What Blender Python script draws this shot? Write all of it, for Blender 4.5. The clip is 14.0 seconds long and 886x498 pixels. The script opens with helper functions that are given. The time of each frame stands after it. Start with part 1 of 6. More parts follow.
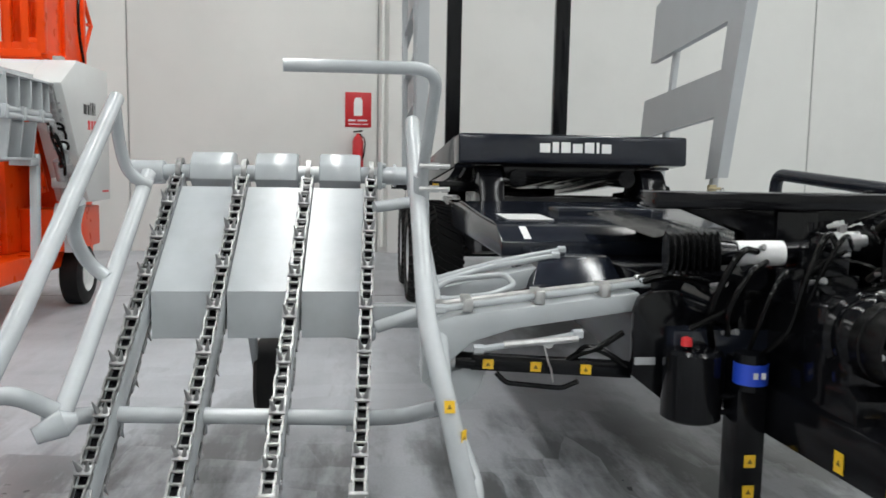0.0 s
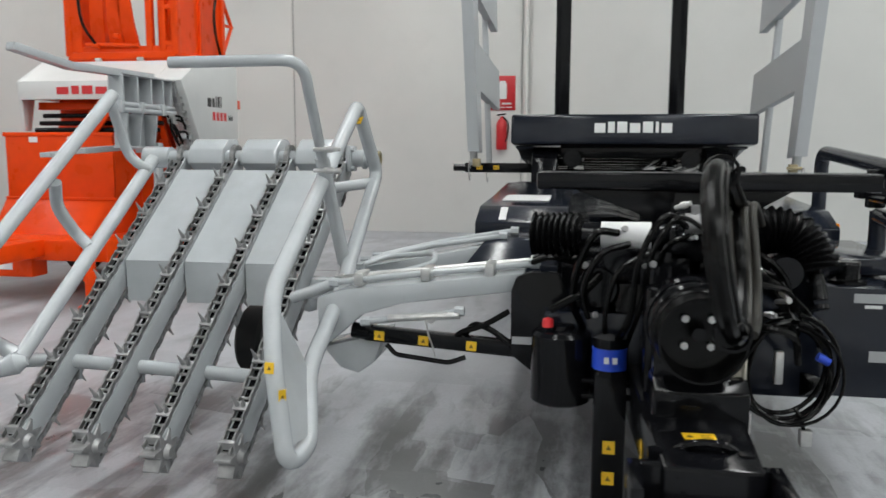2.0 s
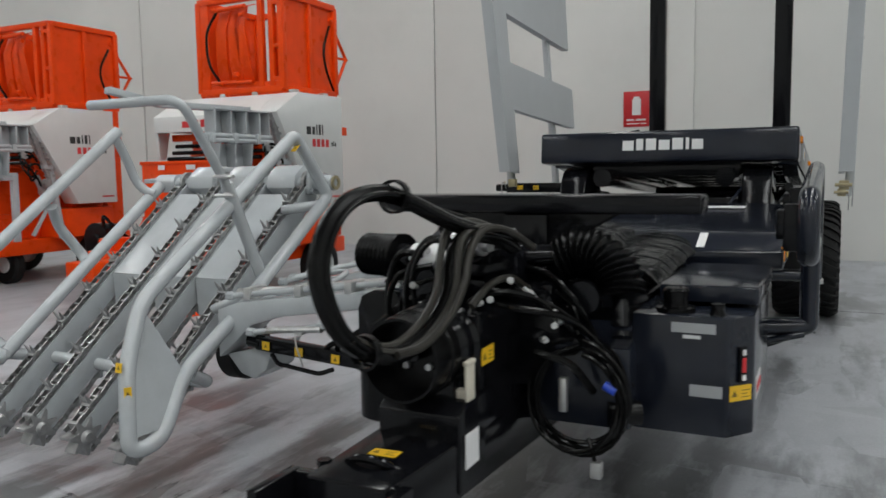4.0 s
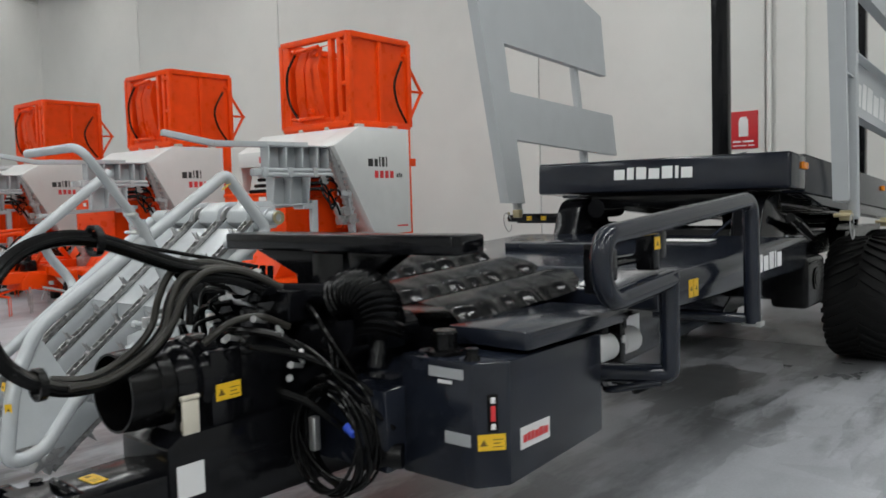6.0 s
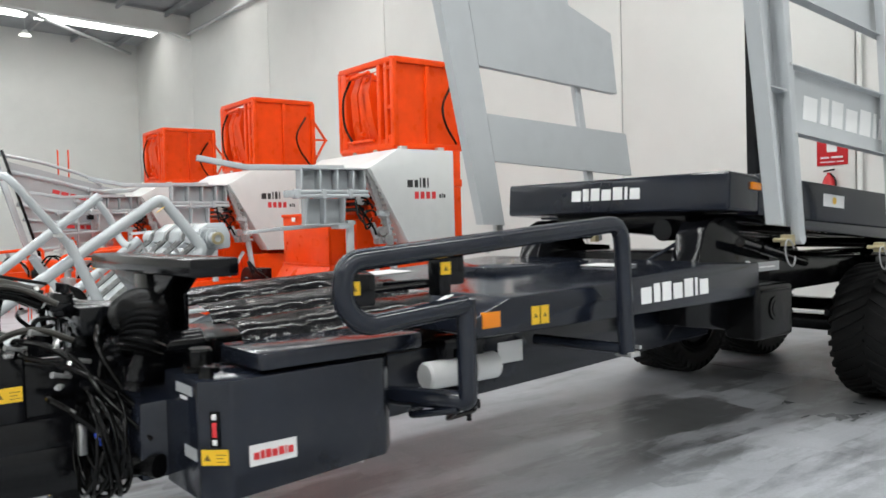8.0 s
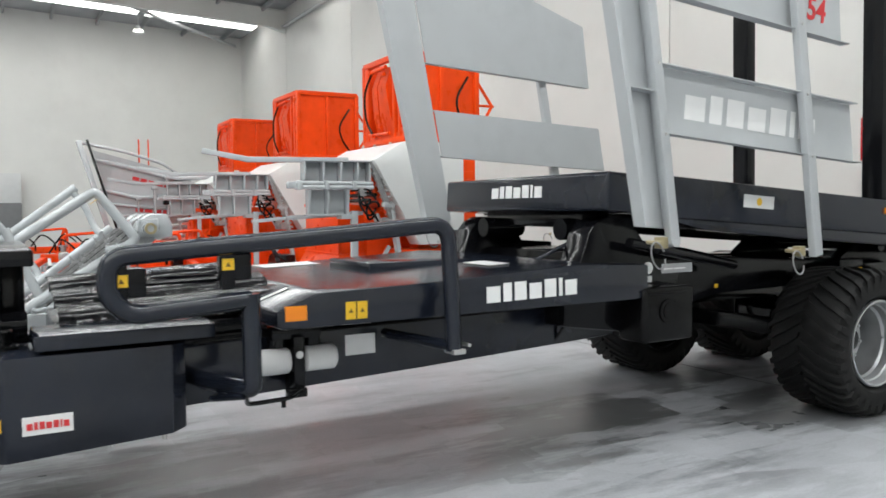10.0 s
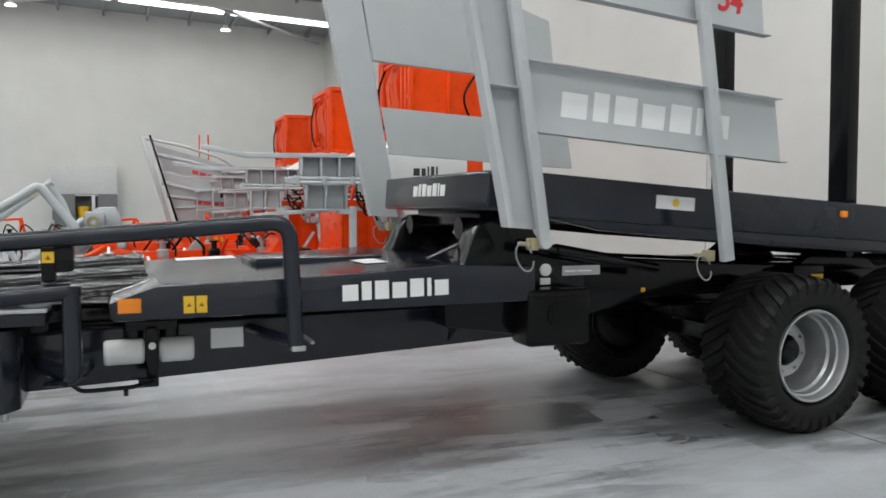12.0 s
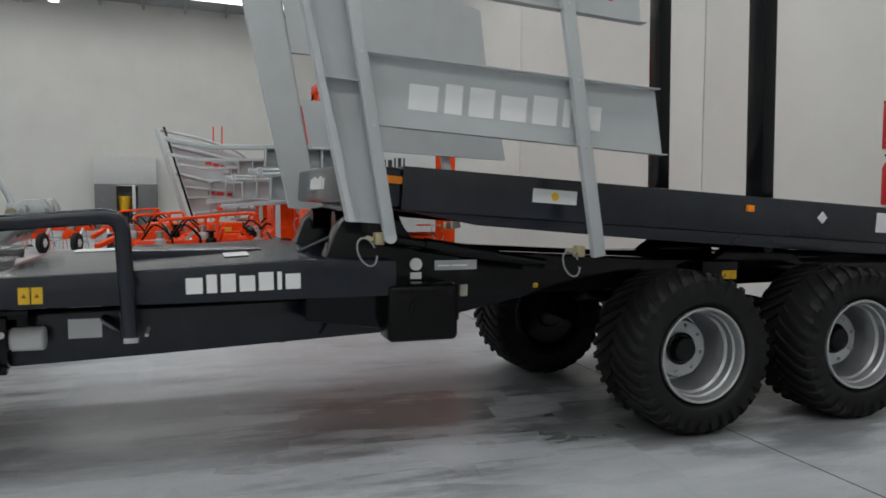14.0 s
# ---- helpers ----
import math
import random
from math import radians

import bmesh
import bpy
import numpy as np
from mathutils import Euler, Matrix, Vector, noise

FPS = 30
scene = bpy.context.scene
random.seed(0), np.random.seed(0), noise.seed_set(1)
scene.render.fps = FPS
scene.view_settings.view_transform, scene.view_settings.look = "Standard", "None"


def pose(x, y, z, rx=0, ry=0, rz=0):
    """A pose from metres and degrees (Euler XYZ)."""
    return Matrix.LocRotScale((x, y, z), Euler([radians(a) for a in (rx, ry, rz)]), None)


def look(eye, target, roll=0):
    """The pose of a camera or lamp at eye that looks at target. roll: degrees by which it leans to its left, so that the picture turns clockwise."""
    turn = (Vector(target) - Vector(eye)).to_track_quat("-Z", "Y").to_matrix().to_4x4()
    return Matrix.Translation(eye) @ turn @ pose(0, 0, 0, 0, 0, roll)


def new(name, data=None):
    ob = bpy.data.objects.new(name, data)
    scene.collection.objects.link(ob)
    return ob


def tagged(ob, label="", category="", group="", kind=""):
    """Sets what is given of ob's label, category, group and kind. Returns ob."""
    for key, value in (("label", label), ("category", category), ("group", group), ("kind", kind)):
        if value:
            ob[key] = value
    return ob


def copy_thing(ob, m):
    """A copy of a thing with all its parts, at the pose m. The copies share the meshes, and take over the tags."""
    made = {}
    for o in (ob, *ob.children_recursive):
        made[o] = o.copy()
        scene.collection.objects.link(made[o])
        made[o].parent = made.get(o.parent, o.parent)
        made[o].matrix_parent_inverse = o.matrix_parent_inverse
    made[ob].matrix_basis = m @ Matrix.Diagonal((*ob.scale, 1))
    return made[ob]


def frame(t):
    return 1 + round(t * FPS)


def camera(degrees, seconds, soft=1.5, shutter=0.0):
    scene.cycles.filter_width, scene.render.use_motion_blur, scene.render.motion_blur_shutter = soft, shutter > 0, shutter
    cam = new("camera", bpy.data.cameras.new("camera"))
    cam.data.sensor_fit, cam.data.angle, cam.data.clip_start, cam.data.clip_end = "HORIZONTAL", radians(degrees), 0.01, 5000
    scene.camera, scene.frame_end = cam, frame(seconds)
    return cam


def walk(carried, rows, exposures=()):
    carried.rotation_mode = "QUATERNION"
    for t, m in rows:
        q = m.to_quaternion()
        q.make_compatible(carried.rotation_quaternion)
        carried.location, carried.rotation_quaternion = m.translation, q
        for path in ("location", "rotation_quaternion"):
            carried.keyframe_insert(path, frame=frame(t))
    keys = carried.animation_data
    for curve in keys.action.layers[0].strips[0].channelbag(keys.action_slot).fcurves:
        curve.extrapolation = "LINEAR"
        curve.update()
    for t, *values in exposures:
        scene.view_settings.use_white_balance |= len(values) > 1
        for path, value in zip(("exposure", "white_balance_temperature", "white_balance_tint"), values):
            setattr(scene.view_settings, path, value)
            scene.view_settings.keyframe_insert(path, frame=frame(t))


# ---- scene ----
cam = camera(58.7, 14.0, 1.6, 0.5)
PATH = [
    (0, (1.117, -0.612, 1.408), (1.335, 1.363, 1.207), 1.0),
    (0.5, (1.445, -0.701, 1.429), (1.533, 1.283, 1.200), 0.7),
    (1, (1.827, -0.726, 1.418), (1.745, 1.258, 1.1780), 0.2),
    (1.5, (2.136, -0.733, 1.417), (1.932, 1.241, 1.1688), 0.1),
    (2, (2.488, -0.736, 1.421), (2.142, 1.218, 1.1704), 0.2),
    (2.5, (2.863, -0.655, 1.405), (2.359, 1.265, 1.1674), -0.1),
    (3, (3.219, -0.620, 1.419), (2.597, 1.267, 1.1922), -0.3),
    (3.2, (3.372, -0.583, 1.422), (2.696, 1.285, 1.2000), -0.3),
    (5.5, (5.009, 0.100, 1.467), (3.825, 1.704, 1.3150), -2.0),
    (6, (5.263, 0.365, 1.467), (3.990, 1.901, 1.3360), -1.6),
    (6.5, (5.482, 0.614, 1.458), (4.123, 2.077, 1.3600), -1.4),
    (7, (5.744, 0.901, 1.449), (4.306, 2.289, 1.3750), -1.3),
    (7.5, (6.019, 1.125, 1.453), (4.520, 2.447, 1.3830), -1.3),
    (8, (6.353, 1.382, 1.453), (4.792, 2.630, 1.3790), -1.5),
    (8.2, (6.471, 1.479, 1.456), (4.890, 2.701, 1.3780), -1.6),
    (10.5, (7.473, 2.762, 1.493), (5.705, 3.692, 1.3890), -0.3),
    (11, (7.642, 3.063, 1.498), (5.840, 3.925, 1.3930), -0.2),
    (11.5, (7.757, 3.364, 1.499), (5.928, 4.167, 1.3930), -0.1),
    (12, (7.855, 3.645, 1.501), (6.008, 4.404, 1.3880), 0.1),
    (12.5, (7.924, 3.907, 1.508), (6.065, 4.635, 1.3880), 0.2),
    (13, (8.015, 4.212, 1.498), (6.142, 4.900, 1.3720), 0.2),
    (13.5, (8.114, 4.488, 1.504), (6.227, 5.137, 1.3730), 0.3),
    (14, (8.211, 4.739, 1.526), (6.315, 5.359, 1.3870), 0.2),
]
EXPOSURES = [(0, -0.17), (1.0, -0.09), (1.5, -0.16), (2.0, -0.30), (2.5, -0.36), (3.0, -0.70), (5.5, -0.68), (6.0, -0.5), (7.2, 0.12), (8.2, 0.11), (11.0, 0.03), (11.5, -0.11), (12.0, -0.22), (12.5, -0.14), (13.0, -0.39), (14.0, -0.74)]
walk(cam, [(t, look(eye, target, roll)) for t, eye, target, roll in PATH], EXPOSURES)
LAMP_W = 680.0
# ---- light ----
world = bpy.data.worlds.new("world")
scene.world = world
world.use_nodes = True
world.node_tree.nodes["Background"].inputs["Color"].default_value = (0.75, 0.85, 1.0, 1)
world.node_tree.nodes["Background"].inputs["Strength"].default_value = 0.15


# ---- helpers for building ----
def thing(name, label, category, group="", kind="", at=(0, 0, 0)):
    ob = new(name)
    ob.location = at
    ob.empty_display_size = 0.2
    return tagged(ob, label, category, group, kind)


def finish(bm, smooth=35):
    bmesh.ops.recalc_face_normals(bm, faces=bm.faces)
    for f in bm.faces:
        f.smooth = True
    for e in bm.edges:
        if len(e.link_faces) == 2 and e.calc_face_angle(0) > radians(smooth):
            e.smooth = False


def part(name, bm, material, parent=None, label="", smooth=35):
    """Links a bmesh as one mesh object under a thing or a part."""
    finish(bm, smooth)
    data = bpy.data.meshes.new(name)
    bm.to_mesh(data)
    bm.free()
    for m in material if isinstance(material, (list, tuple)) else [material]:
        data.materials.append(m)
    ob = new(name, data)
    if parent:
        root = parent
        while root.parent:
            root = root.parent
        ob.parent = parent
        if parent == root:
            ob.matrix_parent_inverse = Matrix.Translation(-root.location)
    return tagged(ob, label)


def pieces(name, bm, material, parent=None, label="", smooth=35):
    """Links every separate piece of a bmesh as a part of its own."""
    bm.verts.index_update()
    left, groups = set(bm.verts), []
    while left:
        stack, group = [left.pop()], []
        while stack:
            v = stack.pop()
            group.append(v)
            for e in v.link_edges:
                o = e.other_vert(v)
                if o in left:
                    left.remove(o)
                    stack.append(o)
        groups.append(sorted(group, key=lambda v: v.index))
    groups.sort(key=lambda g: g[0].index)
    out = []
    for group in groups:
        one = bmesh.new()
        copy = {v: one.verts.new(v.co) for v in group}
        for f in {f for v in group for f in v.link_faces}:
            one.faces.new([copy[v] for v in f.verts])
        out.append(part(name, one, material, parent, label, smooth))
    bm.free()
    return out[0]


def setting(name, bm, material, label, category):
    ob = part(name, bm, material)
    return tagged(ob, label, category, kind="structure")


def B():
    return bmesh.new()


def box(bm, lo, hi, bevel=0.0, m=None, seg=2):
    """A box between two corners, with rounded edges."""
    lo, hi = Vector(lo), Vector(hi)
    vs = bmesh.ops.create_cube(bm, size=1.0)["verts"]
    for v in vs:
        v.co = Vector((lo[k] + (v.co[k] + 0.5) * (hi[k] - lo[k]) for k in range(3)))
    if bevel:
        es = list({e for v in vs for e in v.link_edges})
        r = bmesh.ops.bevel(bm, geom=es, offset=bevel, segments=seg, affect="EDGES", profile=0.5, clamp_overlap=True)
        vs = list({v for f in r["faces"] for v in f.verts} | {v for v in vs if v.is_valid})
    if m is not None:
        bmesh.ops.transform(bm, matrix=m, verts=vs)
    return vs


def cyl(bm, a, b, r, r2=None, seg=20, caps=True):
    """A cylinder or cone from a to b."""
    a, b = Vector(a), Vector(b)
    d = b - a
    m = Matrix.Translation((a + b) / 2) @ d.to_track_quat("Z", "Y").to_matrix().to_4x4()
    return bmesh.ops.create_cone(bm, cap_ends=caps, segments=seg, radius1=r, radius2=r if r2 is None else r2, depth=d.length, matrix=m)["verts"]


def rounded(pts, r, n=5, closed=False):
    """A polyline with its corners rounded, all by r or each by its own of a list."""
    pts = [Vector(p) for p in pts]
    out = []
    for i, p in enumerate(pts):
        if not closed and i in (0, len(pts) - 1):
            out.append(p)
            continue
        a, b = pts[i - 1] - p, pts[(i + 1) % len(pts)] - p
        k = min(r[i] if isinstance(r, list) else r, a.length * 0.48, b.length * 0.48)
        s, e = p + a.normalized() * k, p + b.normalized() * k
        for j in range(n + 1):
            t = j / n
            out.append(s * (1 - t) ** 2 + p * 2 * t * (1 - t) + e * t * t)
    return out


def sweep(bm, pts, r, seg=12, closed=False, radii=None, caps=True):
    """A round tube along points."""
    pts = [Vector(p) for p in pts]
    n = len(pts)
    rings, up = [], None
    for i, p in enumerate(pts):
        if closed:
            d = pts[(i + 1) % n] - pts[i - 1]
        else:
            d = pts[min(i + 1, n - 1)] - pts[max(i - 1, 0)]
        d.normalize()
        if up is None:
            up = d.orthogonal().normalized()
        up = (up - d * up.dot(d)).normalized()
        side = d.cross(up)
        rr = radii[i] if radii else r
        rings.append([bm.verts.new(p + (up * math.cos(t) + side * math.sin(t)) * rr) for t in (2 * math.pi * k / seg for k in range(seg))])
    for i in range(n if closed else n - 1):
        a, b = rings[i], rings[(i + 1) % n]
        shift = 0
        if closed and i == n - 1:
            shift = min(range(seg), key=lambda s: (a[0].co - b[s].co).length)
        for k in range(seg):
            bm.faces.new((a[k], a[(k + 1) % seg], b[(k + 1 + shift) % seg], b[(k + shift) % seg]))
    if caps and not closed:
        bm.faces.new(rings[0][::-1])
        bm.faces.new(rings[-1])


def pipe(bm, pts, r, bend=0.08, seg=12, closed=False, n=5):
    sweep(bm, rounded(pts, bend, n, closed), r, seg, closed)


def curve(pts, n=8):
    """Points on a smooth curve through the given ones."""
    pts = [Vector(p) for p in pts]
    ext = [pts[0] * 2 - pts[1]] + pts + [pts[-1] * 2 - pts[-2]]
    out = []
    for i in range(1, len(ext) - 2):
        a, b, c, d = ext[i - 1 : i + 3]
        for j in range(n):
            t = j / n
            out.append(0.5 * (2 * b + (c - a) * t + (2 * a - 5 * b + 4 * c - d) * t * t + (3 * b - a - 3 * c + d) * t**3))
    return out + [pts[-1]]


def hose(bm, pts, r, seg=8, n=7):
    sweep(bm, curve(pts, n), r, seg)


def prism(bm, poly, axis, lo, hi, bevel=0.0):
    """A polygon in the plane across an axis, pulled from lo to hi. For x the polygon is (y, z), for y (x, z), for z (x, y)."""
    def at(p, v):
        return {"x": (v, p[0], p[1]), "y": (p[0], v, p[1]), "z": (p[0], p[1], v)}[axis]
    a = [bm.verts.new(at(p, lo)) for p in poly]
    b = [bm.verts.new(at(p, hi)) for p in poly]
    fs = [bm.faces.new(a), bm.faces.new(b[::-1])]
    n = len(poly)
    for i in range(n):
        fs.append(bm.faces.new((a[i], b[i], b[(i + 1) % n], a[(i + 1) % n])))
    if bevel:
        es = list({e for f in fs for e in f.edges})
        bmesh.ops.recalc_face_normals(bm, faces=fs)
        bmesh.ops.bevel(bm, geom=es, offset=bevel, segments=2, affect="EDGES", profile=0.5, clamp_overlap=True)
    return a + b


def slab(bm, corners, thick):
    """A plate over four or more corners, thick along its normal."""
    c = [Vector(p) for p in corners]
    n = (c[1] - c[0]).cross(c[2] - c[0]).normalized() * thick / 2
    a = [bm.verts.new(p - n) for p in c]
    b = [bm.verts.new(p + n) for p in c]
    bm.faces.new(a[::-1])
    bm.faces.new(b)
    for i in range(len(c)):
        bm.faces.new((a[i], a[(i + 1) % len(c)], b[(i + 1) % len(c)], b[i]))


def bar(bm, a, b, w, h, up=(0, 0, 1), bevel=0.004):
    """A square bar from a to b, w wide and h high."""
    a, b = Vector(a), Vector(b)
    d = (b - a).normalized()
    side = d.cross(Vector(up)).normalized()
    top = side.cross(d)
    m = Matrix((side, d, top)).transposed().to_4x4()
    m.translation = (a + b) / 2
    L = (b - a).length
    return box(bm, (-w / 2, -L / 2, -h / 2), (w / 2, L / 2, h / 2), bevel, m)


def lathe(bm, rings, centre, axis="x", seg=48):
    """Turns a profile of (along, radius) round an axis."""
    c = Vector(centre)
    loops = []
    for s, r in rings:
        loop = []
        for k in range(seg):
            t = 2 * math.pi * k / seg
            p = {"x": (s, r * math.cos(t), r * math.sin(t)), "y": (r * math.cos(t), s, r * math.sin(t)), "z": (r * math.cos(t), r * math.sin(t), s)}[axis]
            loop.append(bm.verts.new(c + Vector(p)))
        loops.append(loop)
    for a, b in zip(loops, loops[1:]):
        for k in range(seg):
            bm.faces.new((a[k], a[(k + 1) % seg], b[(k + 1) % seg], b[k]))
    return loops


def text_part(name, body, size, m, material, parent, label="", width=None, depth=0.0015, bold=0.0, shear=0.0):
    """Lettering with the built-in font, as a mesh laid on a surface at pose m (x along, y up the letters), scaled to a width."""
    cu = bpy.data.curves.new(name, "FONT")
    cu.body, cu.size, cu.extrude, cu.offset, cu.shear = body, size, depth, bold, shear
    cu.align_x, cu.align_y = "LEFT", "BOTTOM_BASELINE"
    tmp = bpy.data.objects.new(name, cu)
    scene.collection.objects.link(tmp)
    dg = bpy.context.evaluated_depsgraph_get()
    me = bpy.data.meshes.new_from_object(tmp.evaluated_get(dg))
    bpy.data.objects.remove(tmp)
    bm = B()
    bm.from_mesh(me)
    if width:
        xs = [v.co.x for v in bm.verts]
        k = width / (max(xs) - min(xs))
        x0 = min(xs)
        for v in bm.verts:
            v.co.x = (v.co.x - x0) * k
    bmesh.ops.transform(bm, matrix=m, verts=bm.verts)
    return part(name, bm, material, parent, label)


def face_pose(at, right, up):
    """A pose on a surface: x to the right along it, y up it, z out of it."""
    x, y = Vector(right).normalized(), Vector(up).normalized()
    z = x.cross(y).normalized()
    y = z.cross(x)
    m = Matrix((x, y, z)).transposed().to_4x4()
    m.translation = Vector(at)
    return m


# ---- materials ----
def material(name, colour, rough=0.5, metal=0.0, vary=0.08, scale=6.0, grain=0.02, grain_scale=180.0, dirt=None, dirt_amount=0.0, dirt_scale=2.0, coat=0.0, rough_vary=0.1, spec=0.5):
    """Paint, metal, rubber or plastic: a base colour with broad and fine variation, dirt patches and fine relief."""
    m = bpy.data.materials.new(name)
    m.use_nodes = True
    nt = m.node_tree
    N, L = nt.nodes, nt.links
    b = N["Principled BSDF"]
    co = N.new("ShaderNodeTexCoord")
    n1, n2 = N.new("ShaderNodeTexNoise"), N.new("ShaderNodeTexNoise")
    n1.inputs["Scale"].default_value, n1.inputs["Detail"].default_value = scale, 5
    n2.inputs["Scale"].default_value, n2.inputs["Detail"].default_value = grain_scale, 3
    for n in (n1, n2):
        L.new(co.outputs["Object"], n.inputs["Vector"])
    ramp = N.new("ShaderNodeMapRange")
    ramp.inputs["From Min"].default_value, ramp.inputs["From Max"].default_value = 0.3, 0.7
    ramp.inputs["To Min"].default_value, ramp.inputs["To Max"].default_value = 1 - vary, 1 + vary
    L.new(n1.outputs["Fac"], ramp.inputs["Value"])
    mix = N.new("ShaderNodeMix")
    mix.data_type, mix.blend_type = "RGBA", "MULTIPLY"
    mix.inputs["Factor"].default_value = 1.0
    mix.inputs["A"].default_value = (*colour, 1)
    L.new(ramp.outputs["Result"], mix.inputs["B"])
    out = mix.outputs["Result"]
    if dirt:
        n3 = N.new("ShaderNodeTexNoise")
        n3.inputs["Scale"].default_value, n3.inputs["Detail"].default_value, n3.inputs["Roughness"].default_value = dirt_scale, 8, 0.65
        L.new(co.outputs["Object"], n3.inputs["Vector"])
        r3 = N.new("ShaderNodeMapRange")
        r3.inputs["From Min"].default_value, r3.inputs["From Max"].default_value = 0.5, 0.75
        r3.inputs["To Max"].default_value = dirt_amount
        L.new(n3.outputs["Fac"], r3.inputs["Value"])
        mx = N.new("ShaderNodeMix")
        mx.data_type = "RGBA"
        mx.inputs["B"].default_value = (*dirt, 1)
        L.new(r3.outputs["Result"], mx.inputs["Factor"])
        L.new(out, mx.inputs["A"])
        out = mx.outputs["Result"]
    L.new(out, b.inputs["Base Color"])
    rr = N.new("ShaderNodeMapRange")
    rr.inputs["To Min"].default_value, rr.inputs["To Max"].default_value = max(0.02, rough - rough_vary), min(1, rough + rough_vary)
    L.new(n1.outputs["Fac"], rr.inputs["Value"])
    L.new(rr.outputs["Result"], b.inputs["Roughness"])
    b.inputs["Metallic"].default_value = metal
    b.inputs["Specular IOR Level"].default_value = spec
    b.inputs["Coat Weight"].default_value = coat
    b.inputs["Coat Roughness"].default_value = 0.12
    bump = N.new("ShaderNodeBump")
    bump.inputs["Strength"].default_value, bump.inputs["Distance"].default_value = grain * 5, 0.002
    L.new(n2.outputs["Fac"], bump.inputs["Height"])
    L.new(bump.outputs["Normal"], b.inputs["Normal"])
    return m


def glow(name, colour, strength):
    m = bpy.data.materials.new(name)
    m.use_nodes = True
    b = m.node_tree.nodes["Principled BSDF"]
    b.inputs["Base Color"].default_value = (*colour, 1)
    b.inputs["Emission Color"].default_value = (*colour, 1)
    b.inputs["Emission Strength"].default_value = strength
    return m


GREY = material("light_grey_paint", (0.43, 0.455, 0.47), 0.17, vary=0.06, dirt=(0.36, 0.36, 0.35), dirt_amount=0.35, dirt_scale=5, coat=0.15)
PANEL = material("panel_grey_paint", (0.46, 0.48, 0.495), 0.45, vary=0.04, dirt=(0.36, 0.37, 0.37), dirt_amount=0.25, dirt_scale=3)
DARK = material("anthracite_paint", (0.0112, 0.0140, 0.0222), 0.13, vary=0.15, scale=3, dirt=(0.03, 0.03, 0.033), dirt_amount=0.25, dirt_scale=7, coat=0.0, spec=0.45, rough_vary=0.05)
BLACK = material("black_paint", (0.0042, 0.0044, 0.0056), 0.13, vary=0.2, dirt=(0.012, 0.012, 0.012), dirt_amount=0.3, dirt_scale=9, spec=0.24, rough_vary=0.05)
RED = material("orange_red_paint", (0.80, 0.064, 0.004), 0.3, vary=0.07, dirt=(0.64, 0.046, 0.004), dirt_amount=0.3, dirt_scale=4, spec=0.18)
WHITEP = material("white_grey_paint", (0.66, 0.67, 0.66), 0.35, vary=0.04, dirt=(0.5, 0.5, 0.49), dirt_amount=0.25, dirt_scale=3, coat=0.15)
RUBBER = material("tyre_rubber", (0.0065, 0.0065, 0.0068), 0.65, vary=0.2, dirt=(0.015, 0.0145, 0.014), dirt_amount=0.35, dirt_scale=6, grain=0.05, spec=0.3)
HOSE = material("hose_rubber", (0.003, 0.003, 0.003), 0.2, vary=0.2, grain=0.03, spec=0.18)
FLAP = material("flap_rubber", (0.007, 0.0072, 0.0085), 0.15, vary=0.2, grain=0.02, spec=0.7)
WORNHOSE = material("worn_hose_rubber", (0.020, 0.018, 0.0145), 0.34, vary=0.25, grain=0.04, spec=0.35)
PLASTIC = material("black_plastic", (0.0035, 0.0035, 0.0038), 0.2, spec=0.2, vary=0.15, grain=0.06, grain_scale=260)
ZINC = material("zinc_metal", (0.58, 0.58, 0.57), 0.34, metal=0.9, vary=0.12, scale=25)
RIM = material("silver_rim_paint", (0.46, 0.47, 0.48), 0.36, metal=0.75, vary=0.06, dirt=(0.3, 0.3, 0.29), dirt_amount=0.3, dirt_scale=8)
CHAIN = material("chain_steel", (0.33, 0.33, 0.325), 0.33, metal=0.8, vary=0.3, scale=40)
SPIKE = material("cast_spike_steel", (0.36, 0.36, 0.36), 0.4, metal=0.6, vary=0.15, scale=30)
STICKY = material("yellow_sticker", (0.82, 0.50, 0.02), 0.4, vary=0.05)
STICKW = material("white_sticker", (0.72, 0.72, 0.72), 0.4, vary=0.04)
GREYSTICK = material("grey_sticker", (0.36, 0.37, 0.38), 0.45, vary=0.06)
PRINT = material("brown_sticker_print", (0.16, 0.09, 0.008), 0.5)
INK = material("black_ink", (0.02, 0.02, 0.02), 0.5)
REDINK = material("red_ink", (0.62, 0.03, 0.035), 0.45)
BLUEINK = material("blue_label", (0.02, 0.07, 0.55), 0.35, vary=0.1)
LETTER = material("white_letter", (0.78, 0.78, 0.78), 0.4, vary=0.03)
SIGNRED = material("sign_red", (0.50, 0.012, 0.018), 0.4, vary=0.04)
AMBER = material("amber_lens", (0.95, 0.28, 0.01), 0.2, vary=0.05)
STEEL = material("roof_steel", (0.50, 0.51, 0.51), 0.5, vary=0.06)
ROOFM = material("roof_sheet", (0.34, 0.35, 0.36), 0.5, metal=0.3, vary=0.1, scale=1.5)
OFFW = material("office_panel", (0.62, 0.63, 0.63), 0.5, vary=0.03)
DIMGREY = material("dim_grey_board", (0.16, 0.165, 0.17), 0.6, vary=0.06)
BRASS = material("yellow_zinc", (0.42, 0.36, 0.22), 0.35, metal=0.5, vary=0.15, scale=20)
CREAM = material("cream_plate", (0.60, 0.56, 0.47), 0.5, vary=0.06)
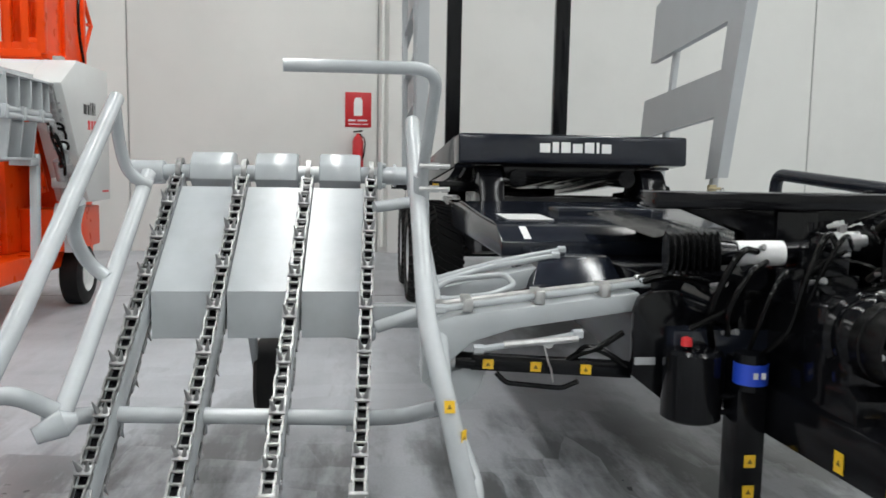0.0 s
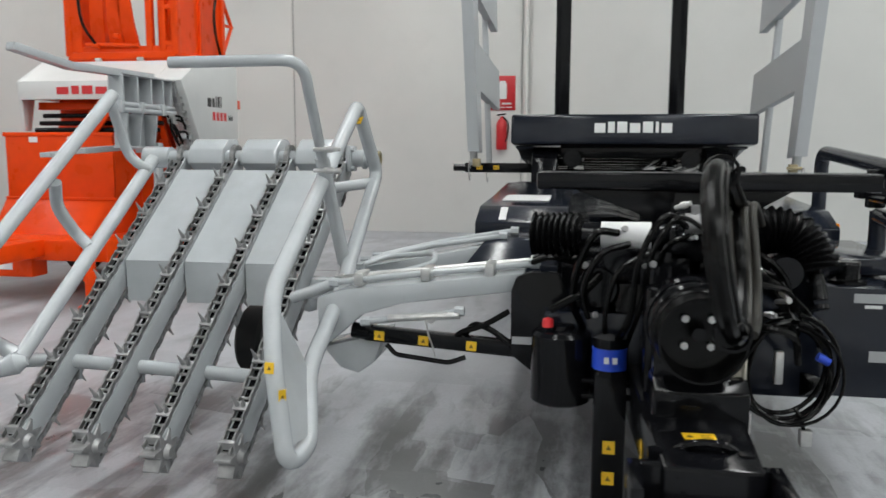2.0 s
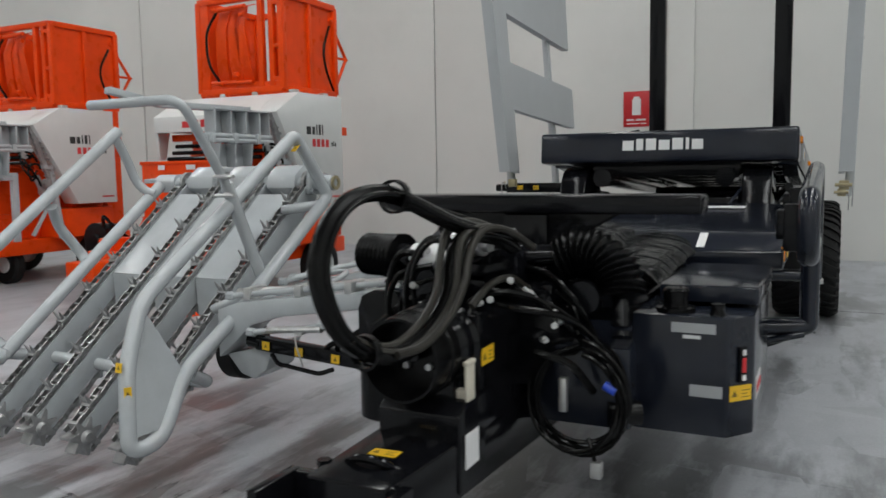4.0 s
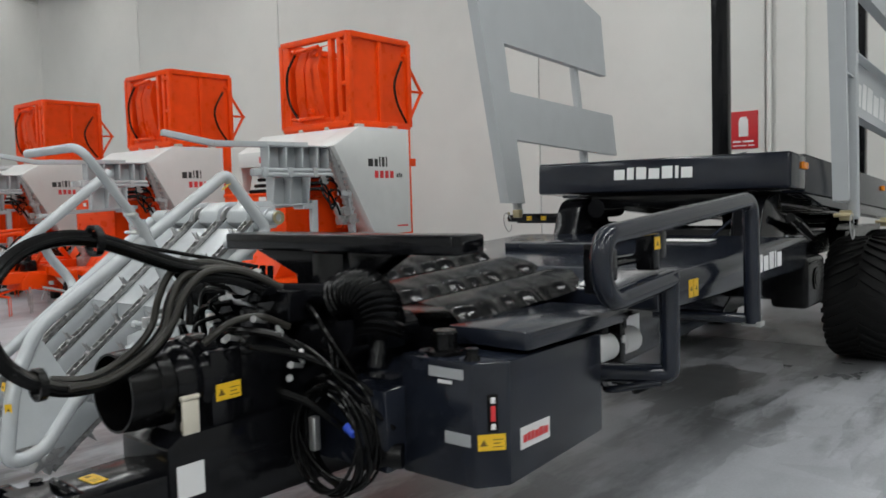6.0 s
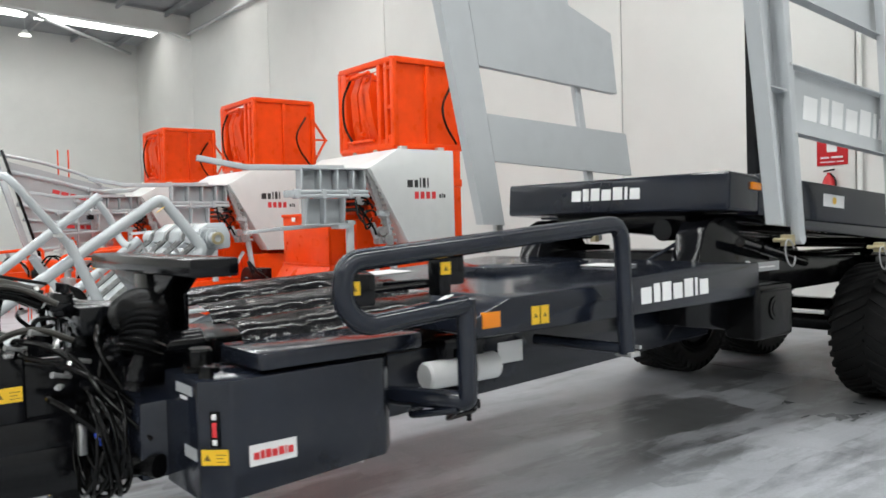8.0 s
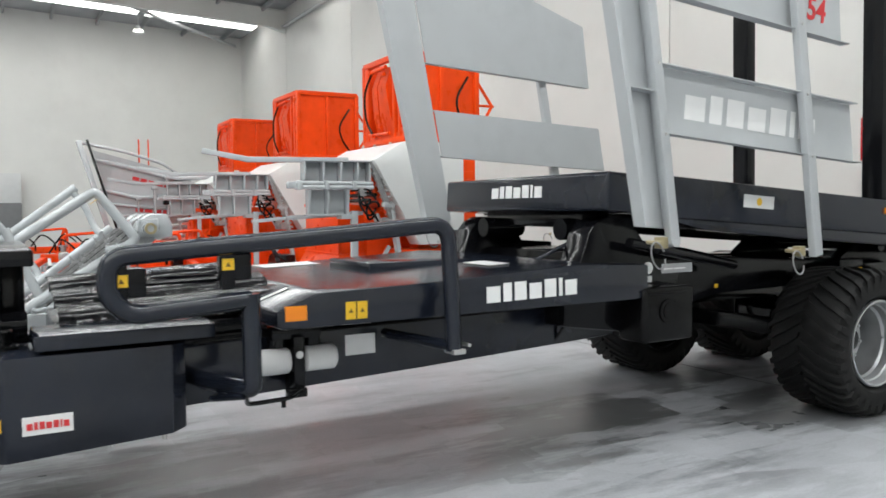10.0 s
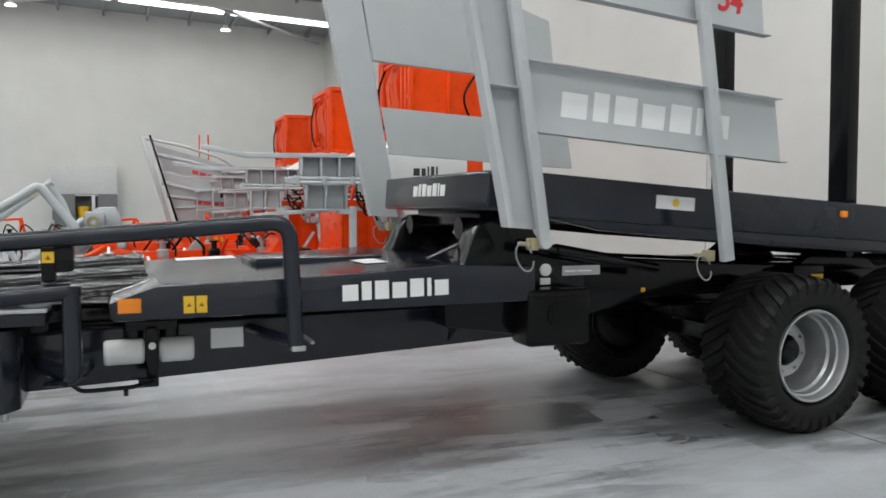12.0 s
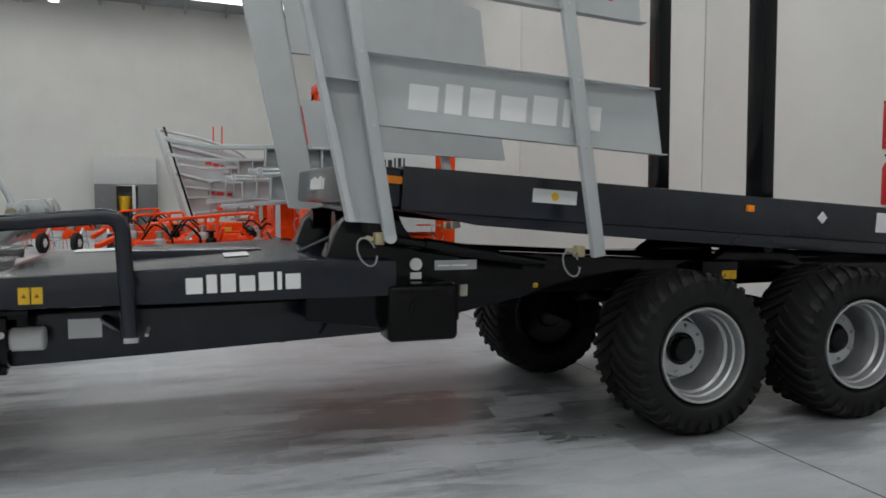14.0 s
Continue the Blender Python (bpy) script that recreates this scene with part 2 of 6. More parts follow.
# ---- hall ----
def concrete_floor():
    m = bpy.data.materials.new("polished_concrete")
    m.use_nodes = True
    nt = m.node_tree
    N, L = nt.nodes, nt.links
    b = N["Principled BSDF"]
    geo = N.new("ShaderNodeNewGeometry")

    def noise_of(scale, detail=6, rough=0.6, stretch=(1, 1, 1), turn=0.0):
        mp = N.new("ShaderNodeMapping")
        mp.inputs["Scale"].default_value = stretch
        mp.inputs["Rotation"].default_value = (0, 0, turn)
        L.new(geo.outputs["Position"], mp.inputs["Vector"])
        n = N.new("ShaderNodeTexNoise")
        n.inputs["Scale"].default_value, n.inputs["Detail"].default_value, n.inputs["Roughness"].default_value = scale, detail, rough
        L.new(mp.outputs["Vector"], n.inputs["Vector"])
        return n.outputs["Fac"]

    def span(v, a, b2, c, d):
        r = N.new("ShaderNodeMapRange")
        r.inputs["From Min"].default_value, r.inputs["From Max"].default_value = a, b2
        r.inputs["To Min"].default_value, r.inputs["To Max"].default_value = c, d
        L.new(v, r.inputs["Value"])
        return r.outputs["Result"]

    def times(a, c):
        x = N.new("ShaderNodeMath")
        x.operation = "MULTIPLY"
        L.new(a, x.inputs[0])
        L.new(c, x.inputs[1])
        return x.outputs[0]

    def plus(a, c, k=1.0):
        x = N.new("ShaderNodeMath")
        x.operation = "MULTIPLY_ADD"
        L.new(c, x.inputs[0])
        x.inputs[1].default_value = k
        L.new(a, x.inputs[2])
        return x.outputs[0]

    # wiped patches: overlapping mop strokes as blocky cells with frayed edges
    wob = N.new("ShaderNodeTexNoise")
    wob.inputs["Scale"].default_value, wob.inputs["Detail"].default_value = 2.4, 7
    L.new(geo.outputs["Position"], wob.inputs["Vector"])

    def strokes(scale, turn, fray, shift):
        frayed = N.new("ShaderNodeVectorMath")
        frayed.operation = "MULTIPLY_ADD"
        L.new(wob.outputs["Color"], frayed.inputs[0])
        frayed.inputs[1].default_value = (fray, fray, 0)
        L.new(geo.outputs["Position"], frayed.inputs[2])
        mp = N.new("ShaderNodeMapping")
        mp.inputs["Scale"].default_value = scale
        mp.inputs["Rotation"].default_value = (0, 0, turn)
        mp.inputs["Location"].default_value = shift
        L.new(frayed.outputs["Vector"], mp.inputs["Vector"])
        v = N.new("ShaderNodeTexVoronoi")
        v.distance = "CHEBYCHEV"
        v.inputs["Scale"].default_value = 1.0
        L.new(mp.outputs["Vector"], v.inputs["Vector"])
        c = N.new("ShaderNodeSeparateColor")
        L.new(v.outputs["Color"], c.inputs["Color"])
        return c.outputs["Red"]

    long = strokes((2.4, 0.8, 1), 0.06, 0.07, (0, 0, 0))
    cross = strokes((0.9, 2.7, 1), -0.05, 0.07, (3.3, 1.7, 0))
    small = strokes((4.6, 2.2, 1), 0.1, 0.08, (7.1, 2.9, 0))
    sep = N.new("ShaderNodeSeparateXYZ")
    warp = N.new("ShaderNodeVectorMath")
    warp.operation = "MULTIPLY_ADD"
    L.new(wob.outputs["Color"], warp.inputs[0])
    warp.inputs[1].default_value = (0.5, 0.5, 0)
    L.new(geo.outputs["Position"], warp.inputs[2])
    L.new(warp.outputs["Vector"], sep.inputs["Vector"])
    # stains thickened into painted shade and reflection under the trailer, darker round its front
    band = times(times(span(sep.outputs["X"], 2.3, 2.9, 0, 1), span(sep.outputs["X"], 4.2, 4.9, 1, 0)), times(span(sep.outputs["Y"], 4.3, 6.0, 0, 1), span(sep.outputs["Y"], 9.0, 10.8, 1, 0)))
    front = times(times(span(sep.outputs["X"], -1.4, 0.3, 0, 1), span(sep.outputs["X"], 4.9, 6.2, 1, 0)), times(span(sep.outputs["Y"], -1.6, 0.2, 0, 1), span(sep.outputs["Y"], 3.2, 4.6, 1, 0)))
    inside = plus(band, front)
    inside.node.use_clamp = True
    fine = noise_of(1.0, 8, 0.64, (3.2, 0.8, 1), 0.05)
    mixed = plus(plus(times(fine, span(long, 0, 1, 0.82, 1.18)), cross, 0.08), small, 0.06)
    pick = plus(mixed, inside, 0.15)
    stain_and_shade = times(span(pick, 0.60, 0.76, 0.0, 1.0), span(inside, 0, 1, 0.35, 1.0))
    cloud = span(noise_of(0.35), 0.3, 0.7, 0.88, 1.1)
    mottle = span(noise_of(2.2), 0.3, 0.7, 0.92, 1.06)
    block = times(span(long, 0, 1, 0.93, 1.05), span(cross, 0, 1, 0.93, 1.05))
    streak = span(noise_of(1.0, 5, 0.6, (5.0, 0.6, 1), 0.05), 0.35, 0.65, 0.95, 1.03)
    speck = span(noise_of(60, 2), 0.3, 0.75, 0.94, 1.05)
    k = times(times(times(cloud, mottle), times(streak, speck)), block)
    mx = N.new("ShaderNodeMix")
    mx.data_type, mx.blend_type = "RGBA", "MULTIPLY"
    mx.inputs["Factor"].default_value = 1
    L.new(k, mx.inputs["B"])
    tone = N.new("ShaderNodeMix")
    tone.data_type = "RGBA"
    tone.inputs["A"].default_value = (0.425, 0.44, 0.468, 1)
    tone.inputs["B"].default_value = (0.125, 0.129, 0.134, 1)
    L.new(stain_and_shade, tone.inputs["Factor"])
    L.new(tone.outputs["Result"], mx.inputs["A"])
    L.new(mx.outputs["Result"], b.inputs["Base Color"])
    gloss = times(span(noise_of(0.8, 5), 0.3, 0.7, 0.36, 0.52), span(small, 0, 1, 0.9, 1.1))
    L.new(times(gloss, span(stain_and_shade, 0, 1, 1.0, 0.7)), b.inputs["Roughness"])
    b.inputs["Specular IOR Level"].default_value = 0.42
    bump = N.new("ShaderNodeBump")
    bump.inputs["Strength"].default_value, bump.inputs["Distance"].default_value = 0.06, 0.004
    L.new(noise_of(9, 4), bump.inputs["Height"])
    L.new(bump.outputs["Normal"], b.inputs["Normal"])
    return m


FLOOR = concrete_floor()
WALL = material("painted_precast_wall", (0.70, 0.70, 0.675), 0.55, vary=0.035, scale=0.6, grain=0.04, grain_scale=60, dirt=(0.60, 0.60, 0.575), dirt_amount=0.35, dirt_scale=0.9)
SKIRT = material("wall_joint_sealant", (0.42, 0.42, 0.41), 0.6)
X0, X1, Y0, Y1, H = -28.4, 16.0, -14.0, 12.6, 8.85

bm = B()
box(bm, (X0 - 0.3, Y0 - 0.3, -0.25), (X1 + 0.3, Y1 + 0.3, 0.0))
setting("floor", bm, FLOOR, "polished grey concrete floor with dark streaks, stains and painted-in trailer shade", "floor")

bm = B()
box(bm, (X0, 8.076, -0.02), (X1, 8.086, 0.0015))
setting("floor_joint", bm, material("joint_filler", (0.10, 0.10, 0.10), 0.7), "thin dark saw-cut joint in the concrete floor", "floor joint")

# precast panels of the back wall, with open joints between them
JOINTS = [X0, -22.25, -16.0, -9.75, -2.52, 1.45, 9.0, X1]
bm = B()
box(bm, (X0 - 0.3, Y1 + 0.02, 0), (X1 + 0.3, Y1 + 0.3, H + 1))
wall_north = setting("wall_north", bm, SKIRT, "grey sealant backing behind the precast wall panels", "wall")
for a, c in zip(JOINTS, JOINTS[1:]):
    bm = B()
    box(bm, (a + 0.012, Y1 - 0.01, 0.0), (c - 0.012, Y1 + 0.016, H + 0.9), 0.006)
    part("wall_panel", bm, WALL, wall_north)
bm = B()
box(bm, (X0 - 0.3, Y0, 0), (X0, Y1 + 0.02, H + 1.6))
setting("wall_west", bm, WALL, "plain off-white painted end wall", "wall")
bm = B()
box(bm, (X1, Y0, 0), (X1 + 0.3, Y1 + 0.02, H + 1.6))
setting("wall_east", bm, WALL, "plain off-white painted end wall", "wall")
bm = B()
box(bm, (X0 - 0.3, Y0 - 0.3, 0), (X1 + 0.3, Y0, H + 1.6))
setting("wall_south", bm, WALL, "plain off-white painted long wall", "wall")
# shallow pilaster and pipe beside the fire sign
bm = B()
box(bm, (1.62, Y1 - 0.07, 0), (2.02, Y1 - 0.012, H + 0.6), 0.008)
setting("pilaster", bm, WALL, "shallow white painted wall pilaster", "pilaster")
bm = B()
cyl(bm, (1.52, Y1 - 0.06, 0.1), (1.52, Y1 - 0.06, H), 0.035, seg=14)
setting("wall_pipe", bm, WALL, "white painted vertical pipe on the wall", "pipe")


def roof_z(y):
    return H + 0.06 + 0.035 * (Y1 - y)


# corrugated roof sheet, running up from the back wall
bm = B()
n = 300
for i in range(n):
    xa = X0 - 0.3 + (X1 - X0 + 0.6) * i / n
    xb = X0 - 0.3 + (X1 - X0 + 0.6) * (i + 1) / n
    za, zb = (0.0 if (i // 1) % 2 else 0.05), (0.0 if ((i + 1) // 1) % 2 else 0.05)
    vs = [bm.verts.new(p) for p in ((xa, Y0 - 0.3, roof_z(Y0) + 0.3 + za), (xb, Y0 - 0.3, roof_z(Y0) + 0.3 + zb), (xb, Y1 + 0.3, roof_z(Y1) + 0.3 + zb), (xa, Y1 + 0.3, roof_z(Y1) + 0.3 + za))]
    bm.faces.new(vs)
bmesh.ops.remove_doubles(bm, verts=bm.verts, dist=0.0005)
for y in np.arange(Y1 - 0.9, Y0, -1.7):
    box(bm, (X0, y - 0.04, roof_z(y) + 0.1), (X1, y + 0.04, roof_z(y) + 0.29))
setting("ceiling", bm, ROOFM, "grey corrugated roof sheeting on steel purlins", "ceiling")


def rafter(x):
    th = thing("rafter", "white painted steel roof rafter", "roof beam", "roof rafters", "structure", (x, 0, H))
    bm = B()
    a, c = (x, Y1 - 0.02, roof_z(Y1) - 0.12), (x, Y0 + 0.02, roof_z(Y0) - 0.12)
    for dz, w, h in ((0.34, 0.24, 0.02), (-0.31, 0.24, 0.024), (0.015, 0.014, 0.63)):
        bar(bm, Vector(a) + Vector((0, 0, dz)), Vector(c) + Vector((0, 0, dz)), w, h, bevel=0)
    part("beam", bm, WALL, th)
    bm = B()
    prism(bm, [(Y1 - 0.02, roof_z(Y1) - 0.46), (Y1 - 0.02, roof_z(Y1) - 0.62), (Y1 - 0.75, roof_z(Y1) - 0.415)], "x", x - 0.11, x + 0.11, 0.01)
    part("haunch", bm, WALL, th)
    return th


for x in (-22.3, -14.6, -6.9, 0.8, 8.5):
    rafter(x)

bm = B()
cyl(bm, (-22.3, Y1 - 0.12, H - 0.33), (X1, Y1 - 0.12, H - 0.33), 0.065, seg=14)
setting("eaves_tube", bm, STEEL, "white painted steel eaves tube along the wall", "roof beam")
bracing = thing("roof_bracing", "white painted diagonal roof bracing rods", "roof bracing", kind="structure", at=(-24, 6, H))
for a, c in (((-28.3, 12.3), (-22.3, 5.5)), ((-28.3, -1.4), (-22.3, 5.3)), ((-28.3, -1.6), (-22.3, -8.3))):
    bm = B()
    cyl(bm, (*a, roof_z(a[1]) - 0.05), (*c, roof_z(c[1]) - 0.05), 0.065, seg=10)
    part("brace", bm, STEEL, bracing)

# translucent roof strips; emission in the panes stands in for daylight through them
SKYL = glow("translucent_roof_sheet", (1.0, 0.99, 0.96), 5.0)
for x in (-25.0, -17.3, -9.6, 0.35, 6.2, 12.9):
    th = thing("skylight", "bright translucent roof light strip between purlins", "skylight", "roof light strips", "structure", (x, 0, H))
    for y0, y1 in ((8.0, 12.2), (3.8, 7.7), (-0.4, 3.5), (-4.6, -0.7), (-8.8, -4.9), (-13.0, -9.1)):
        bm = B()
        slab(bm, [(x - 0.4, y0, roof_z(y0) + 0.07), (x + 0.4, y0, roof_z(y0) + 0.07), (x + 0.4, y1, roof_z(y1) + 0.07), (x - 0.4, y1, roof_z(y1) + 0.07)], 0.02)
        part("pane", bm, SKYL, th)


def high_bay(x, y):
    z = roof_z(y) - 0.35
    th = thing("high_bay_lamp", "round grey high bay lamp hung from the roof", "ceiling lamp", "high bay lamps", at=(x, y, z))
    bm = B()
    lathe(bm, [(0.22, 0.0), (0.22, 0.07), (0.16, 0.1), (0.1, 0.13), (-0.02, 0.22), (-0.03, 0.215), (0.09, 0.12), (0.09, 0.0)], (x, y, z), "z", 20)
    cyl(bm, (x, y, z + 0.2), (x, y, z + 0.66), 0.012, seg=8)
    part("reflector", bm, STEEL, th)
    bm = B()
    cyl(bm, (x, y, z + 0.0), (x, y, z + 0.03), 0.2, seg=20)
    part("lens", bm, glow("high_bay_light", (1.0, 0.97, 0.9), 6.0) if not bpy.data.materials.get("high_bay_light") else bpy.data.materials["high_bay_light"], th)


for x in (-26.4, -18.7, -11.0, -3.3, 4.4):
    for y in (7.9, 0.0, -8.0):
        high_bay(x, y)
for x, k in ((-25, 0.22), (-17.3, 0.55), (-9.6, 1.15), (0.35, 0.95), (6.2, 1.1), (12.9, 1.1)):
    ld = bpy.data.lights.new("roof_light", "AREA")
    ld.shape, ld.size, ld.size_y, ld.energy, ld.color = "RECTANGLE", 0.8, 21.0, LAMP_W * k, (0.945, 0.985, 0.985)
    lo = new("roof_light", ld)
    lo.matrix_world = pose(x, -1.5, roof_z(-1.5) + 0.02, -2, 0, 0)
# ---- bale trailer ----
XC = 2.85
TRAILER = thing("bale_trailer", "anthracite bale trailer with grey side walls, twin axles and pickup", "farm trailer", at=(XC, 6.0, 0))
BED = pose(XC, 5.6, 1.70, -3.95)


def bedpart(name, bm, mat, parent=TRAILER, label=""):
    bmesh.ops.transform(bm, matrix=BED, verts=bm.verts)
    return pieces(name, bm, mat, parent, label)


def logo(m, width, height, mat, parent, name="logo_block", label="white blocky logo shape"):
    """A row of seven plain blocks, laid on a surface."""
    bm = B()
    gap = width * 0.034
    wide = [1.0, 0.62, 0.9, 0.95, 0.92, 0.28, 0.95]
    k = (width - gap * 6) / sum(wide)
    x, t = 0.0, height * 0.26
    for i, w in enumerate(wide):
        w *= k
        box(bm, (x, 0, 0), (x + w, height * (1.0 if i % 3 else 0.86), 0.002))
        x += w + gap
    bmesh.ops.transform(bm, matrix=m, verts=bm.verts)
    return pieces(name, bm, mat, parent, label)


def bars(m, widths, height, gap, mat, parent, name="print_bar", label=""):
    """Print that cannot be read: plain bars in a row."""
    bm = B()
    x = 0.0
    for k, w in enumerate(widths):
        high = height * (1.0 if w < height * 0.4 else 0.78)
        box(bm, (x, 0, 0), (x + w, high, 0.0015))
        x += w + gap
    bmesh.ops.transform(bm, matrix=m, verts=bm.verts)
    return pieces(name, bm, mat, parent, label)


def sticker(m, w, h, mat, parent, name="sticker", label=""):
    bm = B()
    box(bm, (0, 0, 0), (w, h, 0.0025))
    bmesh.ops.transform(bm, matrix=m, verts=bm.verts)
    ob = part(name, bm, mat, parent, label)
    if mat.name == "yellow_sticker":
        # black warning symbol, beside lines of print on a wide sticker
        bm = B()
        k = min(w, h) * 0.46
        x0 = w * 0.5 - k / 2 if w < h * 1.3 else w * 0.08
        prism(bm, [(x0, h / 2 - k * 0.45), (x0 + k, h / 2 - k * 0.45), (x0 + k / 2, h / 2 + k * 0.45)], "z", 0.0024, 0.0032)
        bmesh.ops.transform(bm, matrix=m, verts=bm.verts)
        part("warning_mark", bm, PRINT, parent)
        if w > h * 1.3:
            bm = B()
            for j in range(3):
                box(bm, (w * 0.55, h * (0.2 + 0.22 * j), 0.0024), (w * (0.92 - 0.1 * (j % 2)), h * (0.25 + 0.22 * j), 0.0032))
            bmesh.ops.transform(bm, matrix=m, verts=bm.verts)
            pieces("print_bar", bm, PRINT, parent)
    return ob


# bed: front beam, side beams, cross members, floor sheet
bm = B()
box(bm, (-0.937, 0.0, -0.235), (0.937, 0.34, 0.0), 0.022, seg=3)
front_beam = bedpart("front_beam", bm, DARK)
for s in (1, -1):
    bm = B()
    prism(bm, [(s * 0.93, 0.345), (s * 0.78, 0.345), (s * 0.78, 5.6), (s * 0.93, 5.6)], "z", -0.245, 0.013, 0.012)
    prism(bm, [(0.40, -0.248), (5.6, -0.248), (5.6, -0.315), (3.2, -0.33), (2.0, -0.325), (0.85, -0.305), (0.55, -0.265)], "x", s * 0.80, s * 0.915, 0.004)
    bedpart("side_beam", bm, DARK)
bm = B()
box(bm, (-0.77, 0.345, -0.06), (0.77, 5.55, -0.03))
for y in np.arange(0.7, 5.6, 0.6):
    box(bm, (-0.77, y - 0.04, -0.2), (0.77, y + 0.04, -0.062), 0.004)
for x in (-0.42, 0.42):
    box(bm, (x - 0.06, 0.345, -0.26), (x + 0.06, 5.5, -0.204), 0.004)
bedpart("bed_floor", bm, BLACK)
# lettering and lamps on the bed
logo(BED @ face_pose((-0.285, -0.001, -0.145), (1, 0, 0), (0, 0, 1)), 0.585, 0.085, LETTER, front_beam)
for y, w, mat, nm in ((0.287, 0.105, AMBER, "amber_lamp"), (2.78, 0.055, AMBER, "side_lamp")):
    bm = B()
    box(bm, (0.928, y - w / 2, -0.094), (0.952, y + w / 2, -0.049), 0.005)
    bedpart(nm, bm, mat, label="small amber side lamp")
bm = B()
box(bm, (0.929, 1.175, -0.14), (0.934, 1.475, -0.055))
label_plate = bedpart("bed_sticker", bm, STICKW, label="white sticker with a yellow and red emblem")
bm = B()
cyl(bm, BED @ Vector((0.934, 1.325, -0.096)), BED @ Vector((0.9365, 1.325, -0.096)), 0.026, seg=16)
part("emblem", bm, STICKY, label_plate)
bm = B()
cyl(bm, BED @ Vector((0.928, 3.40, -0.096)), BED @ Vector((0.936, 3.40, -0.096)), 0.042, seg=4)
part("reflector_diamond", bm, STICKW, TRAILER)
bm = B()
box(bm, (0.929, 3.89, -0.17), (0.934, 4.45, -0.03))
bedpart("bed_sticker", bm, STICKW)


# side walls of the bed: two uprights and three sheets a side
def side_wall(s):
    """s = 1 for the right side, -1 for the left."""
    def P(along, up, out=0.0):
        """A point on the wall: metres along the bed, up the upright, outwards."""
        high = 0.0 if s > 0 else 0.03 + 0.02 * along
        return Vector((XC + s * (1.245 + 0.02 * up + out), 5.70 + along - 0.172 * up, 1.27 - 0.075 * along + up + high))

    # front upright: a tapering folded channel
    bm = B()
    lo, hi = 0.1, 2.35

    def chan(up):
        a = -0.125 - 0.04 * up
        return [P(a, up, 0.03), P(a, up, -0.06), P(0.10, up, -0.06), P(0.10, up, -0.02), P(0.085, up, -0.02), P(0.085, up, -0.05), P(a + 0.035, up, -0.05), P(a + 0.035, up, 0.03)]
    a, c = [bm.verts.new(p) for p in chan(lo)], [bm.verts.new(p) for p in chan(hi)]
    bm.faces.new(a)
    bm.faces.new(c[::-1])
    for i in range(8):
        bm.faces.new((a[i], c[i], c[(i + 1) % 8], a[(i + 1) % 8]))
    for up in (0.85, 1.7):
        slab(bm, [P(-0.12 - 0.04 * up, up, 0.027), P(0.08, up, 0.027), P(0.08, up, -0.048), P(-0.12 - 0.04 * up, up, -0.048)], 0.008)
    part("front_upright", bm, PANEL, TRAILER, "light grey folded steel upright")
    # flat stake with a rounded foot behind the channel
    bm = B()
    bar(bm, P(0.085, 0.03, 0.012), P(0.10, 2.35, 0.012), 0.066, 0.056, up=(1, 0, 0), bevel=0.01)
    cyl(bm, P(0.085, 0.03, -0.016), P(0.085, 0.03, 0.04), 0.033, seg=20)
    part("stake", bm, PANEL, TRAILER)
    bm = B()
    for up in (0.62, 1.0, 1.42, 1.9):
        cyl(bm, P(0.092, up, 0.038), P(0.092, up, 0.047), 0.009, seg=6)
        cyl(bm, P(1.335, up, 0.052), P(1.335, up, 0.062), 0.009, seg=6)
    pieces("stake_bolt", bm, ZINC, TRAILER)
    bm = B()
    bar(bm, P(1.33, -0.005, 0.03), P(1.34, 2.35, 0.03), 0.075, 0.05, up=(1, 0, 0))
    part("rear_upright", bm, PANEL, TRAILER, "light grey narrow upright")
    sheets = [((0.13, 0.625), (0.13, 1.0), (1.885, 1.015), (1.885, 0.632)), ((0.13, 1.385), (0.13, 2.25), (1.0, 2.22), (1.31, 2.09), (1.87, 1.94), (1.84, 1.385))]
    for sheet in sheets:
        bm = B()
        slab(bm, [P(a, u, -0.03) for a, u in sheet], 0.006)
        ob = part("side_sheet", bm, PANEL, TRAILER, "light grey pressed steel side sheet")
        for a, c in ((sheet[0], sheet[-1]), (sheet[1], sheet[2])):
            bm = B()
            slab(bm, [P(a[0], a[1] + 0.004, -0.026), P(c[0], c[1] + 0.004, -0.026), P(c[0], c[1] + 0.004, 0.035), P(a[0], a[1] + 0.004, 0.035)], 0.006)
            part("flange", bm, PANEL, ob)
        if s == 1 and sheet is sheets[0]:
            right = (P(1, 0.7) - P(0, 0.7)).normalized()
            up = (P(0, 1) - P(0, 0)).normalized()
            logo(face_pose(P(0.313, 0.735, -0.0265), right, up), 1.165, 0.16, LETTER, ob)
        if s == 1 and sheet is sheets[1]:
            text_part("model_number", "54", 0.2, face_pose(P(1.50, 1.50, -0.024), right, up), REDINK, ob, "red number", 0.18, bold=0.004)
    # pins with chains at the feet
    for along in (0.03, 1.235):
        bm = B()
        p = P(along, 0.02, -0.02)
        box(bm, p + Vector((-0.035, -0.025, -0.035)), p + Vector((0.03, 0.025, 0.03)), 0.006)
        cyl(bm, p + Vector((-0.06, -0.05, 0)), p + Vector((0.05 * s, -0.05, 0)), 0.012, seg=8)
        pieces("stake_pocket", bm, BRASS, TRAILER, "zinc yellow stake pocket with pin")
        bm = B()
        ring = [p + Vector((0.05 * s, -0.075 + 0.05 * math.cos(t) - 0.02 * math.sin(t), -0.07 + 0.075 * math.sin(t))) for t in np.linspace(0.3, 6.0, 22)]
        sweep(bm, ring, 0.0042, 6)
        part("pin_wire", bm, SPIKE, TRAILER)


side_wall(1)
side_wall(-1)

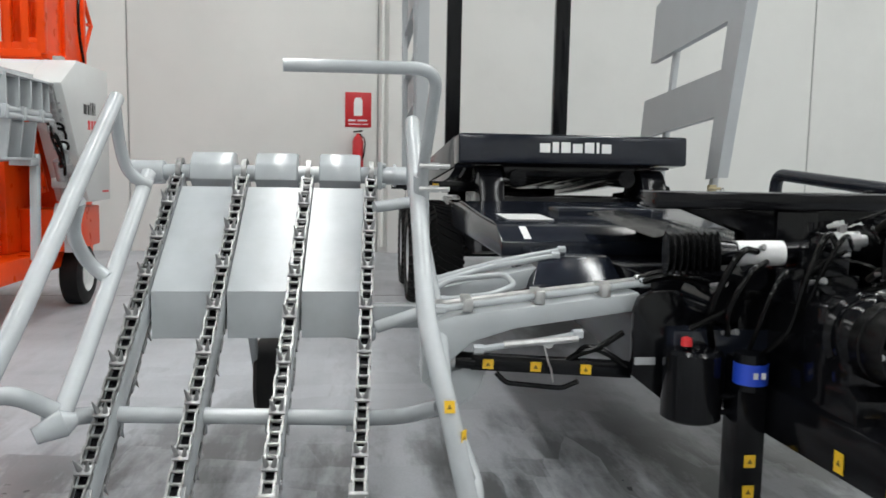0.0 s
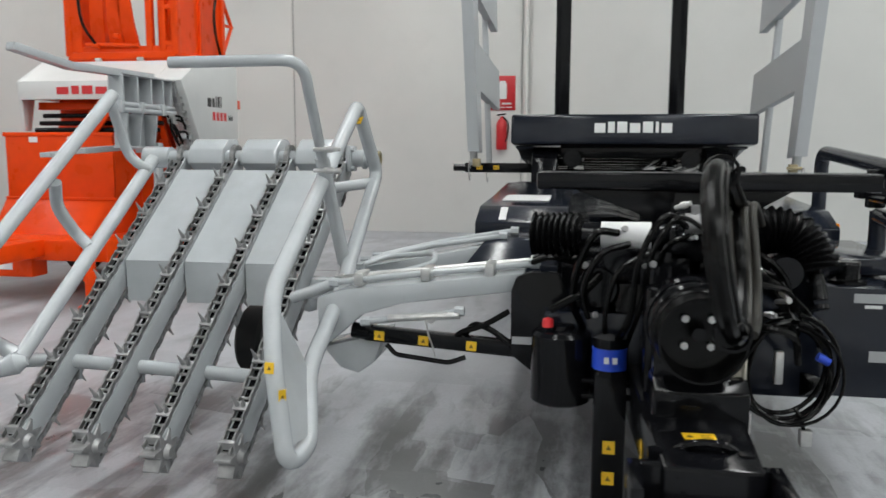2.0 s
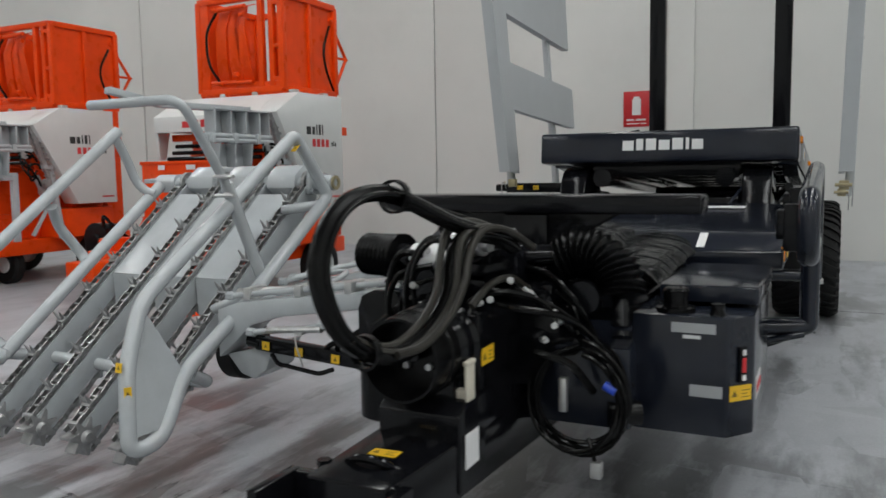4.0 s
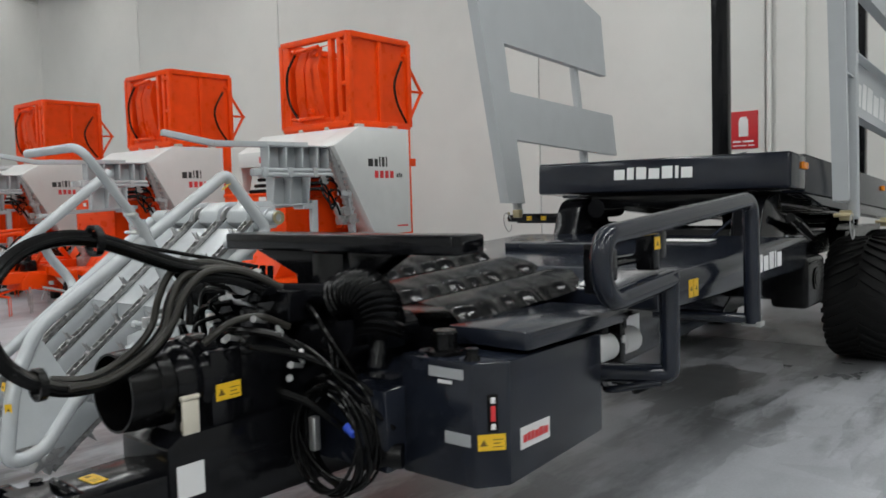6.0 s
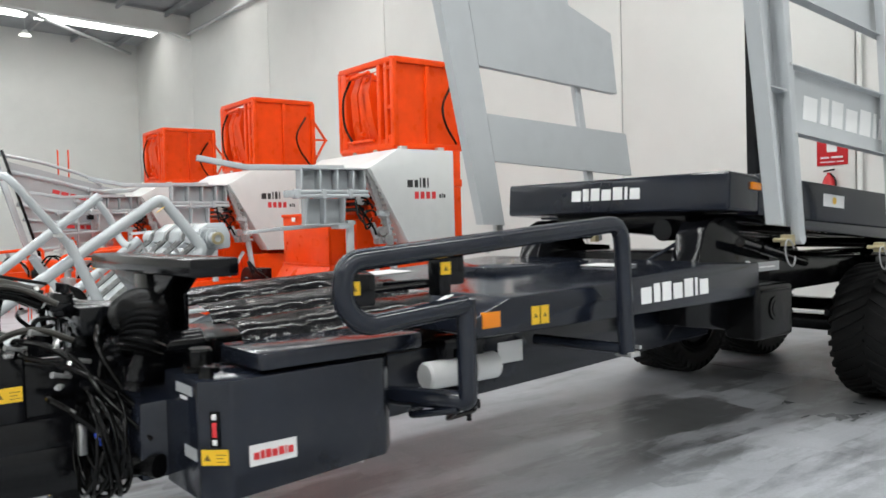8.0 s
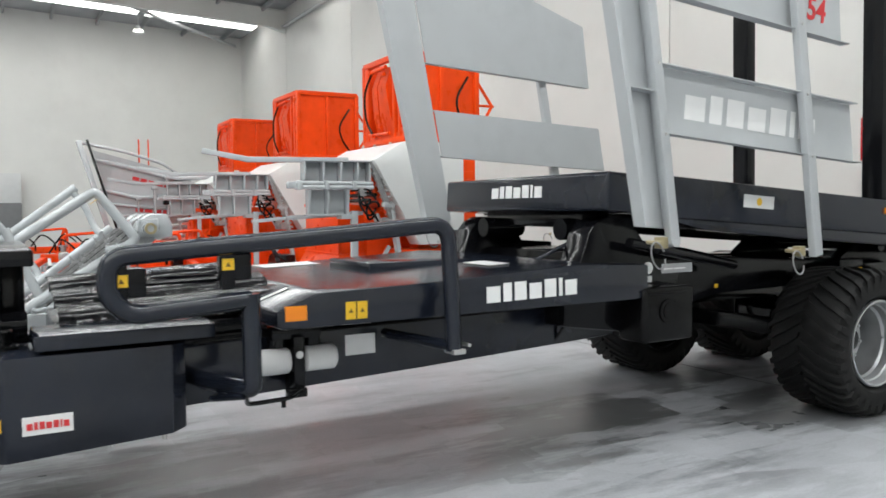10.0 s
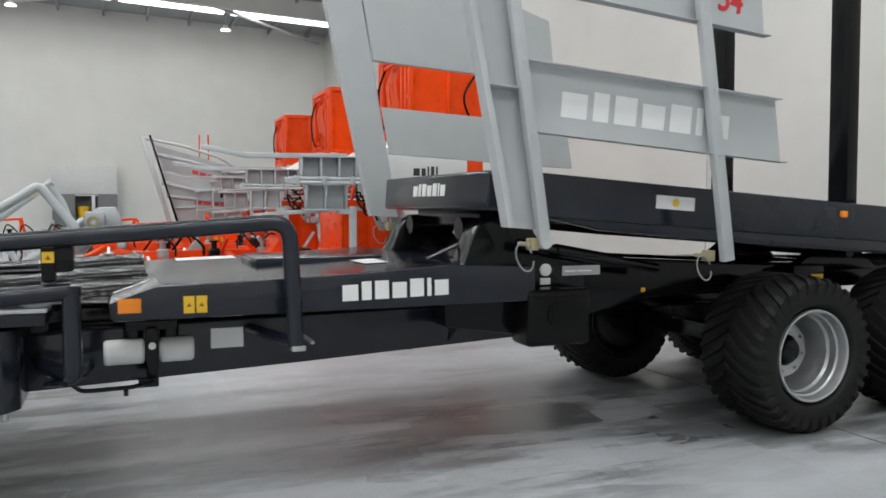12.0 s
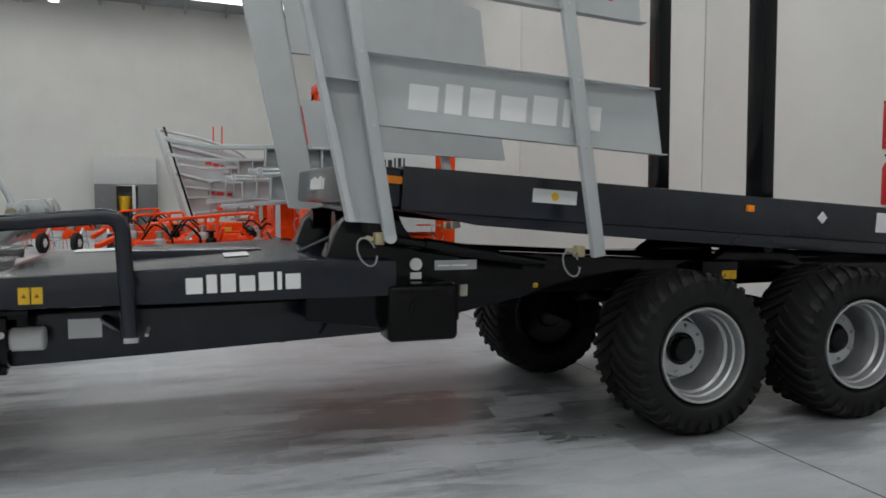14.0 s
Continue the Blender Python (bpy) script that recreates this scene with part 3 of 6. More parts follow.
# rear posts
for x in (2.225, 3.505):
    bm = B()
    bar(bm, (x, 8.68, 1.25), (x, 8.64, 4.9), 0.17, 0.11, up=(0, 1, 0), bevel=0.01)
    part("rear_post", bm, BLACK, TRAILER, "black square steel rear post")


# wheels
def tyre_mesh():
    bm = B()
    prof = [(-0.20, 0.315), (-0.235, 0.34), (-0.25, 0.352), (-0.253, 0.36), (-0.258, 0.40), (-0.256, 0.44), (-0.248, 0.452), (-0.246, 0.47), (-0.235, 0.495), (-0.20, 0.512), (0, 0.52), (0.20, 0.512), (0.235, 0.495), (0.246, 0.47), (0.248, 0.452), (0.256, 0.44), (0.258, 0.40), (0.253, 0.36), (0.25, 0.352), (0.235, 0.34), (0.20, 0.315)]
    lathe(bm, prof, (0, 0, 0), "x", 64)
    return bm


def lug_mesh(s):
    """One curved tread lug, running from the middle of the tyre over its shoulder on side s."""
    bm = B()
    prev = None
    for j in range(10):
        u = j / 9
        x = s * (0.008 + 0.24 * min(1, u / 0.85) + (0.012 if u > 0.85 else 0))
        t = 0.34 * u**0.85
        drop = 0.0 if u < 0.7 else 0.085 * ((u - 0.7) / 0.3) ** 1.6
        r = 0.52 - 0.008 * u - drop
        w, h = 0.034 + 0.018 * u, 0.021
        q = [bm.verts.new((x, rr * math.cos(t + d), rr * math.sin(t + d))) for d, rr in ((-w, r - 0.03), (-w * 0.72, r + h), (w * 0.72, r + h), (w, r - 0.03))]
        if prev:
            for i in range(3):
                bm.faces.new((prev[i], prev[i + 1], q[i + 1], q[i]))
        else:
            bm.faces.new(q)
        prev = q
    bm.faces.new(prev[::-1])
    finish(bm)
    data = bpy.data.meshes.new("tread_lug")
    bm.to_mesh(data)
    bm.free()
    data.materials.append(RUBBER)
    return data


LUGS = {1: lug_mesh(1), -1: lug_mesh(-1)}


def wheel(x, y, s):
    """A wheel whose outer side faces s along x."""
    w = part("wheel", B(), RIM, TRAILER)
    m = pose(x, y, 0.515, random.uniform(0, 360)) @ Matrix.Diagonal((1.08, 0.97, 0.97, 1))
    flip = Matrix.Diagonal((s, 1, 1, 1))
    bm = tyre_mesh()
    bmesh.ops.transform(bm, matrix=m, verts=bm.verts)
    part("tyre", bm, RUBBER, w, "black chunky flotation tyre")
    for k in range(34):
        for side in (1, -1):
            ob = new("tread_lug", LUGS[side])
            ob.parent = w
            ob.matrix_basis = Matrix.Translation((0, 0, 0)) @ m @ pose(0, 0, 0, 360 * (k + (0.5 if side < 0 else 0)) / 34)
    bm = B()
    lathe(bm, [(0.222, 0.318), (0.240, 0.314), (0.243, 0.306), (0.238, 0.297), (0.215, 0.290), (0.185, 0.286), (0.175, 0.275), (0.13, 0.272), (0.115, 0.258), (0.02, 0.254), (-0.05, 0.25), (-0.085, 0.235), (-0.09, 0.222), (-0.065, 0.208), (-0.01, 0.198), (0.006, 0.19), (0.008, 0.125), (0.002, 0.112), (-0.01, 0.0)], (0, 0, 0), "x", 56)
    lathe(bm, [(-0.225, 0.318), (-0.238, 0.3), (-0.1, 0.27), (-0.06, 0.25)], (0, 0, 0), "x", 48)
    bmesh.ops.transform(bm, matrix=m @ flip, verts=bm.verts)
    part("rim", bm, RIM, w, "silver painted steel rim")
    bm = B()
    for k in range(8):
        t = 2 * math.pi * k / 8
        cyl(bm, (0.0, 0.158 * math.cos(t), 0.158 * math.sin(t)), (0.032, 0.158 * math.cos(t), 0.158 * math.sin(t)), 0.013, seg=6)
    cyl(bm, (0.12, 0.252 * math.cos(1.0), 0.252 * math.sin(1.0)), (0.15, 0.23 * math.cos(1.0), 0.23 * math.sin(1.0)), 0.007, seg=6)
    bmesh.ops.transform(bm, matrix=m @ flip, verts=bm.verts)
    pieces("wheel_nut", bm, RIM, w)
    bm = B()
    lathe(bm, [(-0.02, 0.112), (0.014, 0.11), (0.02, 0.098), (0.045, 0.09), (0.06, 0.075), (0.065, 0.05), (0.065, 0.0)], (0, 0, 0), "x", 24)
    bmesh.ops.transform(bm, matrix=m @ flip, verts=bm.verts)
    part("hub", bm, BLACK, w, "black axle hub")
    bm = B()
    lathe(bm, [(-0.16, 0.0), (-0.16, 0.31), (-0.245, 0.318), (-0.25, 0.29), (-0.22, 0.25), (-0.22, 0.12), (-0.25, 0.1), (-0.25, 0.0)], (0, 0, 0), "x", 32)
    bmesh.ops.transform(bm, matrix=m @ flip, verts=bm.verts)
    part("brake_drum", bm, BLACK, w, "black brake drum")


for y in (7.83, 9.10):
    wheel(3.805, y, 1)
    wheel(1.92, y - 0.16, -1)
    bm = B()
    bar(bm, (2.1, y, 0.535), (3.6, y, 0.535), 0.12, 0.12)
    part("axle", bm, BLACK, TRAILER)
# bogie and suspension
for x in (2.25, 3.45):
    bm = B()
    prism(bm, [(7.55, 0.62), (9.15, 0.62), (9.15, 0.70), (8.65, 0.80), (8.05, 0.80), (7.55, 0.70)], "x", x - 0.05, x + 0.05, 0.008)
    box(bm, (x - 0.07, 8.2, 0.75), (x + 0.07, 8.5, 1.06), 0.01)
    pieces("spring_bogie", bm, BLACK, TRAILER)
# rear chassis, black in place of anthracite to put its shade into the paint
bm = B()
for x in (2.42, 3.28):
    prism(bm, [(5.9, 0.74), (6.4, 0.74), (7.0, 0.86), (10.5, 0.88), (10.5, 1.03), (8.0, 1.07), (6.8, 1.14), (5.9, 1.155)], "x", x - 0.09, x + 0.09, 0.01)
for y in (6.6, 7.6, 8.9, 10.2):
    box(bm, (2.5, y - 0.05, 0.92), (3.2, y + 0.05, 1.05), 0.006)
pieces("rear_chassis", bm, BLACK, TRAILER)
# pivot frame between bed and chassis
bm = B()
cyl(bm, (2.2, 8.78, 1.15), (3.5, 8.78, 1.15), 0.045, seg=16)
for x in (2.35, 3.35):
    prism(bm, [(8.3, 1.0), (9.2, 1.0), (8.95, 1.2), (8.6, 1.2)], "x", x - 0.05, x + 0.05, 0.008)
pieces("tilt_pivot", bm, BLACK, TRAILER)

# front chassis: deck, lower beam, neck
bm = B()
prism(bm, [(3.62, 0.935), (5.9, 0.935), (5.9, 1.14), (5.36, 1.162), (4.4, 1.115), (3.80, 1.10), (3.59, 1.025), (3.59, 0.95)], "x", 1.90, 3.80, 0.012)
deck = part("deck", bm, DARK, TRAILER, "glossy anthracite deck cover")
bm = B()
hood = []
for y, z, k in ((3.80, 1.0985, 0.0), (3.99, 1.103, 1.0), (4.4, 1.114, 1.0), (5.36, 1.161, 1.0), (5.50, 1.152, 1.0)):
    hood.append([bm.verts.new((x, y, z + dz * k)) for x, dz in ((1.91, -0.02), (1.915, 0.009), (2.0, 0.012), (3.60, 0.013), (3.792, 0.001), (3.792, -0.02))])
for a, c in zip(hood, hood[1:]):
    for p in range(5):
        bm.faces.new((a[p], a[p + 1], c[p + 1], c[p]))
    bm.faces.new((a[5], a[0], c[0], c[5]))
bm.faces.new(hood[0][::-1])
bm.faces.new(hood[-1])
part("deck_hood", bm, DARK, deck, smooth=12)
logo(face_pose((3.801, 4.735, 0.985), (0, 1, 0.02), (0, 0, 1)), 0.61, 0.1, LETTER, deck)
bm = B()
prism(bm, [(2.3, 0.505), (3.2, 0.54), (4.6, 0.59), (6.0, 0.65), (6.0, 0.93), (2.3, 0.80)], "x", 2.35, 3.38, 0.012)
part("main_beam", bm, DARK, TRAILER)
# neck under the bed's front, its shade put in with black paint
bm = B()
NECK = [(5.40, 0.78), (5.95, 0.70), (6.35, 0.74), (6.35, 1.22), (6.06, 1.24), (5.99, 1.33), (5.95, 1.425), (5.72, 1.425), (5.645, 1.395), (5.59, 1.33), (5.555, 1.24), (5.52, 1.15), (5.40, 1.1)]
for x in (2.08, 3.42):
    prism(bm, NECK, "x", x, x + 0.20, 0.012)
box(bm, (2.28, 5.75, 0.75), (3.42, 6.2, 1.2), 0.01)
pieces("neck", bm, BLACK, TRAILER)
bm = B()
box(bm, (2.3, 5.72, 1.36), (3.4, 5.95, 1.46), 0.012)
for x in (2.4, 3.3):
    cyl(bm, (x, 5.62, 1.35), (x, 5.95, 1.35), 0.07, seg=16)
pieces("support_block", bm, BLACK, TRAILER)
# ---- front of the trailer: drawbar, drive, tank, rail ----
bm = B()
prism(bm, [(2.71, 1.30), (2.97, 1.30), (3.05, 2.7), (2.65, 2.7)], "z", 0.42, 0.605, 0.012)
drawbar = part("drawbar", bm, BLACK, TRAILER)
bm = B()
prism(bm, [(1.69, 0.44), (2.65, 0.44), (2.65, 0.72), (1.74, 0.72), (1.69, 0.69)], "x", 2.715, 3.003, 0.01)
part("drawbar_block", bm, BLACK, TRAILER)
sticker(face_pose((2.79, 1.50, 0.607), (1, 0.05, 0), (-0.05, 1, 0)), 0.09, 0.05, STICKY, drawbar, "warning_sticker", "yellow warning sticker")
sticker(face_pose((3.008, 1.715, 0.515), (0, 1, 0), (0, 0, 1)), 0.1, 0.11, STICKW, drawbar, "label_sticker", "white label sticker")
sticker(face_pose((2.69, 1.75, 0.44), (0, -1, 0), (0, 0, 1)), 0.05, 0.07, STICKY, drawbar, "warning_sticker")
sticker(face_pose((2.70, 1.5, 0.44), (0, -1, 0), (0, 0, 1)), 0.05, 0.07, STICKY, drawbar, "warning_sticker")
# hitch box at the very front
bm = B()
for a, c in (((2.62, 1.16, 0.47), (2.655, 1.36, 0.60)), ((2.985, 1.16, 0.47), (3.02, 1.36, 0.60)), ((2.655, 1.325, 0.47), (2.985, 1.36, 0.60)), ((2.655, 1.16, 0.47), (2.985, 1.325, 0.49))):
    box(bm, a, c, 0.006)
for x in (2.70, 2.94):
    cyl(bm, (x, 1.41, 0.575), (x, 1.41, 0.61), 0.022, seg=6)
hose(bm, [(2.74, 1.45, 0.58), (2.80, 1.42, 0.625), (2.88, 1.42, 0.625), (2.94, 1.46, 0.58)], 0.013)
pieces("hitch_box", bm, BLACK, TRAILER)
sticker(face_pose((2.74, 1.3235, 0.5), (1, 0, 0), (0, 0, 1)), 0.2, 0.08, GREYSTICK, TRAILER, "hitch_plate", "grey type plate")
# parking stand
bm = B()
box(bm, (2.545, 2.14, 0.08), (2.665, 2.26, 0.72), 0.012)
box(bm, (2.50, 2.09, 0.0), (2.71, 2.31, 0.02), 0.006)
box(bm, (2.57, 2.165, 0.02), (2.64, 2.235, 0.08))
for z in (0.56, 0.50):
    cyl(bm, (2.50, 2.2, z), (2.74, 2.2, z), 0.012, seg=8)
stand = pieces("parking_stand", bm, BLACK, TRAILER, "black square parking stand")
sticker(face_pose((2.583, 2.1385, 0.30), (1, 0, 0), (0, 0, 1)), 0.045, 0.05, STICKY, stand, "warning_sticker", "yellow warning sticker")
sticker(face_pose((2.583, 2.1385, 0.18), (1, 0, 0), (0, 0, 1)), 0.045, 0.05, STICKY, stand, "warning_sticker", "yellow warning sticker")
bm = B()
cyl(bm, (2.60, 2.16, 0.60), (2.60, 2.16, 0.74), 0.062, seg=24)
filt = part("filter", bm, BLACK, TRAILER)
bm = B()
cyl(bm, (2.60, 2.16, 0.625), (2.60, 2.16, 0.705), 0.0635, seg=24)
part("blue_wrap", bm, BLUEINK, filt, "blue printed filter wrap")
for dx in (-0.022, 0.008):
    bars(face_pose((2.60 + dx, 2.094, 0.655), (1, 0, 0), (0, 0, 1)), (0.018,), 0.03, 0.01, LETTER, filt, "mark")

# drive gearbox with shaft shield
C = Vector((2.845, 1.60, 0.868))
bm = B()
lathe(bm, [(0.0, 0.122), (0.0, 0.130), (0.06, 0.135), (0.10, 0.132), (0.105, 0.138), (0.15, 0.138), (0.16, 0.12), (0.22, 0.12), (0.22, 0.0)], C, "y", 32)
lathe(bm, [(0.0, 0.122), (0.13, 0.115), (0.14, 0.0)], C, "y", 32)
shield = part("shaft_shield", bm, PLASTIC, TRAILER, "black plastic drive shaft shield")
bm = B()
cyl(bm, C + Vector((0, 0.085, 0)), C + Vector((0, 0.14, 0)), 0.022, seg=12)
part("shaft_stub", bm, BLACK, shield)
bm = B()
for k in range(4):
    a = math.pi / 4 + k * math.pi / 2
    p = C + Vector((0.055 * math.cos(a), 0.13, 0.06 * math.sin(a)))
    cyl(bm, p + Vector((0, -0.016, 0)), p, 0.012, seg=6)
pieces("shield_bolt", bm, ZINC, shield, "zinc bolt")
bm = B()
lathe(bm, [(0.16, 0.0), (0.16, 0.128), (0.18, 0.142), (0.23, 0.146), (0.25, 0.135), (0.27, 0.15), (0.33, 0.15), (0.33, 0.0)], C, "y", 32)
box(bm, (2.72, 1.75, 0.66), (2.955, 1.88, 0.80), 0.012)
box(bm, (2.70, 1.87, 0.62), (2.99, 2.0, 0.97), 0.012)
box(bm, (2.73, 1.925, 0.60), (2.965, 2.3, 0.95), 0.02)
cyl(bm, (2.76, 2.1, 0.95), (2.76, 2.1, 1.02), 0.05, seg=16)
cyl(bm, (2.90, 2.0, 0.95), (2.90, 2.0, 0.985), 0.02, seg=6)
for dx in (-0.12, 0.12):
    for dz in (0.09, -0.2):
        cyl(bm, (2.845 + dx, 1.865, 0.865 + dz), (2.845 + dx, 1.88, 0.865 + dz), 0.014, seg=6)
gearbox = pieces("gearbox", bm, BLACK, TRAILER)
sticker(face_pose((2.9915, 1.885, 0.80), (0, 1, 0), (0, 0, 1)), 0.10, 0.058, STICKY, gearbox, "warning_sticker", "yellow warning sticker")
bm = B()
box(bm, (2.99, 1.752, 0.705), (3.0, 1.815, 0.83), 0.004)
box(bm, (2.985, 1.75, 0.83), (3.003, 1.818, 0.845), 0.004)
box(bm, (2.94, 1.77, 0.72), (2.992, 1.80, 0.75), 0.004)
part("document_tube", bm, CREAM, gearbox, "cream document plate")
# pump and valve blocks behind the gearbox
bm = B()
box(bm, (2.62, 2.32, 0.58), (3.12, 2.62, 0.92), 0.015)
box(bm, (2.70, 2.2, 0.92), (2.88, 2.42, 1.06), 0.012)
box(bm, (2.92, 2.28, 0.92), (3.10, 2.5, 1.02), 0.012)
cyl(bm, (2.55, 2.28, 0.90), (2.55, 2.55, 0.90), 0.075, seg=20)
cyl(bm, (3.02, 2.18, 0.76), (3.02, 2.4, 0.76), 0.09, seg=20)
cyl(bm, (3.22, 2.25, 0.98), (3.22, 2.6, 0.98), 0.06, seg=16)
cyl(bm, (2.62, 2.2, 1.02), (2.62, 2.5, 1.02), 0.05, seg=16)
pieces("pump_block", bm, BLACK, TRAILER)
bm = B()
box(bm, (2.82, 2.12, 1.10), (2.93, 2.20, 1.20), 0.01)
box(bm, (2.86, 2.10, 1.13), (2.97, 2.18, 1.16), 0.006)
cyl(bm, (2.87, 2.10, 1.15), (2.87, 2.07, 1.15), 0.032, seg=14)
box(bm, (2.80, 2.2, 1.02), (3.0, 2.42, 1.14), 0.012)
for i in range(4):
    cyl(bm, (2.81 + 0.045 * i, 2.17, 1.20), (2.81 + 0.045 * i, 2.17, 1.235), 0.012, seg=6)
pieces("valve_block", bm, BLACK, TRAILER, "black hydraulic valve block")
bm = B()
for p in ((2.70, 1.99, 1.03), (2.98, 2.0, 0.995), (3.05, 2.22, 0.93), (2.62, 2.26, 1.12), (3.16, 2.12, 0.90), (2.52, 2.24, 0.80), (2.48, 2.27, 0.98), (3.02, 2.08, 1.05)):
    cyl(bm, p, Vector(p) + Vector((0.02, -0.06, 0.015)), 0.009, seg=6)
    cyl(bm, Vector(p) + Vector((0.02, -0.06, 0.015)), Vector(p) + Vector((0.025, -0.07, 0.018)), 0.0125, seg=6)
pieces("hose_fitting", bm, SPIKE, TRAILER, "dull steel hose fitting")

bm = B()
cyl(bm, (2.84, 2.08, 1.17), (2.93, 2.06, 1.175), 0.036, seg=18)
cyl(bm, (2.93, 2.06, 1.175), (2.955, 2.055, 1.177), 0.022, seg=12)
cyl(bm, (2.87, 2.07, 1.20), (2.87, 2.07, 1.235), 0.016, seg=6)
pieces("valve_cylinder", bm, SPIKE, TRAILER, "dull steel valve cylinder")
bm = B()
for p, d in (((2.80, 2.05, 1.225), (0.05, -0.02, 0.02)), ((2.83, 2.04, 1.13), (0.04, -0.03, 0.0)), ((3.0, 2.05, 1.22), (0.05, -0.01, 0.012)), ((3.06, 2.10, 1.03), (0.05, -0.02, -0.03)), ((2.94, 1.97, 0.99), (0.03, -0.03, 0.01)), ((3.12, 2.10, 0.86), (0.03, -0.03, 0.0)), ((3.16, 2.12, 0.955), (0.03, -0.02, -0.04))):
    cyl(bm, p, Vector(p) + Vector(d), 0.0085, seg=6)
    cyl(bm, Vector(p) + Vector(d) * 0.4, Vector(p) + Vector(d) * 0.7, 0.0125, seg=6)
pieces("hose_coupling", bm, ZINC, TRAILER, "bright zinc hose coupling")
# carrier plate with two gussets on a column
bm = B()
box(bm, (2.305, 2.43, 1.265), (3.59, 2.62, 1.335), 0.012)
table = part("carrier_beam", bm, BLACK, TRAILER, "black cross beam on a gusset column")
bm = B()
prism(bm, [(2.46, 1.262), (2.72, 1.165), (2.72, 1.0), (3.14, 1.0), (3.14, 1.18), (3.28, 1.262)], "y", 2.48, 2.50, 0.003)
prism(bm, [(2.46, 1.262), (2.72, 1.165), (2.72, 1.0), (3.14, 1.0), (3.14, 1.18), (3.28, 1.262)], "y", 2.57, 2.59, 0.003)
box(bm, (2.84, 2.46, 0.75), (3.02, 2.60, 1.262), 0.008)
pieces("gusset_plate", bm, BLACK, table)


# corrugated air ducts
def bellows(pts, r, pitch=0.022, depth=0.016):
    line = curve(pts, 24)
    out, radii, acc = [], [], 0.0
    for i, p in enumerate(line):
        if i:
            acc += (p - line[i - 1]).length
        out.append(p)
        radii.append(r + depth * math.cos(2 * math.pi * acc / pitch) * 0.5)
    bm = B()
    # even steps, four to a fold
    total = acc
    n = int(total / pitch) * 4
    pos, rad, i, run = [], [], 0, 0.0
    for k in range(n + 1):
        want = total * k / n
        while i < len(line) - 2 and run + (line[i + 1] - line[i]).length < want:
            run += (line[i + 1] - line[i]).length
            i += 1
        seg = (line[i + 1] - line[i]).length
        t = 0 if seg < 1e-9 else min(1, (want - run) / seg)
        pos.append(line[i].lerp(line[i + 1], t))
        rad.append(r + depth * (0.5 if k % 4 == 0 else 0.12 if k % 2 else -0.5))
    sweep(bm, pos, r, 20, radii=rad)
    return bm


part("bellows_hose", bellows([(2.31, 2.32, 1.10), (2.40, 2.30, 1.10), (2.50, 2.27, 1.105)], 0.078), PLASTIC, TRAILER, "black corrugated shaft boot")
part("bellows_hose", bellows([(3.10, 2.37, 1.10), (3.18, 2.38, 1.125), (3.27, 2.37, 1.105), (3.325, 2.345, 1.03), (3.34, 2.32, 0.97)], 0.085), PLASTIC, TRAILER, "black corrugated elbow boot")
bm = B()
cyl(bm, (2.50, 2.27, 1.105), (2.58, 2.25, 1.107), 0.05, 0.04, seg=18)
cyl(bm, (2.72, 2.24, 1.11), (3.10, 2.36, 1.12), 0.042, seg=18)
pieces("drive_tube", bm, BLACK, TRAILER)
bm = B()
cyl(bm, (2.56, 2.255, 1.107), (2.74, 2.24, 1.11), 0.049, seg=18)
part("drive_sleeve", bm, STICKW, TRAILER, "white printed shaft sleeve")
bm = B()
cyl(bm, (3.335, 2.33, 0.99), (3.35, 2.29, 0.88), 0.028, seg=14)
for z in (0.0, 0.04, 0.08):
    cyl(bm, (3.34 + z * 0.1, 2.315 - z * 0.3, 0.94 - z), (3.342 + z * 0.1, 2.309 - z * 0.3, 0.925 - z), 0.034, seg=14)
pieces("boot_shaft", bm, BLACK, TRAILER, "dull steel shaft inside the boot")
bm = B()
cyl(bm, (3.30, 2.30, 0.56), (3.40, 2.36, 0.56), 0.045, seg=14)
part("tank_elbow", bm, PLASTIC, TRAILER)

# hoses: the large loop, and the bundle between pump, valves and tank
def coil(y, z, dx=0.0):
    """A point in the tilted plane of the hose ring."""
    return Vector((2.885 + 0.28 * (y - 1.50) - 0.17 * (z - 1.15) + dx, y, z))


LOOP = [coil(y, z) for y, z in ((2.06, 1.20), (1.95, 1.228), (1.78, 1.272), (1.53, 1.372), (1.35, 1.335), (1.25, 1.19), (1.275, 1.03), (1.38, 0.94), (1.50, 0.925), (1.63, 0.975), (1.725, 1.06), (1.765, 1.16), (1.83, 1.225), (1.96, 1.215), (2.06, 1.17))]
for k, (dx, sc, r) in enumerate(((0.0, 1.0, 0.0255), (0.026, 0.985, 0.0105), (-0.022, 0.975, 0.009))):
    bm = B()
    c = Vector((2.88, 1.62, 1.14))
    hose(bm, [c + (Vector(p) - c) * sc + Vector((dx, 0, 0)) for p in LOOP], r, 10)
    part("hydraulic_hose", bm, HOSE, TRAILER, "thick black looped hydraulic hose" if k == 0 else "")
bm = B()
for p in (coil(1.56, 1.362), coil(1.36, 0.95)):
    lathe(bm, [(-0.012, 0.05), (0.012, 0.05), (0.012, 0.042), (-0.012, 0.042), (-0.012, 0.05)], p, "y", 14)
pieces("hose_tie", bm, PLASTIC, TRAILER)
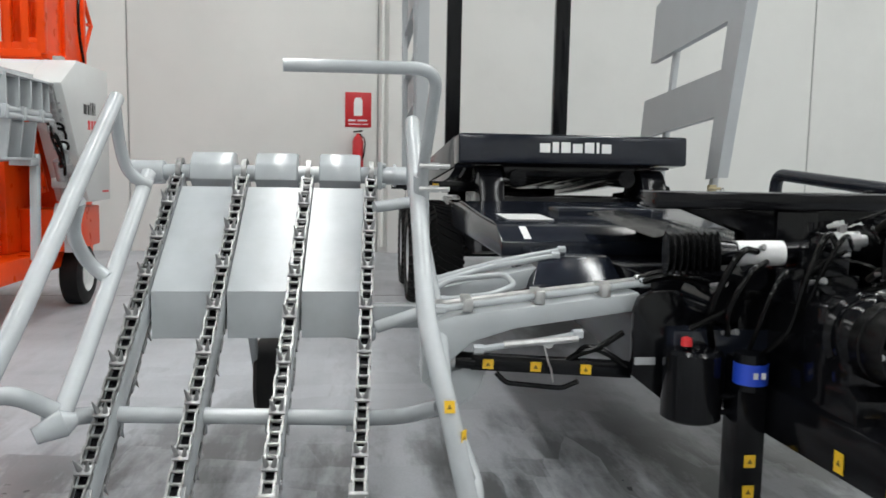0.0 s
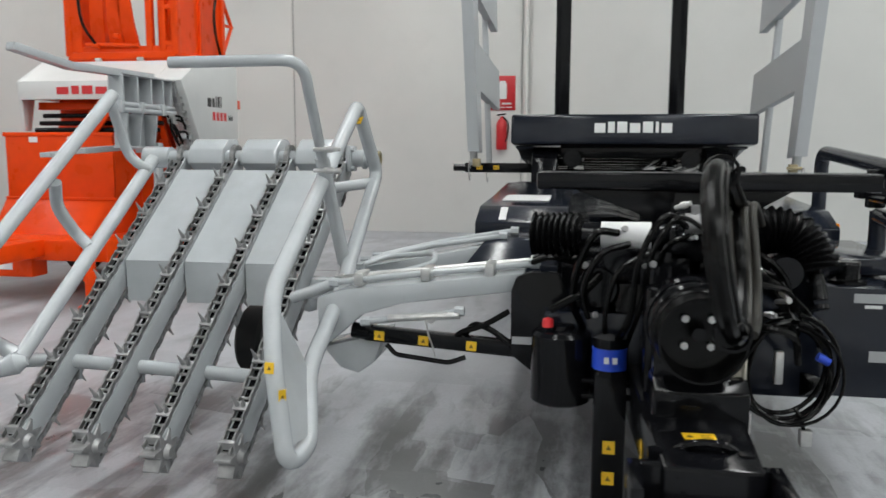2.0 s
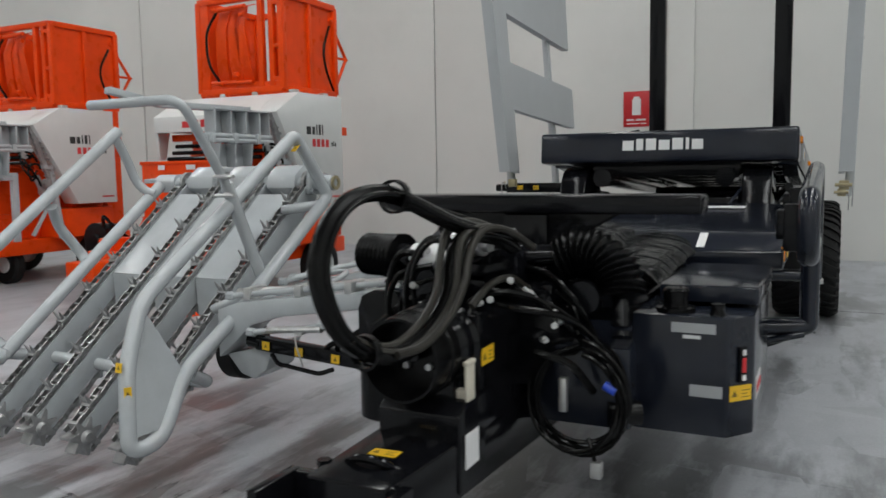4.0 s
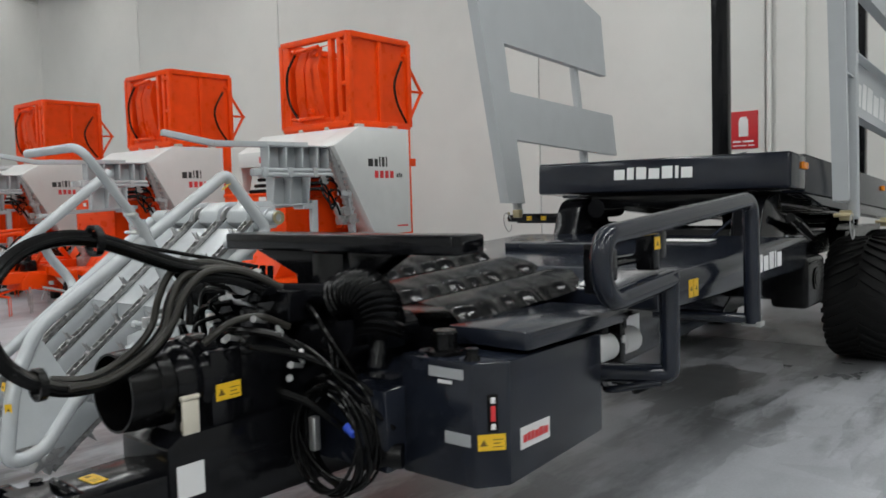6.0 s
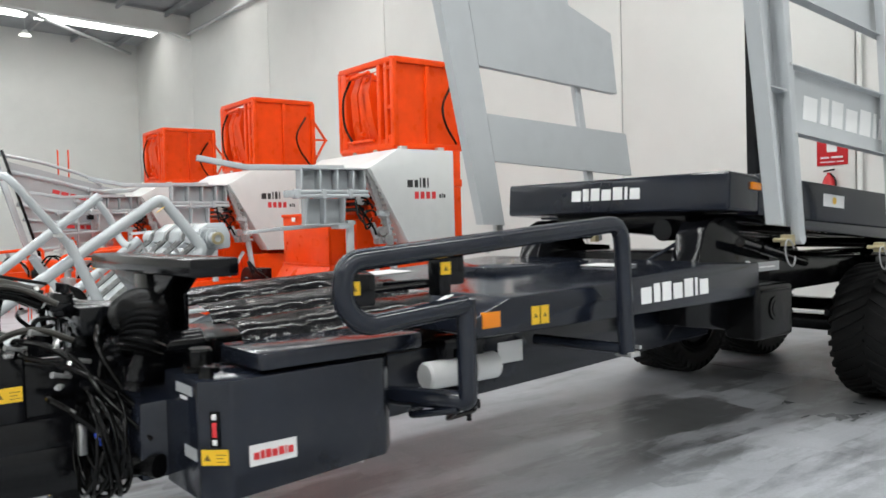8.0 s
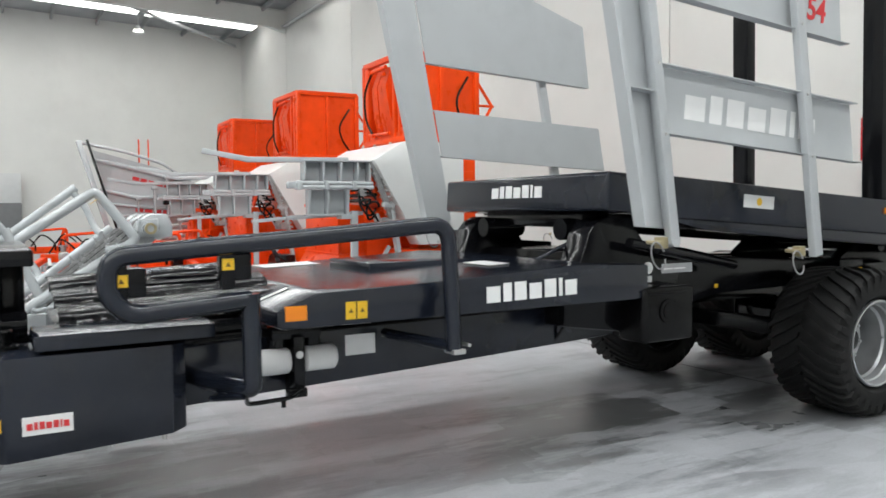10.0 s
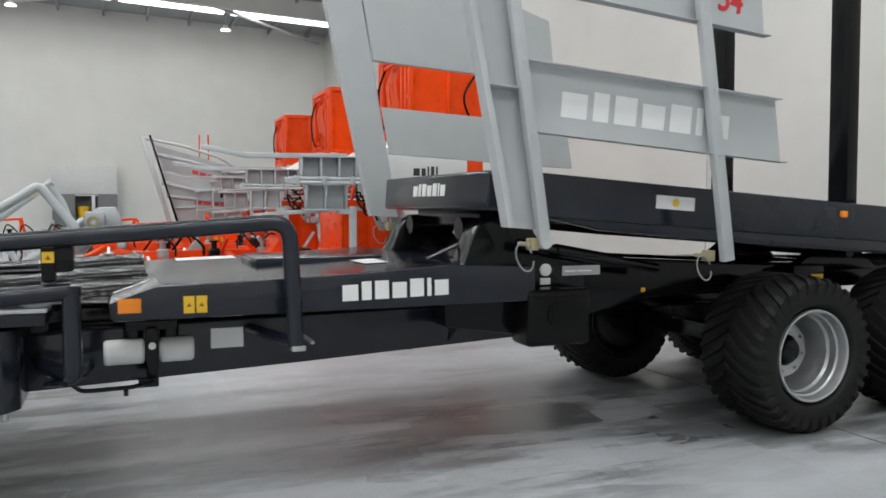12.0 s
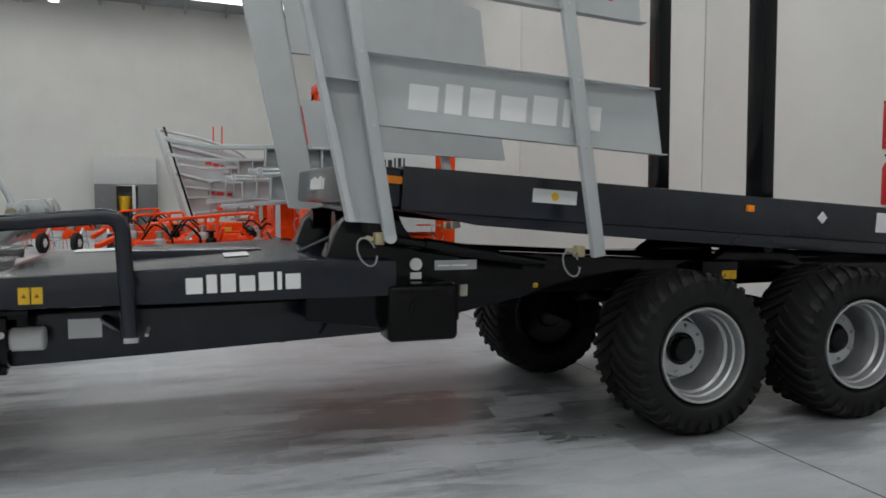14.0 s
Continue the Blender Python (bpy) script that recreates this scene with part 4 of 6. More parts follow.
# worn hoses that rise from the loop's foot to the valve, a loose end and a straight cable
for k, pts in enumerate((
    [coil(y, z, 0.022) for y, z in ((1.30, 1.00), (1.40, 0.945), (1.51, 0.935), (1.63, 0.99), (1.715, 1.07), (1.75, 1.16), (1.80, 1.235), (1.92, 1.25), (2.05, 1.20))],
    [coil(y, z, 0.045) for y, z in ((1.42, 0.935), (1.53, 0.945), (1.65, 1.01), (1.73, 1.09), (1.78, 1.18), (1.86, 1.245), (1.98, 1.235), (2.10, 1.17))],
    [coil(y, z, -0.025) for y, z in ((1.40, 0.955), (1.50, 0.945), (1.61, 0.99), (1.695, 1.07), (1.735, 1.17), (1.79, 1.25), (1.90, 1.27), (2.06, 1.22))],
    [(2.97, 1.86, 1.0), (3.0, 1.95, 1.06), (3.03, 2.05, 1.07), (3.05, 2.16, 1.02)],
)):
    bm = B()
    hose(bm, pts, 0.0125, 9)
    part("worn_hose", bm, WORNHOSE, TRAILER, "grey-brown worn rubber hose")
bm = B()
hose(bm, [(2.90, 1.80, 1.255), (2.90, 1.845, 1.20), (2.90, 1.86, 1.12), (2.90, 1.855, 1.06)], 0.014)
hose(bm, [(2.87, 1.60, 1.36), (2.90, 1.85, 1.30), (2.94, 2.10, 1.24)], 0.007)
pieces("loose_hose", bm, HOSE, TRAILER)
HOSES = [
    [(2.86, 2.07, 1.15), (2.76, 1.98, 1.2), (2.68, 1.96, 1.05), (2.66, 2.02, 0.85), (2.62, 2.15, 0.72)],
    [(2.92, 2.07, 1.14), (2.80, 1.94, 1.2), (2.72, 1.93, 1.08), (2.70, 2.02, 0.9), (2.66, 2.2, 0.7)],
    [(2.90, 2.0, 0.985), (2.99, 1.97, 1.03), (3.10, 2.08, 1.0), (3.18, 2.18, 0.9), (3.28, 2.3, 0.75)],
    [(2.98, 2.0, 0.99), (3.08, 1.98, 0.98), (3.19, 2.1, 0.94), (3.27, 2.25, 0.84), (3.36, 2.36, 0.72)],
    [(3.05, 2.15, 0.93), (3.12, 2.12, 0.98), (3.20, 2.16, 0.93), (3.30, 2.2, 0.83), (3.38, 2.34, 0.66)],
    [(2.62, 2.2, 1.12), (2.54, 2.16, 1.12), (2.48, 2.18, 1.0), (2.46, 2.22, 0.86), (2.50, 2.28, 0.74)],
    [(2.66, 2.2, 1.08), (2.56, 2.12, 1.05), (2.50, 2.14, 0.92), (2.52, 2.2, 0.8)],
    [(2.72, 2.16, 1.05), (2.62, 2.06, 1.0), (2.58, 2.08, 0.86), (2.58, 2.14, 0.76)],
    [(3.02, 2.16, 0.80), (3.12, 2.05, 0.82), (3.22, 2.1, 0.78), (3.27, 2.22, 0.66)],
    [(2.98, 2.3, 1.08), (3.10, 2.24, 1.06), (3.2, 2.22, 0.98), (3.26, 2.28, 0.84)],
    [(2.76, 2.1, 1.02), (2.78, 2.02, 1.1), (2.86, 2.02, 1.14)],
    [(2.56, 2.24, 0.95), (2.50, 2.18, 0.9), (2.44, 2.2, 0.86), (2.38, 2.22, 0.82)],
]
for k, h in enumerate(HOSES):
    bm = B()
    hose(bm, h, (0.012, 0.009, 0.014)[k % 3], 8)
    part("hydraulic_hose", bm, HOSE, TRAILER)
# coil of cables
random.seed(4)
for k in range(10):
    bm = B()
    c = Vector((3.225 + random.uniform(-0.01, 0.01), 2.20 + random.uniform(-0.03, 0.03), 0.635 + random.uniform(-0.02, 0.02)))
    rx, rz = random.uniform(0.14, 0.185), random.uniform(0.165, 0.215)
    lean = random.uniform(-0.15, 0.15)
    pts = [c + Vector((rx * math.cos(t), 0.05 * math.sin(t + k) + lean * 0.2 * math.cos(t), rz * math.sin(t))) for t in np.linspace(1.6, 1.6 + 2 * math.pi * 0.97, 26)]
    sweep(bm, pts, random.choice((0.006, 0.007, 0.009)), 7)
    part("cable_loop", bm, HOSE, TRAILER)
bm = B()
hose(bm, [(3.22, 2.20, 0.86), (3.20, 2.22, 0.95), (3.12, 2.26, 1.0)], 0.008)
hose(bm, [(3.26, 2.19, 0.50), (3.28, 2.17, 0.46), (3.29, 2.17, 0.42)], 0.008)
pieces("cable_tail", bm, HOSE, TRAILER)
bm = B()
box(bm, (3.275, 2.15, 0.37), (3.315, 2.19, 0.43), 0.006)
box(bm, (3.17, 2.13, 0.60), (3.20, 2.16, 0.72), 0.006)
pieces("cable_plug", bm, ZINC, TRAILER, "grey cable plug")
bm = B()
cyl(bm, (3.32, 2.17, 0.70), (3.36, 2.17, 0.68), 0.016, seg=12)
part("blue_coupling", bm, BLUEINK, TRAILER, "blue hose coupling")

# plate and canister on the pickup side
bm = B()
prism(bm, [(2.215, 0.60), (2.215, 0.86), (2.235, 0.915), (2.29, 0.94), (2.40, 0.94), (2.44, 0.86), (2.60, 0.80), (2.60, 0.45), (2.42, 0.44)], "y", 2.37, 2.41, 0.006)
plate = part("side_plate", bm, BLACK, TRAILER)
sticker(face_pose((2.222, 2.3685, 0.645), (1, 0, 0), (0, 0, 1)), 0.085, 0.03, GREYSTICK, plate, "type_plate", "grey type plate")
bm = B()
lathe(bm, [(0.0, 0.0), (0.0, 0.10), (0.01, 0.115), (0.265, 0.115), (0.28, 0.10), (0.285, 0.05), (0.30, 0.045), (0.30, 0.0)], (2.42, 2.27, 0.455), "z", 28)
can = part("accumulator_canister", bm, BLACK, TRAILER, "black cylindrical accumulator canister")
bm = B()
lathe(bm, [(0.0, 0.022), (0.03, 0.02), (0.038, 0.0)], (2.37, 2.22, 0.755), "z", 14)
part("cap", bm, REDINK, can, "red screw cap")

# oil tank
bm = B()
prism(bm, [(3.36, 2.40), (3.69, 2.40), (3.77, 2.49), (3.77, 3.13), (3.70, 3.20), (3.36, 3.20)], "z", 0.488, 0.915, 0.01)
for v in bm.verts:
    if v.co.z < 0.7:
        v.co.z += 0.05 * (v.co.y - 2.40)
tank = part("oil_tank", bm, DARK, TRAILER, "anthracite steel oil tank with lid")
bm = B()
prism(bm, [(3.42, 2.60), (3.768, 2.60), (3.775, 2.62), (3.775, 3.32), (3.42, 3.32)], "z", 0.93, 0.995, 0.016)
part("lid", bm, DARK, tank)
bm = B()
lathe(bm, [(0.0, 0.0), (0.0, 0.07), (0.015, 0.07), (0.02, 0.045), (0.04, 0.042), (0.075, 0.046), (0.085, 0.04), (0.085, 0.0)], (3.50, 2.49, 0.915), "z", 20)
for k in range(6):
    cyl(bm, (3.50 + 0.058 * math.cos(k), 2.49 + 0.058 * math.sin(k), 0.93), (3.50 + 0.058 * math.cos(k), 2.49 + 0.058 * math.sin(k), 0.937), 0.007, seg=6)
pieces("filler_cap", bm, PLASTIC, tank, "black plastic filler cap")
bm = B()
lathe(bm, [(0.0, 0.03), (0.02, 0.022), (0.04, 0.024), (0.045, 0.0)], (3.65, 2.45, 0.915), "z", 14)
part("breather_cap", bm, PLASTIC, tank)
chr_ = (0.08, 0.09, 0)
sticker(face_pose((3.6975, 2.4065, 0.62), chr_, (0, 0, 1)), 0.095, 0.055, STICKY, tank, "warning_sticker", "yellow warning sticker")
bm = B()
gm = face_pose((3.7205, 2.433, 0.685), chr_, (0, 0, 1))
box(bm, (0, 0, 0), (0.034, 0.125, 0.012), 0.003, gm)
gauge = part("level_gauge", bm, PLASTIC, tank, "black framed oil level gauge")
for z0, z1, mat in ((0.008, 0.028, STICKW), (0.036, 0.088, REDINK), (0.097, 0.117, STICKW)):
    bm = B()
    box(bm, (0.009, z0, 0.011), (0.025, z1, 0.0145), 0.001, gm)
    part("gauge_glass", bm, mat, gauge)
w = sticker(face_pose((3.7705, 2.55, 0.60), (0, 1, 0), (0, 0, 1)), 0.185, 0.075, STICKW, tank, "logo_sticker", "white sticker with red logo shapes")
logo(face_pose((3.7735, 2.565, 0.622), (0, 1, 0), (0, 0, 1)), 0.155, 0.03, REDINK, tank, label="red blocky logo shape")
sticker(face_pose((3.50, 2.3985, 0.855), (1, 0, 0), (0, 0, 1)), 0.15, 0.035, GREYSTICK, tank, "grey_sticker")
sticker(face_pose((3.54, 2.3985, 0.835), (1, 0, 0), (0, 0, 1)), 0.06, 0.012, STICKW, tank, "white_sticker")
sticker(face_pose((3.565, 2.3985, 0.63), (1, 0, 0), (0, 0, 1)), 0.11, 0.042, GREYSTICK, tank, "grey_sticker")
for y in (2.62, 2.9, 3.12):
    bm = B()
    cyl(bm, (3.6, y, 0.46), (3.6, y, 0.49), 0.012, seg=6)
    part("drain_bolt", bm, ZINC, tank)


# box at the deck's front left
bm = B()
prism(bm, [(2.98, 0.77), (2.98, 0.875), (3.20, 0.985), (3.60, 1.0), (3.60, 0.77)], "x", 1.94, 2.38, 0.008)
for v in bm.verts:
    if v.co.x < 2.0 and v.co.z > 0.93:
        v.co.x += 0.075
part("side_box", bm, DARK, TRAILER)
# overlapping rubber flaps between tank and deck
def ruffled_flap(x0, x1, z0, y0, y1, seed):
    """A rubber sheet sloping to a wavy, rolled lower edge."""
    bm = B()
    nx, ny = 14, 110
    rows = []
    for i in range(nx + 1):
        row = []
        u = i / nx
        for j in range(ny + 1):
            v = j / ny
            wave = 0.7 * math.sin(v * 21 + seed * 3) + 0.4 * math.sin(v * 47 + seed) + 1.2 * noise.noise((v * 7, seed, 0.3))
            a = u**3
            crown = 0.030 * math.sin(math.pi * min(1.0, u * 1.04)) - 0.014 * u - 0.034 * max(0.0, u - 0.9) / 0.1
            ridge = 0.0015 * math.sin(u * 14 + 2.0 * noise.noise((v * 2.0, seed, 2.0)) + seed)
            row.append(bm.verts.new((x0 + (x1 - x0) * u + 0.012 * wave * a, y0 + (y1 - y0) * v, z0 + crown + 0.045 * v + 0.0065 * wave * a + ridge)))
        rows.append(row)
    for i in range(nx):
        for j in range(ny):
            bm.faces.new((rows[i][j], rows[i + 1][j], rows[i + 1][j + 1], rows[i][j + 1]))
    bmesh.ops.solidify(bm, geom=bm.faces[:], thickness=0.006)
    return bm


for k, (x0, x1, z) in enumerate(((2.42, 2.76, 1.125), (2.72, 3.08, 1.075), (3.04, 3.40, 1.025))):
    part("rubber_flap", ruffled_flap(x0, x1, z, 2.72, 3.78, 1.7 * k), FLAP, TRAILER, "ruffled glossy black rubber flap", 60)
bm = B()
box(bm, (2.40, 2.72, 0.80), (3.35, 3.60, 0.955), 0.01)
part("front_cover", bm, BLACK, TRAILER)

# guard rail on the right side
RX = 3.92
bm = B()
sweep(bm, rounded([(RX, 3.437, 1.105), (RX, 2.94, 1.07), (RX, 2.855, 1.16), (RX, 2.87, 1.31), (RX, 4.43, 1.415), (RX, 4.46, 0.78)], 0.1, 8), 0.041, 16)
rail = part("guard_rail", bm, DARK, TRAILER, "dark grey bent tube guard rail")
bm = B()
pipe(bm, [(RX, 3.437, 1.13), (RX, 3.437, 0.71), (3.62, 3.30, 0.71), (3.38, 3.25, 0.71)], 0.041, 0.03, 16)
part("rail_leg", bm, DARK, rail)
bm = B()
pipe(bm, [(RX, 4.46, 0.80), (3.45, 4.30, 0.82)], 0.028, 0.03, 12)
pipe(bm, [(3.9, 3.4, 0.68), (3.7, 3.3, 0.64), (3.6, 3.45, 0.64), (3.42, 3.5, 0.66)], 0.016, 0.04, 10)
pieces("rail_brace", bm, DARK, rail)
bm = B()
box(bm, (RX - 0.05, 4.43, 0.765), (RX + 0.05, 4.50, 0.79), 0.004)
cyl(bm, (RX, 4.46, 0.765), (RX, 4.46, 0.80), 0.016, seg=6)
cyl(bm, (RX - 0.2, 4.54, 0.80), (RX + 0.02, 4.54, 0.80), 0.01, seg=8)
pieces("rail_bolt", bm, ZINC, rail, "zinc bolt")
for y, z, w in ((3.345, 1.235, 0.06), (2.915, 1.185, 0.05)):
    bm = B()
    box(bm, (RX - 0.09, y - w / 2, z - 0.085), (RX - 0.01, y + w / 2, z + 0.10), 0.008)
    box(bm, (RX - 0.12, y + w / 2 - 0.004, z - 0.045), (RX - 0.012, y + w / 2 + 0.075, z + 0.075), 0.012)
    b2 = part("valve_bracket", bm, BLACK, rail)
    sticker(face_pose((RX - 0.0095, y - 0.025, z + 0.0), (0, 1, 0), (0, 0, 1)), 0.05, 0.05, STICKY, rail, "warning_sticker", "yellow warning sticker")
bm = B()
cyl(bm, (RX - 0.06, 2.95, 1.19), (RX - 0.06, 3.34, 1.2), 0.012, seg=8)
cyl(bm, (RX - 0.08, 3.1, 1.2), (RX - 0.08, 3.3, 1.2), 0.02, seg=10)
pieces("valve_rod", bm, BLACK, rail)

# fittings along the right side of the deck
for y0, y1 in ((3.558, 3.754), (3.827, 4.0)):
    bm = B()
    lathe(bm, [(0.0, 0.0), (0.0, 0.055), (0.012, 0.066), (y1 - y0 - 0.012, 0.066), (y1 - y0, 0.055), (y1 - y0, 0.0)], (3.47, y0, 0.732), "y", 24)
    part("oil_filter", bm, STICKW, TRAILER, "white cylindrical oil filter")
bm = B()
box(bm, (3.38, 3.762, 0.57), (3.53, 3.82, 0.86), 0.008)
box(bm, (3.38, 3.66, 0.84), (3.50, 3.92, 0.90), 0.01)
cyl(bm, (3.45, 3.70, 0.80), (3.45, 3.70, 0.86), 0.05, seg=18)
cyl(bm, (3.45, 3.88, 0.80), (3.45, 3.88, 0.86), 0.05, seg=18)
pieces("filter_head", bm, BLACK, TRAILER)
bm = B()
cyl(bm, (3.53, 3.791, 0.765), (3.537, 3.791, 0.765), 0.019, seg=16)
part("bracket_bolt", bm, STICKW, TRAILER, "round pale bolt head")
bm = B()
pipe(bm, [(3.88, 3.42, 0.675), (3.74, 3.46, 0.60), (3.66, 3.70, 0.585), (3.55, 3.79, 0.59)], 0.011, 0.05, 10)
box(bm, (3.50, 3.72, 0.555), (3.56, 3.82, 0.60), 0.006)
cyl(bm, (3.66, 3.66, 0.545), (3.66, 3.66, 0.59), 0.012, seg=8)
pieces("filter_guard_rod", bm, BLACK, TRAILER)
# narrow hydraulic lines along the main beam
for k, (z, x) in enumerate(((0.885, 3.40), (0.862, 3.405))):
    bm = B()
    hose(bm, [(x, 3.3, z - 0.01), (x + 0.01, 3.9, z), (x, 4.6, z + 0.006), (x + 0.008, 5.4, z + 0.02)], 0.010, 7)
    part("hydraulic_line", bm, HOSE, TRAILER)
sticker(face_pose((3.3805, 4.10, 0.705), (0, 1, 0), (0, 0, 1)), 0.175, 0.11, STICKW, TRAILER, "type_plate", "white type plate")
bm = B()
box(bm, (3.788, 3.63, 0.975), (3.804, 3.735, 1.045), 0.002)
part("amber_lamp", bm, AMBER, deck, "amber rectangular side marker lamp")
for y in (3.93, 3.99):
    sticker(face_pose((3.8, y, 0.962), (0, 1, 0), (0, 0, 1)), 0.052, 0.085, STICKY, deck, "warning_sticker", "yellow warning sticker")
# white printed sheet at the deck's front left
sticker(face_pose((2.01, 4.0, 1.1175), (1, 0.0, 0.002), (0, 1, 0.027)), 0.28, 0.39, STICKW, deck, "white_patch", "flat white patch on the deck cover")
# white patch painting a bright reflection on the deck's right
sticker(face_pose((3.20, 4.95, 1.1585), (1, 0, 0.002), (0, 1, 0.048)), 0.3, 0.14, STICKW, deck, "white_patch", "flat white patch on the deck cover")
# narrow white labels on the front slope
for x in (2.03, 3.40):
    sticker(face_pose((x, 3.61, 1.0355), (1, 0, 0), (0, 0.21, 0.075)), 0.04, 0.17, STICKW, deck, "white_patch")
bm = B()
box(bm, (2.42, 4.40, 1.12), (3.05, 5.20, 1.172), 0.008)
cyl(bm, (3.35, 5.35, 1.15), (3.42, 5.6, 1.27), 0.012, seg=8)
pieces("deck_plate", bm, DARK, deck)

# toolbox, plates and strut at the neck
bm = B()
box(bm, (3.58, 5.845, 0.66), (3.82, 6.275, 1.0), 0.035, seg=4)
cyl(bm, (3.815, 6.045, 0.85), (3.83, 6.045, 0.85), 0.075, seg=24)
cyl(bm, (3.83, 6.045, 0.85), (3.834, 6.045, 0.85), 0.05, seg=24)
box(bm, (3.81, 5.88, 0.955), (3.828, 6.21, 0.972), 0.004)
box(bm, (3.60, 6.255, 0.70), (3.80, 6.27, 0.96), 0.004)
pieces("plastic_toolbox", bm, PLASTIC, TRAILER, "black plastic toolbox")
sticker(face_pose((3.6225, 6.185, 1.06), (0, 1, 0.0), (0, 0, 1)), 0.275, 0.06, GREYSTICK, TRAILER, "label_plate", "grey printed label plate")
bars(face_pose((3.6255, 6.205, 1.083), (0, 1, 0), (0, 0, 1)), (0.08, 0.1), 0.012, 0.01, LETTER, TRAILER)
bm = B()
cyl(bm, (3.615, 6.066, 1.10), (3.63, 6.066, 1.10), 0.038, seg=20)
part("pressure_gauge", bm, STICKW, TRAILER, "round white pressure gauge")
sticker(face_pose((3.6225, 6.03, 1.01), (0, 1, 0.0), (0, 0, 1)), 0.07, 0.04, STICKW, TRAILER, "label_plate")
bm = B()
cyl(bm, (3.72, 5.82, 1.27), (3.55, 6.95, 1.08), 0.032, seg=14)
cyl(bm, (3.68, 6.1, 1.225), (3.60, 6.6, 1.14), 0.04, seg=14)
pieces("strut", bm, BLACK, TRAILER)
bm = B()
prism(bm, [(5.22, 0.68), (5.42, 0.68), (5.42, 0.635), (5.3, 0.60), (5.24, 0.61)], "x", 3.2, 3.3, 0.004)
hose(bm, [(3.3, 5.4, 0.62), (3.36, 5.5, 0.64), (3.4, 5.55, 0.72), (3.42, 5.6, 0.8)], 0.008)
pieces("chain_bracket", bm, BLACK, TRAILER)
sticker(face_pose((3.3715, 6.44, 0.86), (0, 1, 0), (0, 0, 1)), 0.05, 0.075, CREAM, TRAILER, "tag")
# black stay with yellow stickers at the left front of the bed
bm = B()
bar(bm, (1.50, 5.93, 1.27), (2.12, 5.93, 1.27), 0.07, 0.08)
cyl(bm, (1.40, 5.93, 1.27), (1.52, 5.93, 1.27), 0.03, seg=12)
stay = pieces("bed_stay", bm, BLACK, TRAILER)
for x in (1.6, 1.74):
    sticker(face_pose((x, 5.8945, 1.255), (1, 0, 0), (0, 0, 1)), 0.05, 0.035, STICKY, stay, "warning_sticker", "yellow warning sticker")
# yellow marks on the rear chassis
sticker(face_pose((3.525, 8.36, 0.93), (0, 1, 0), (0, 0, 1)), 0.12, 0.06, STICKY, TRAILER, "warning_sticker", "yellow warning sticker")
sticker(face_pose((3.374, 6.96, 0.90), (0, 1, 0), (0, 0, 1)), 0.035, 0.03, STICKY, TRAILER, "warning_sticker", "yellow warning sticker")
# ---- side pickup: four toothed chain bars in a tube frame ----
PX = (0.238, 0.555, 0.873, 1.190)
Q0, Q1 = Vector((-0.062, 2.03, 0.235)), Vector((0, 3.42, 1.375))
QD = (Q1 - Q0).normalized()
QR = Vector((1, 0, 0)) - QD * QD.x
QN = QR.cross(QD).normalized()
QL = (Q1 - Q0).length


def Q(x, along, out=0.0):
    """A point on a bar: across, metres up the slope, metres out of it."""
    return Vector((x, 0, 0)) + Q0 + QD * along + QN * out


bm = B()
pipe(bm, [(0.03, 2.24, 0.50), (0.14, 2.44, 0.455), (1.20, 2.47, 0.413), (1.32, 2.42, 0.435), (1.43, 2.19, 0.54)], 0.032, 0.07, 18)
for x in PX:
    box(bm, (x - 0.11, 2.455, 0.36), (x - 0.015, 2.475, 0.44), 0.004)
pickup = part("pickup_cross_tube", bm, GREY, TRAILER, "light grey pickup frame tube")
# left rail beside the first bar
bm = B()
pipe(bm, [(0.07, 2.24, 0.49), (0.085, 2.45, 0.66), (0.11, 3.36, 1.36)], 0.036, 0.1, 16)
part("left_rail", bm, GREY, pickup)
bm = B()
cyl(bm, (0.02, 2.15, 0.47), (0.10, 2.2, 0.50), 0.03, 0.05, seg=16)
cyl(bm, (0.10, 2.2, 0.50), (0.14, 2.22, 0.51), 0.05, 0.02, seg=16)
pieces("rail_cone", bm, GREY, pickup)
sticker(face_pose(Vector((0.075, 2.62, 0.815)), (1, 0, 0), (0, 0.79, 0.61)), 0.025, 0.1, STICKY, pickup, "warning_sticker", "yellow and white warning sticker")


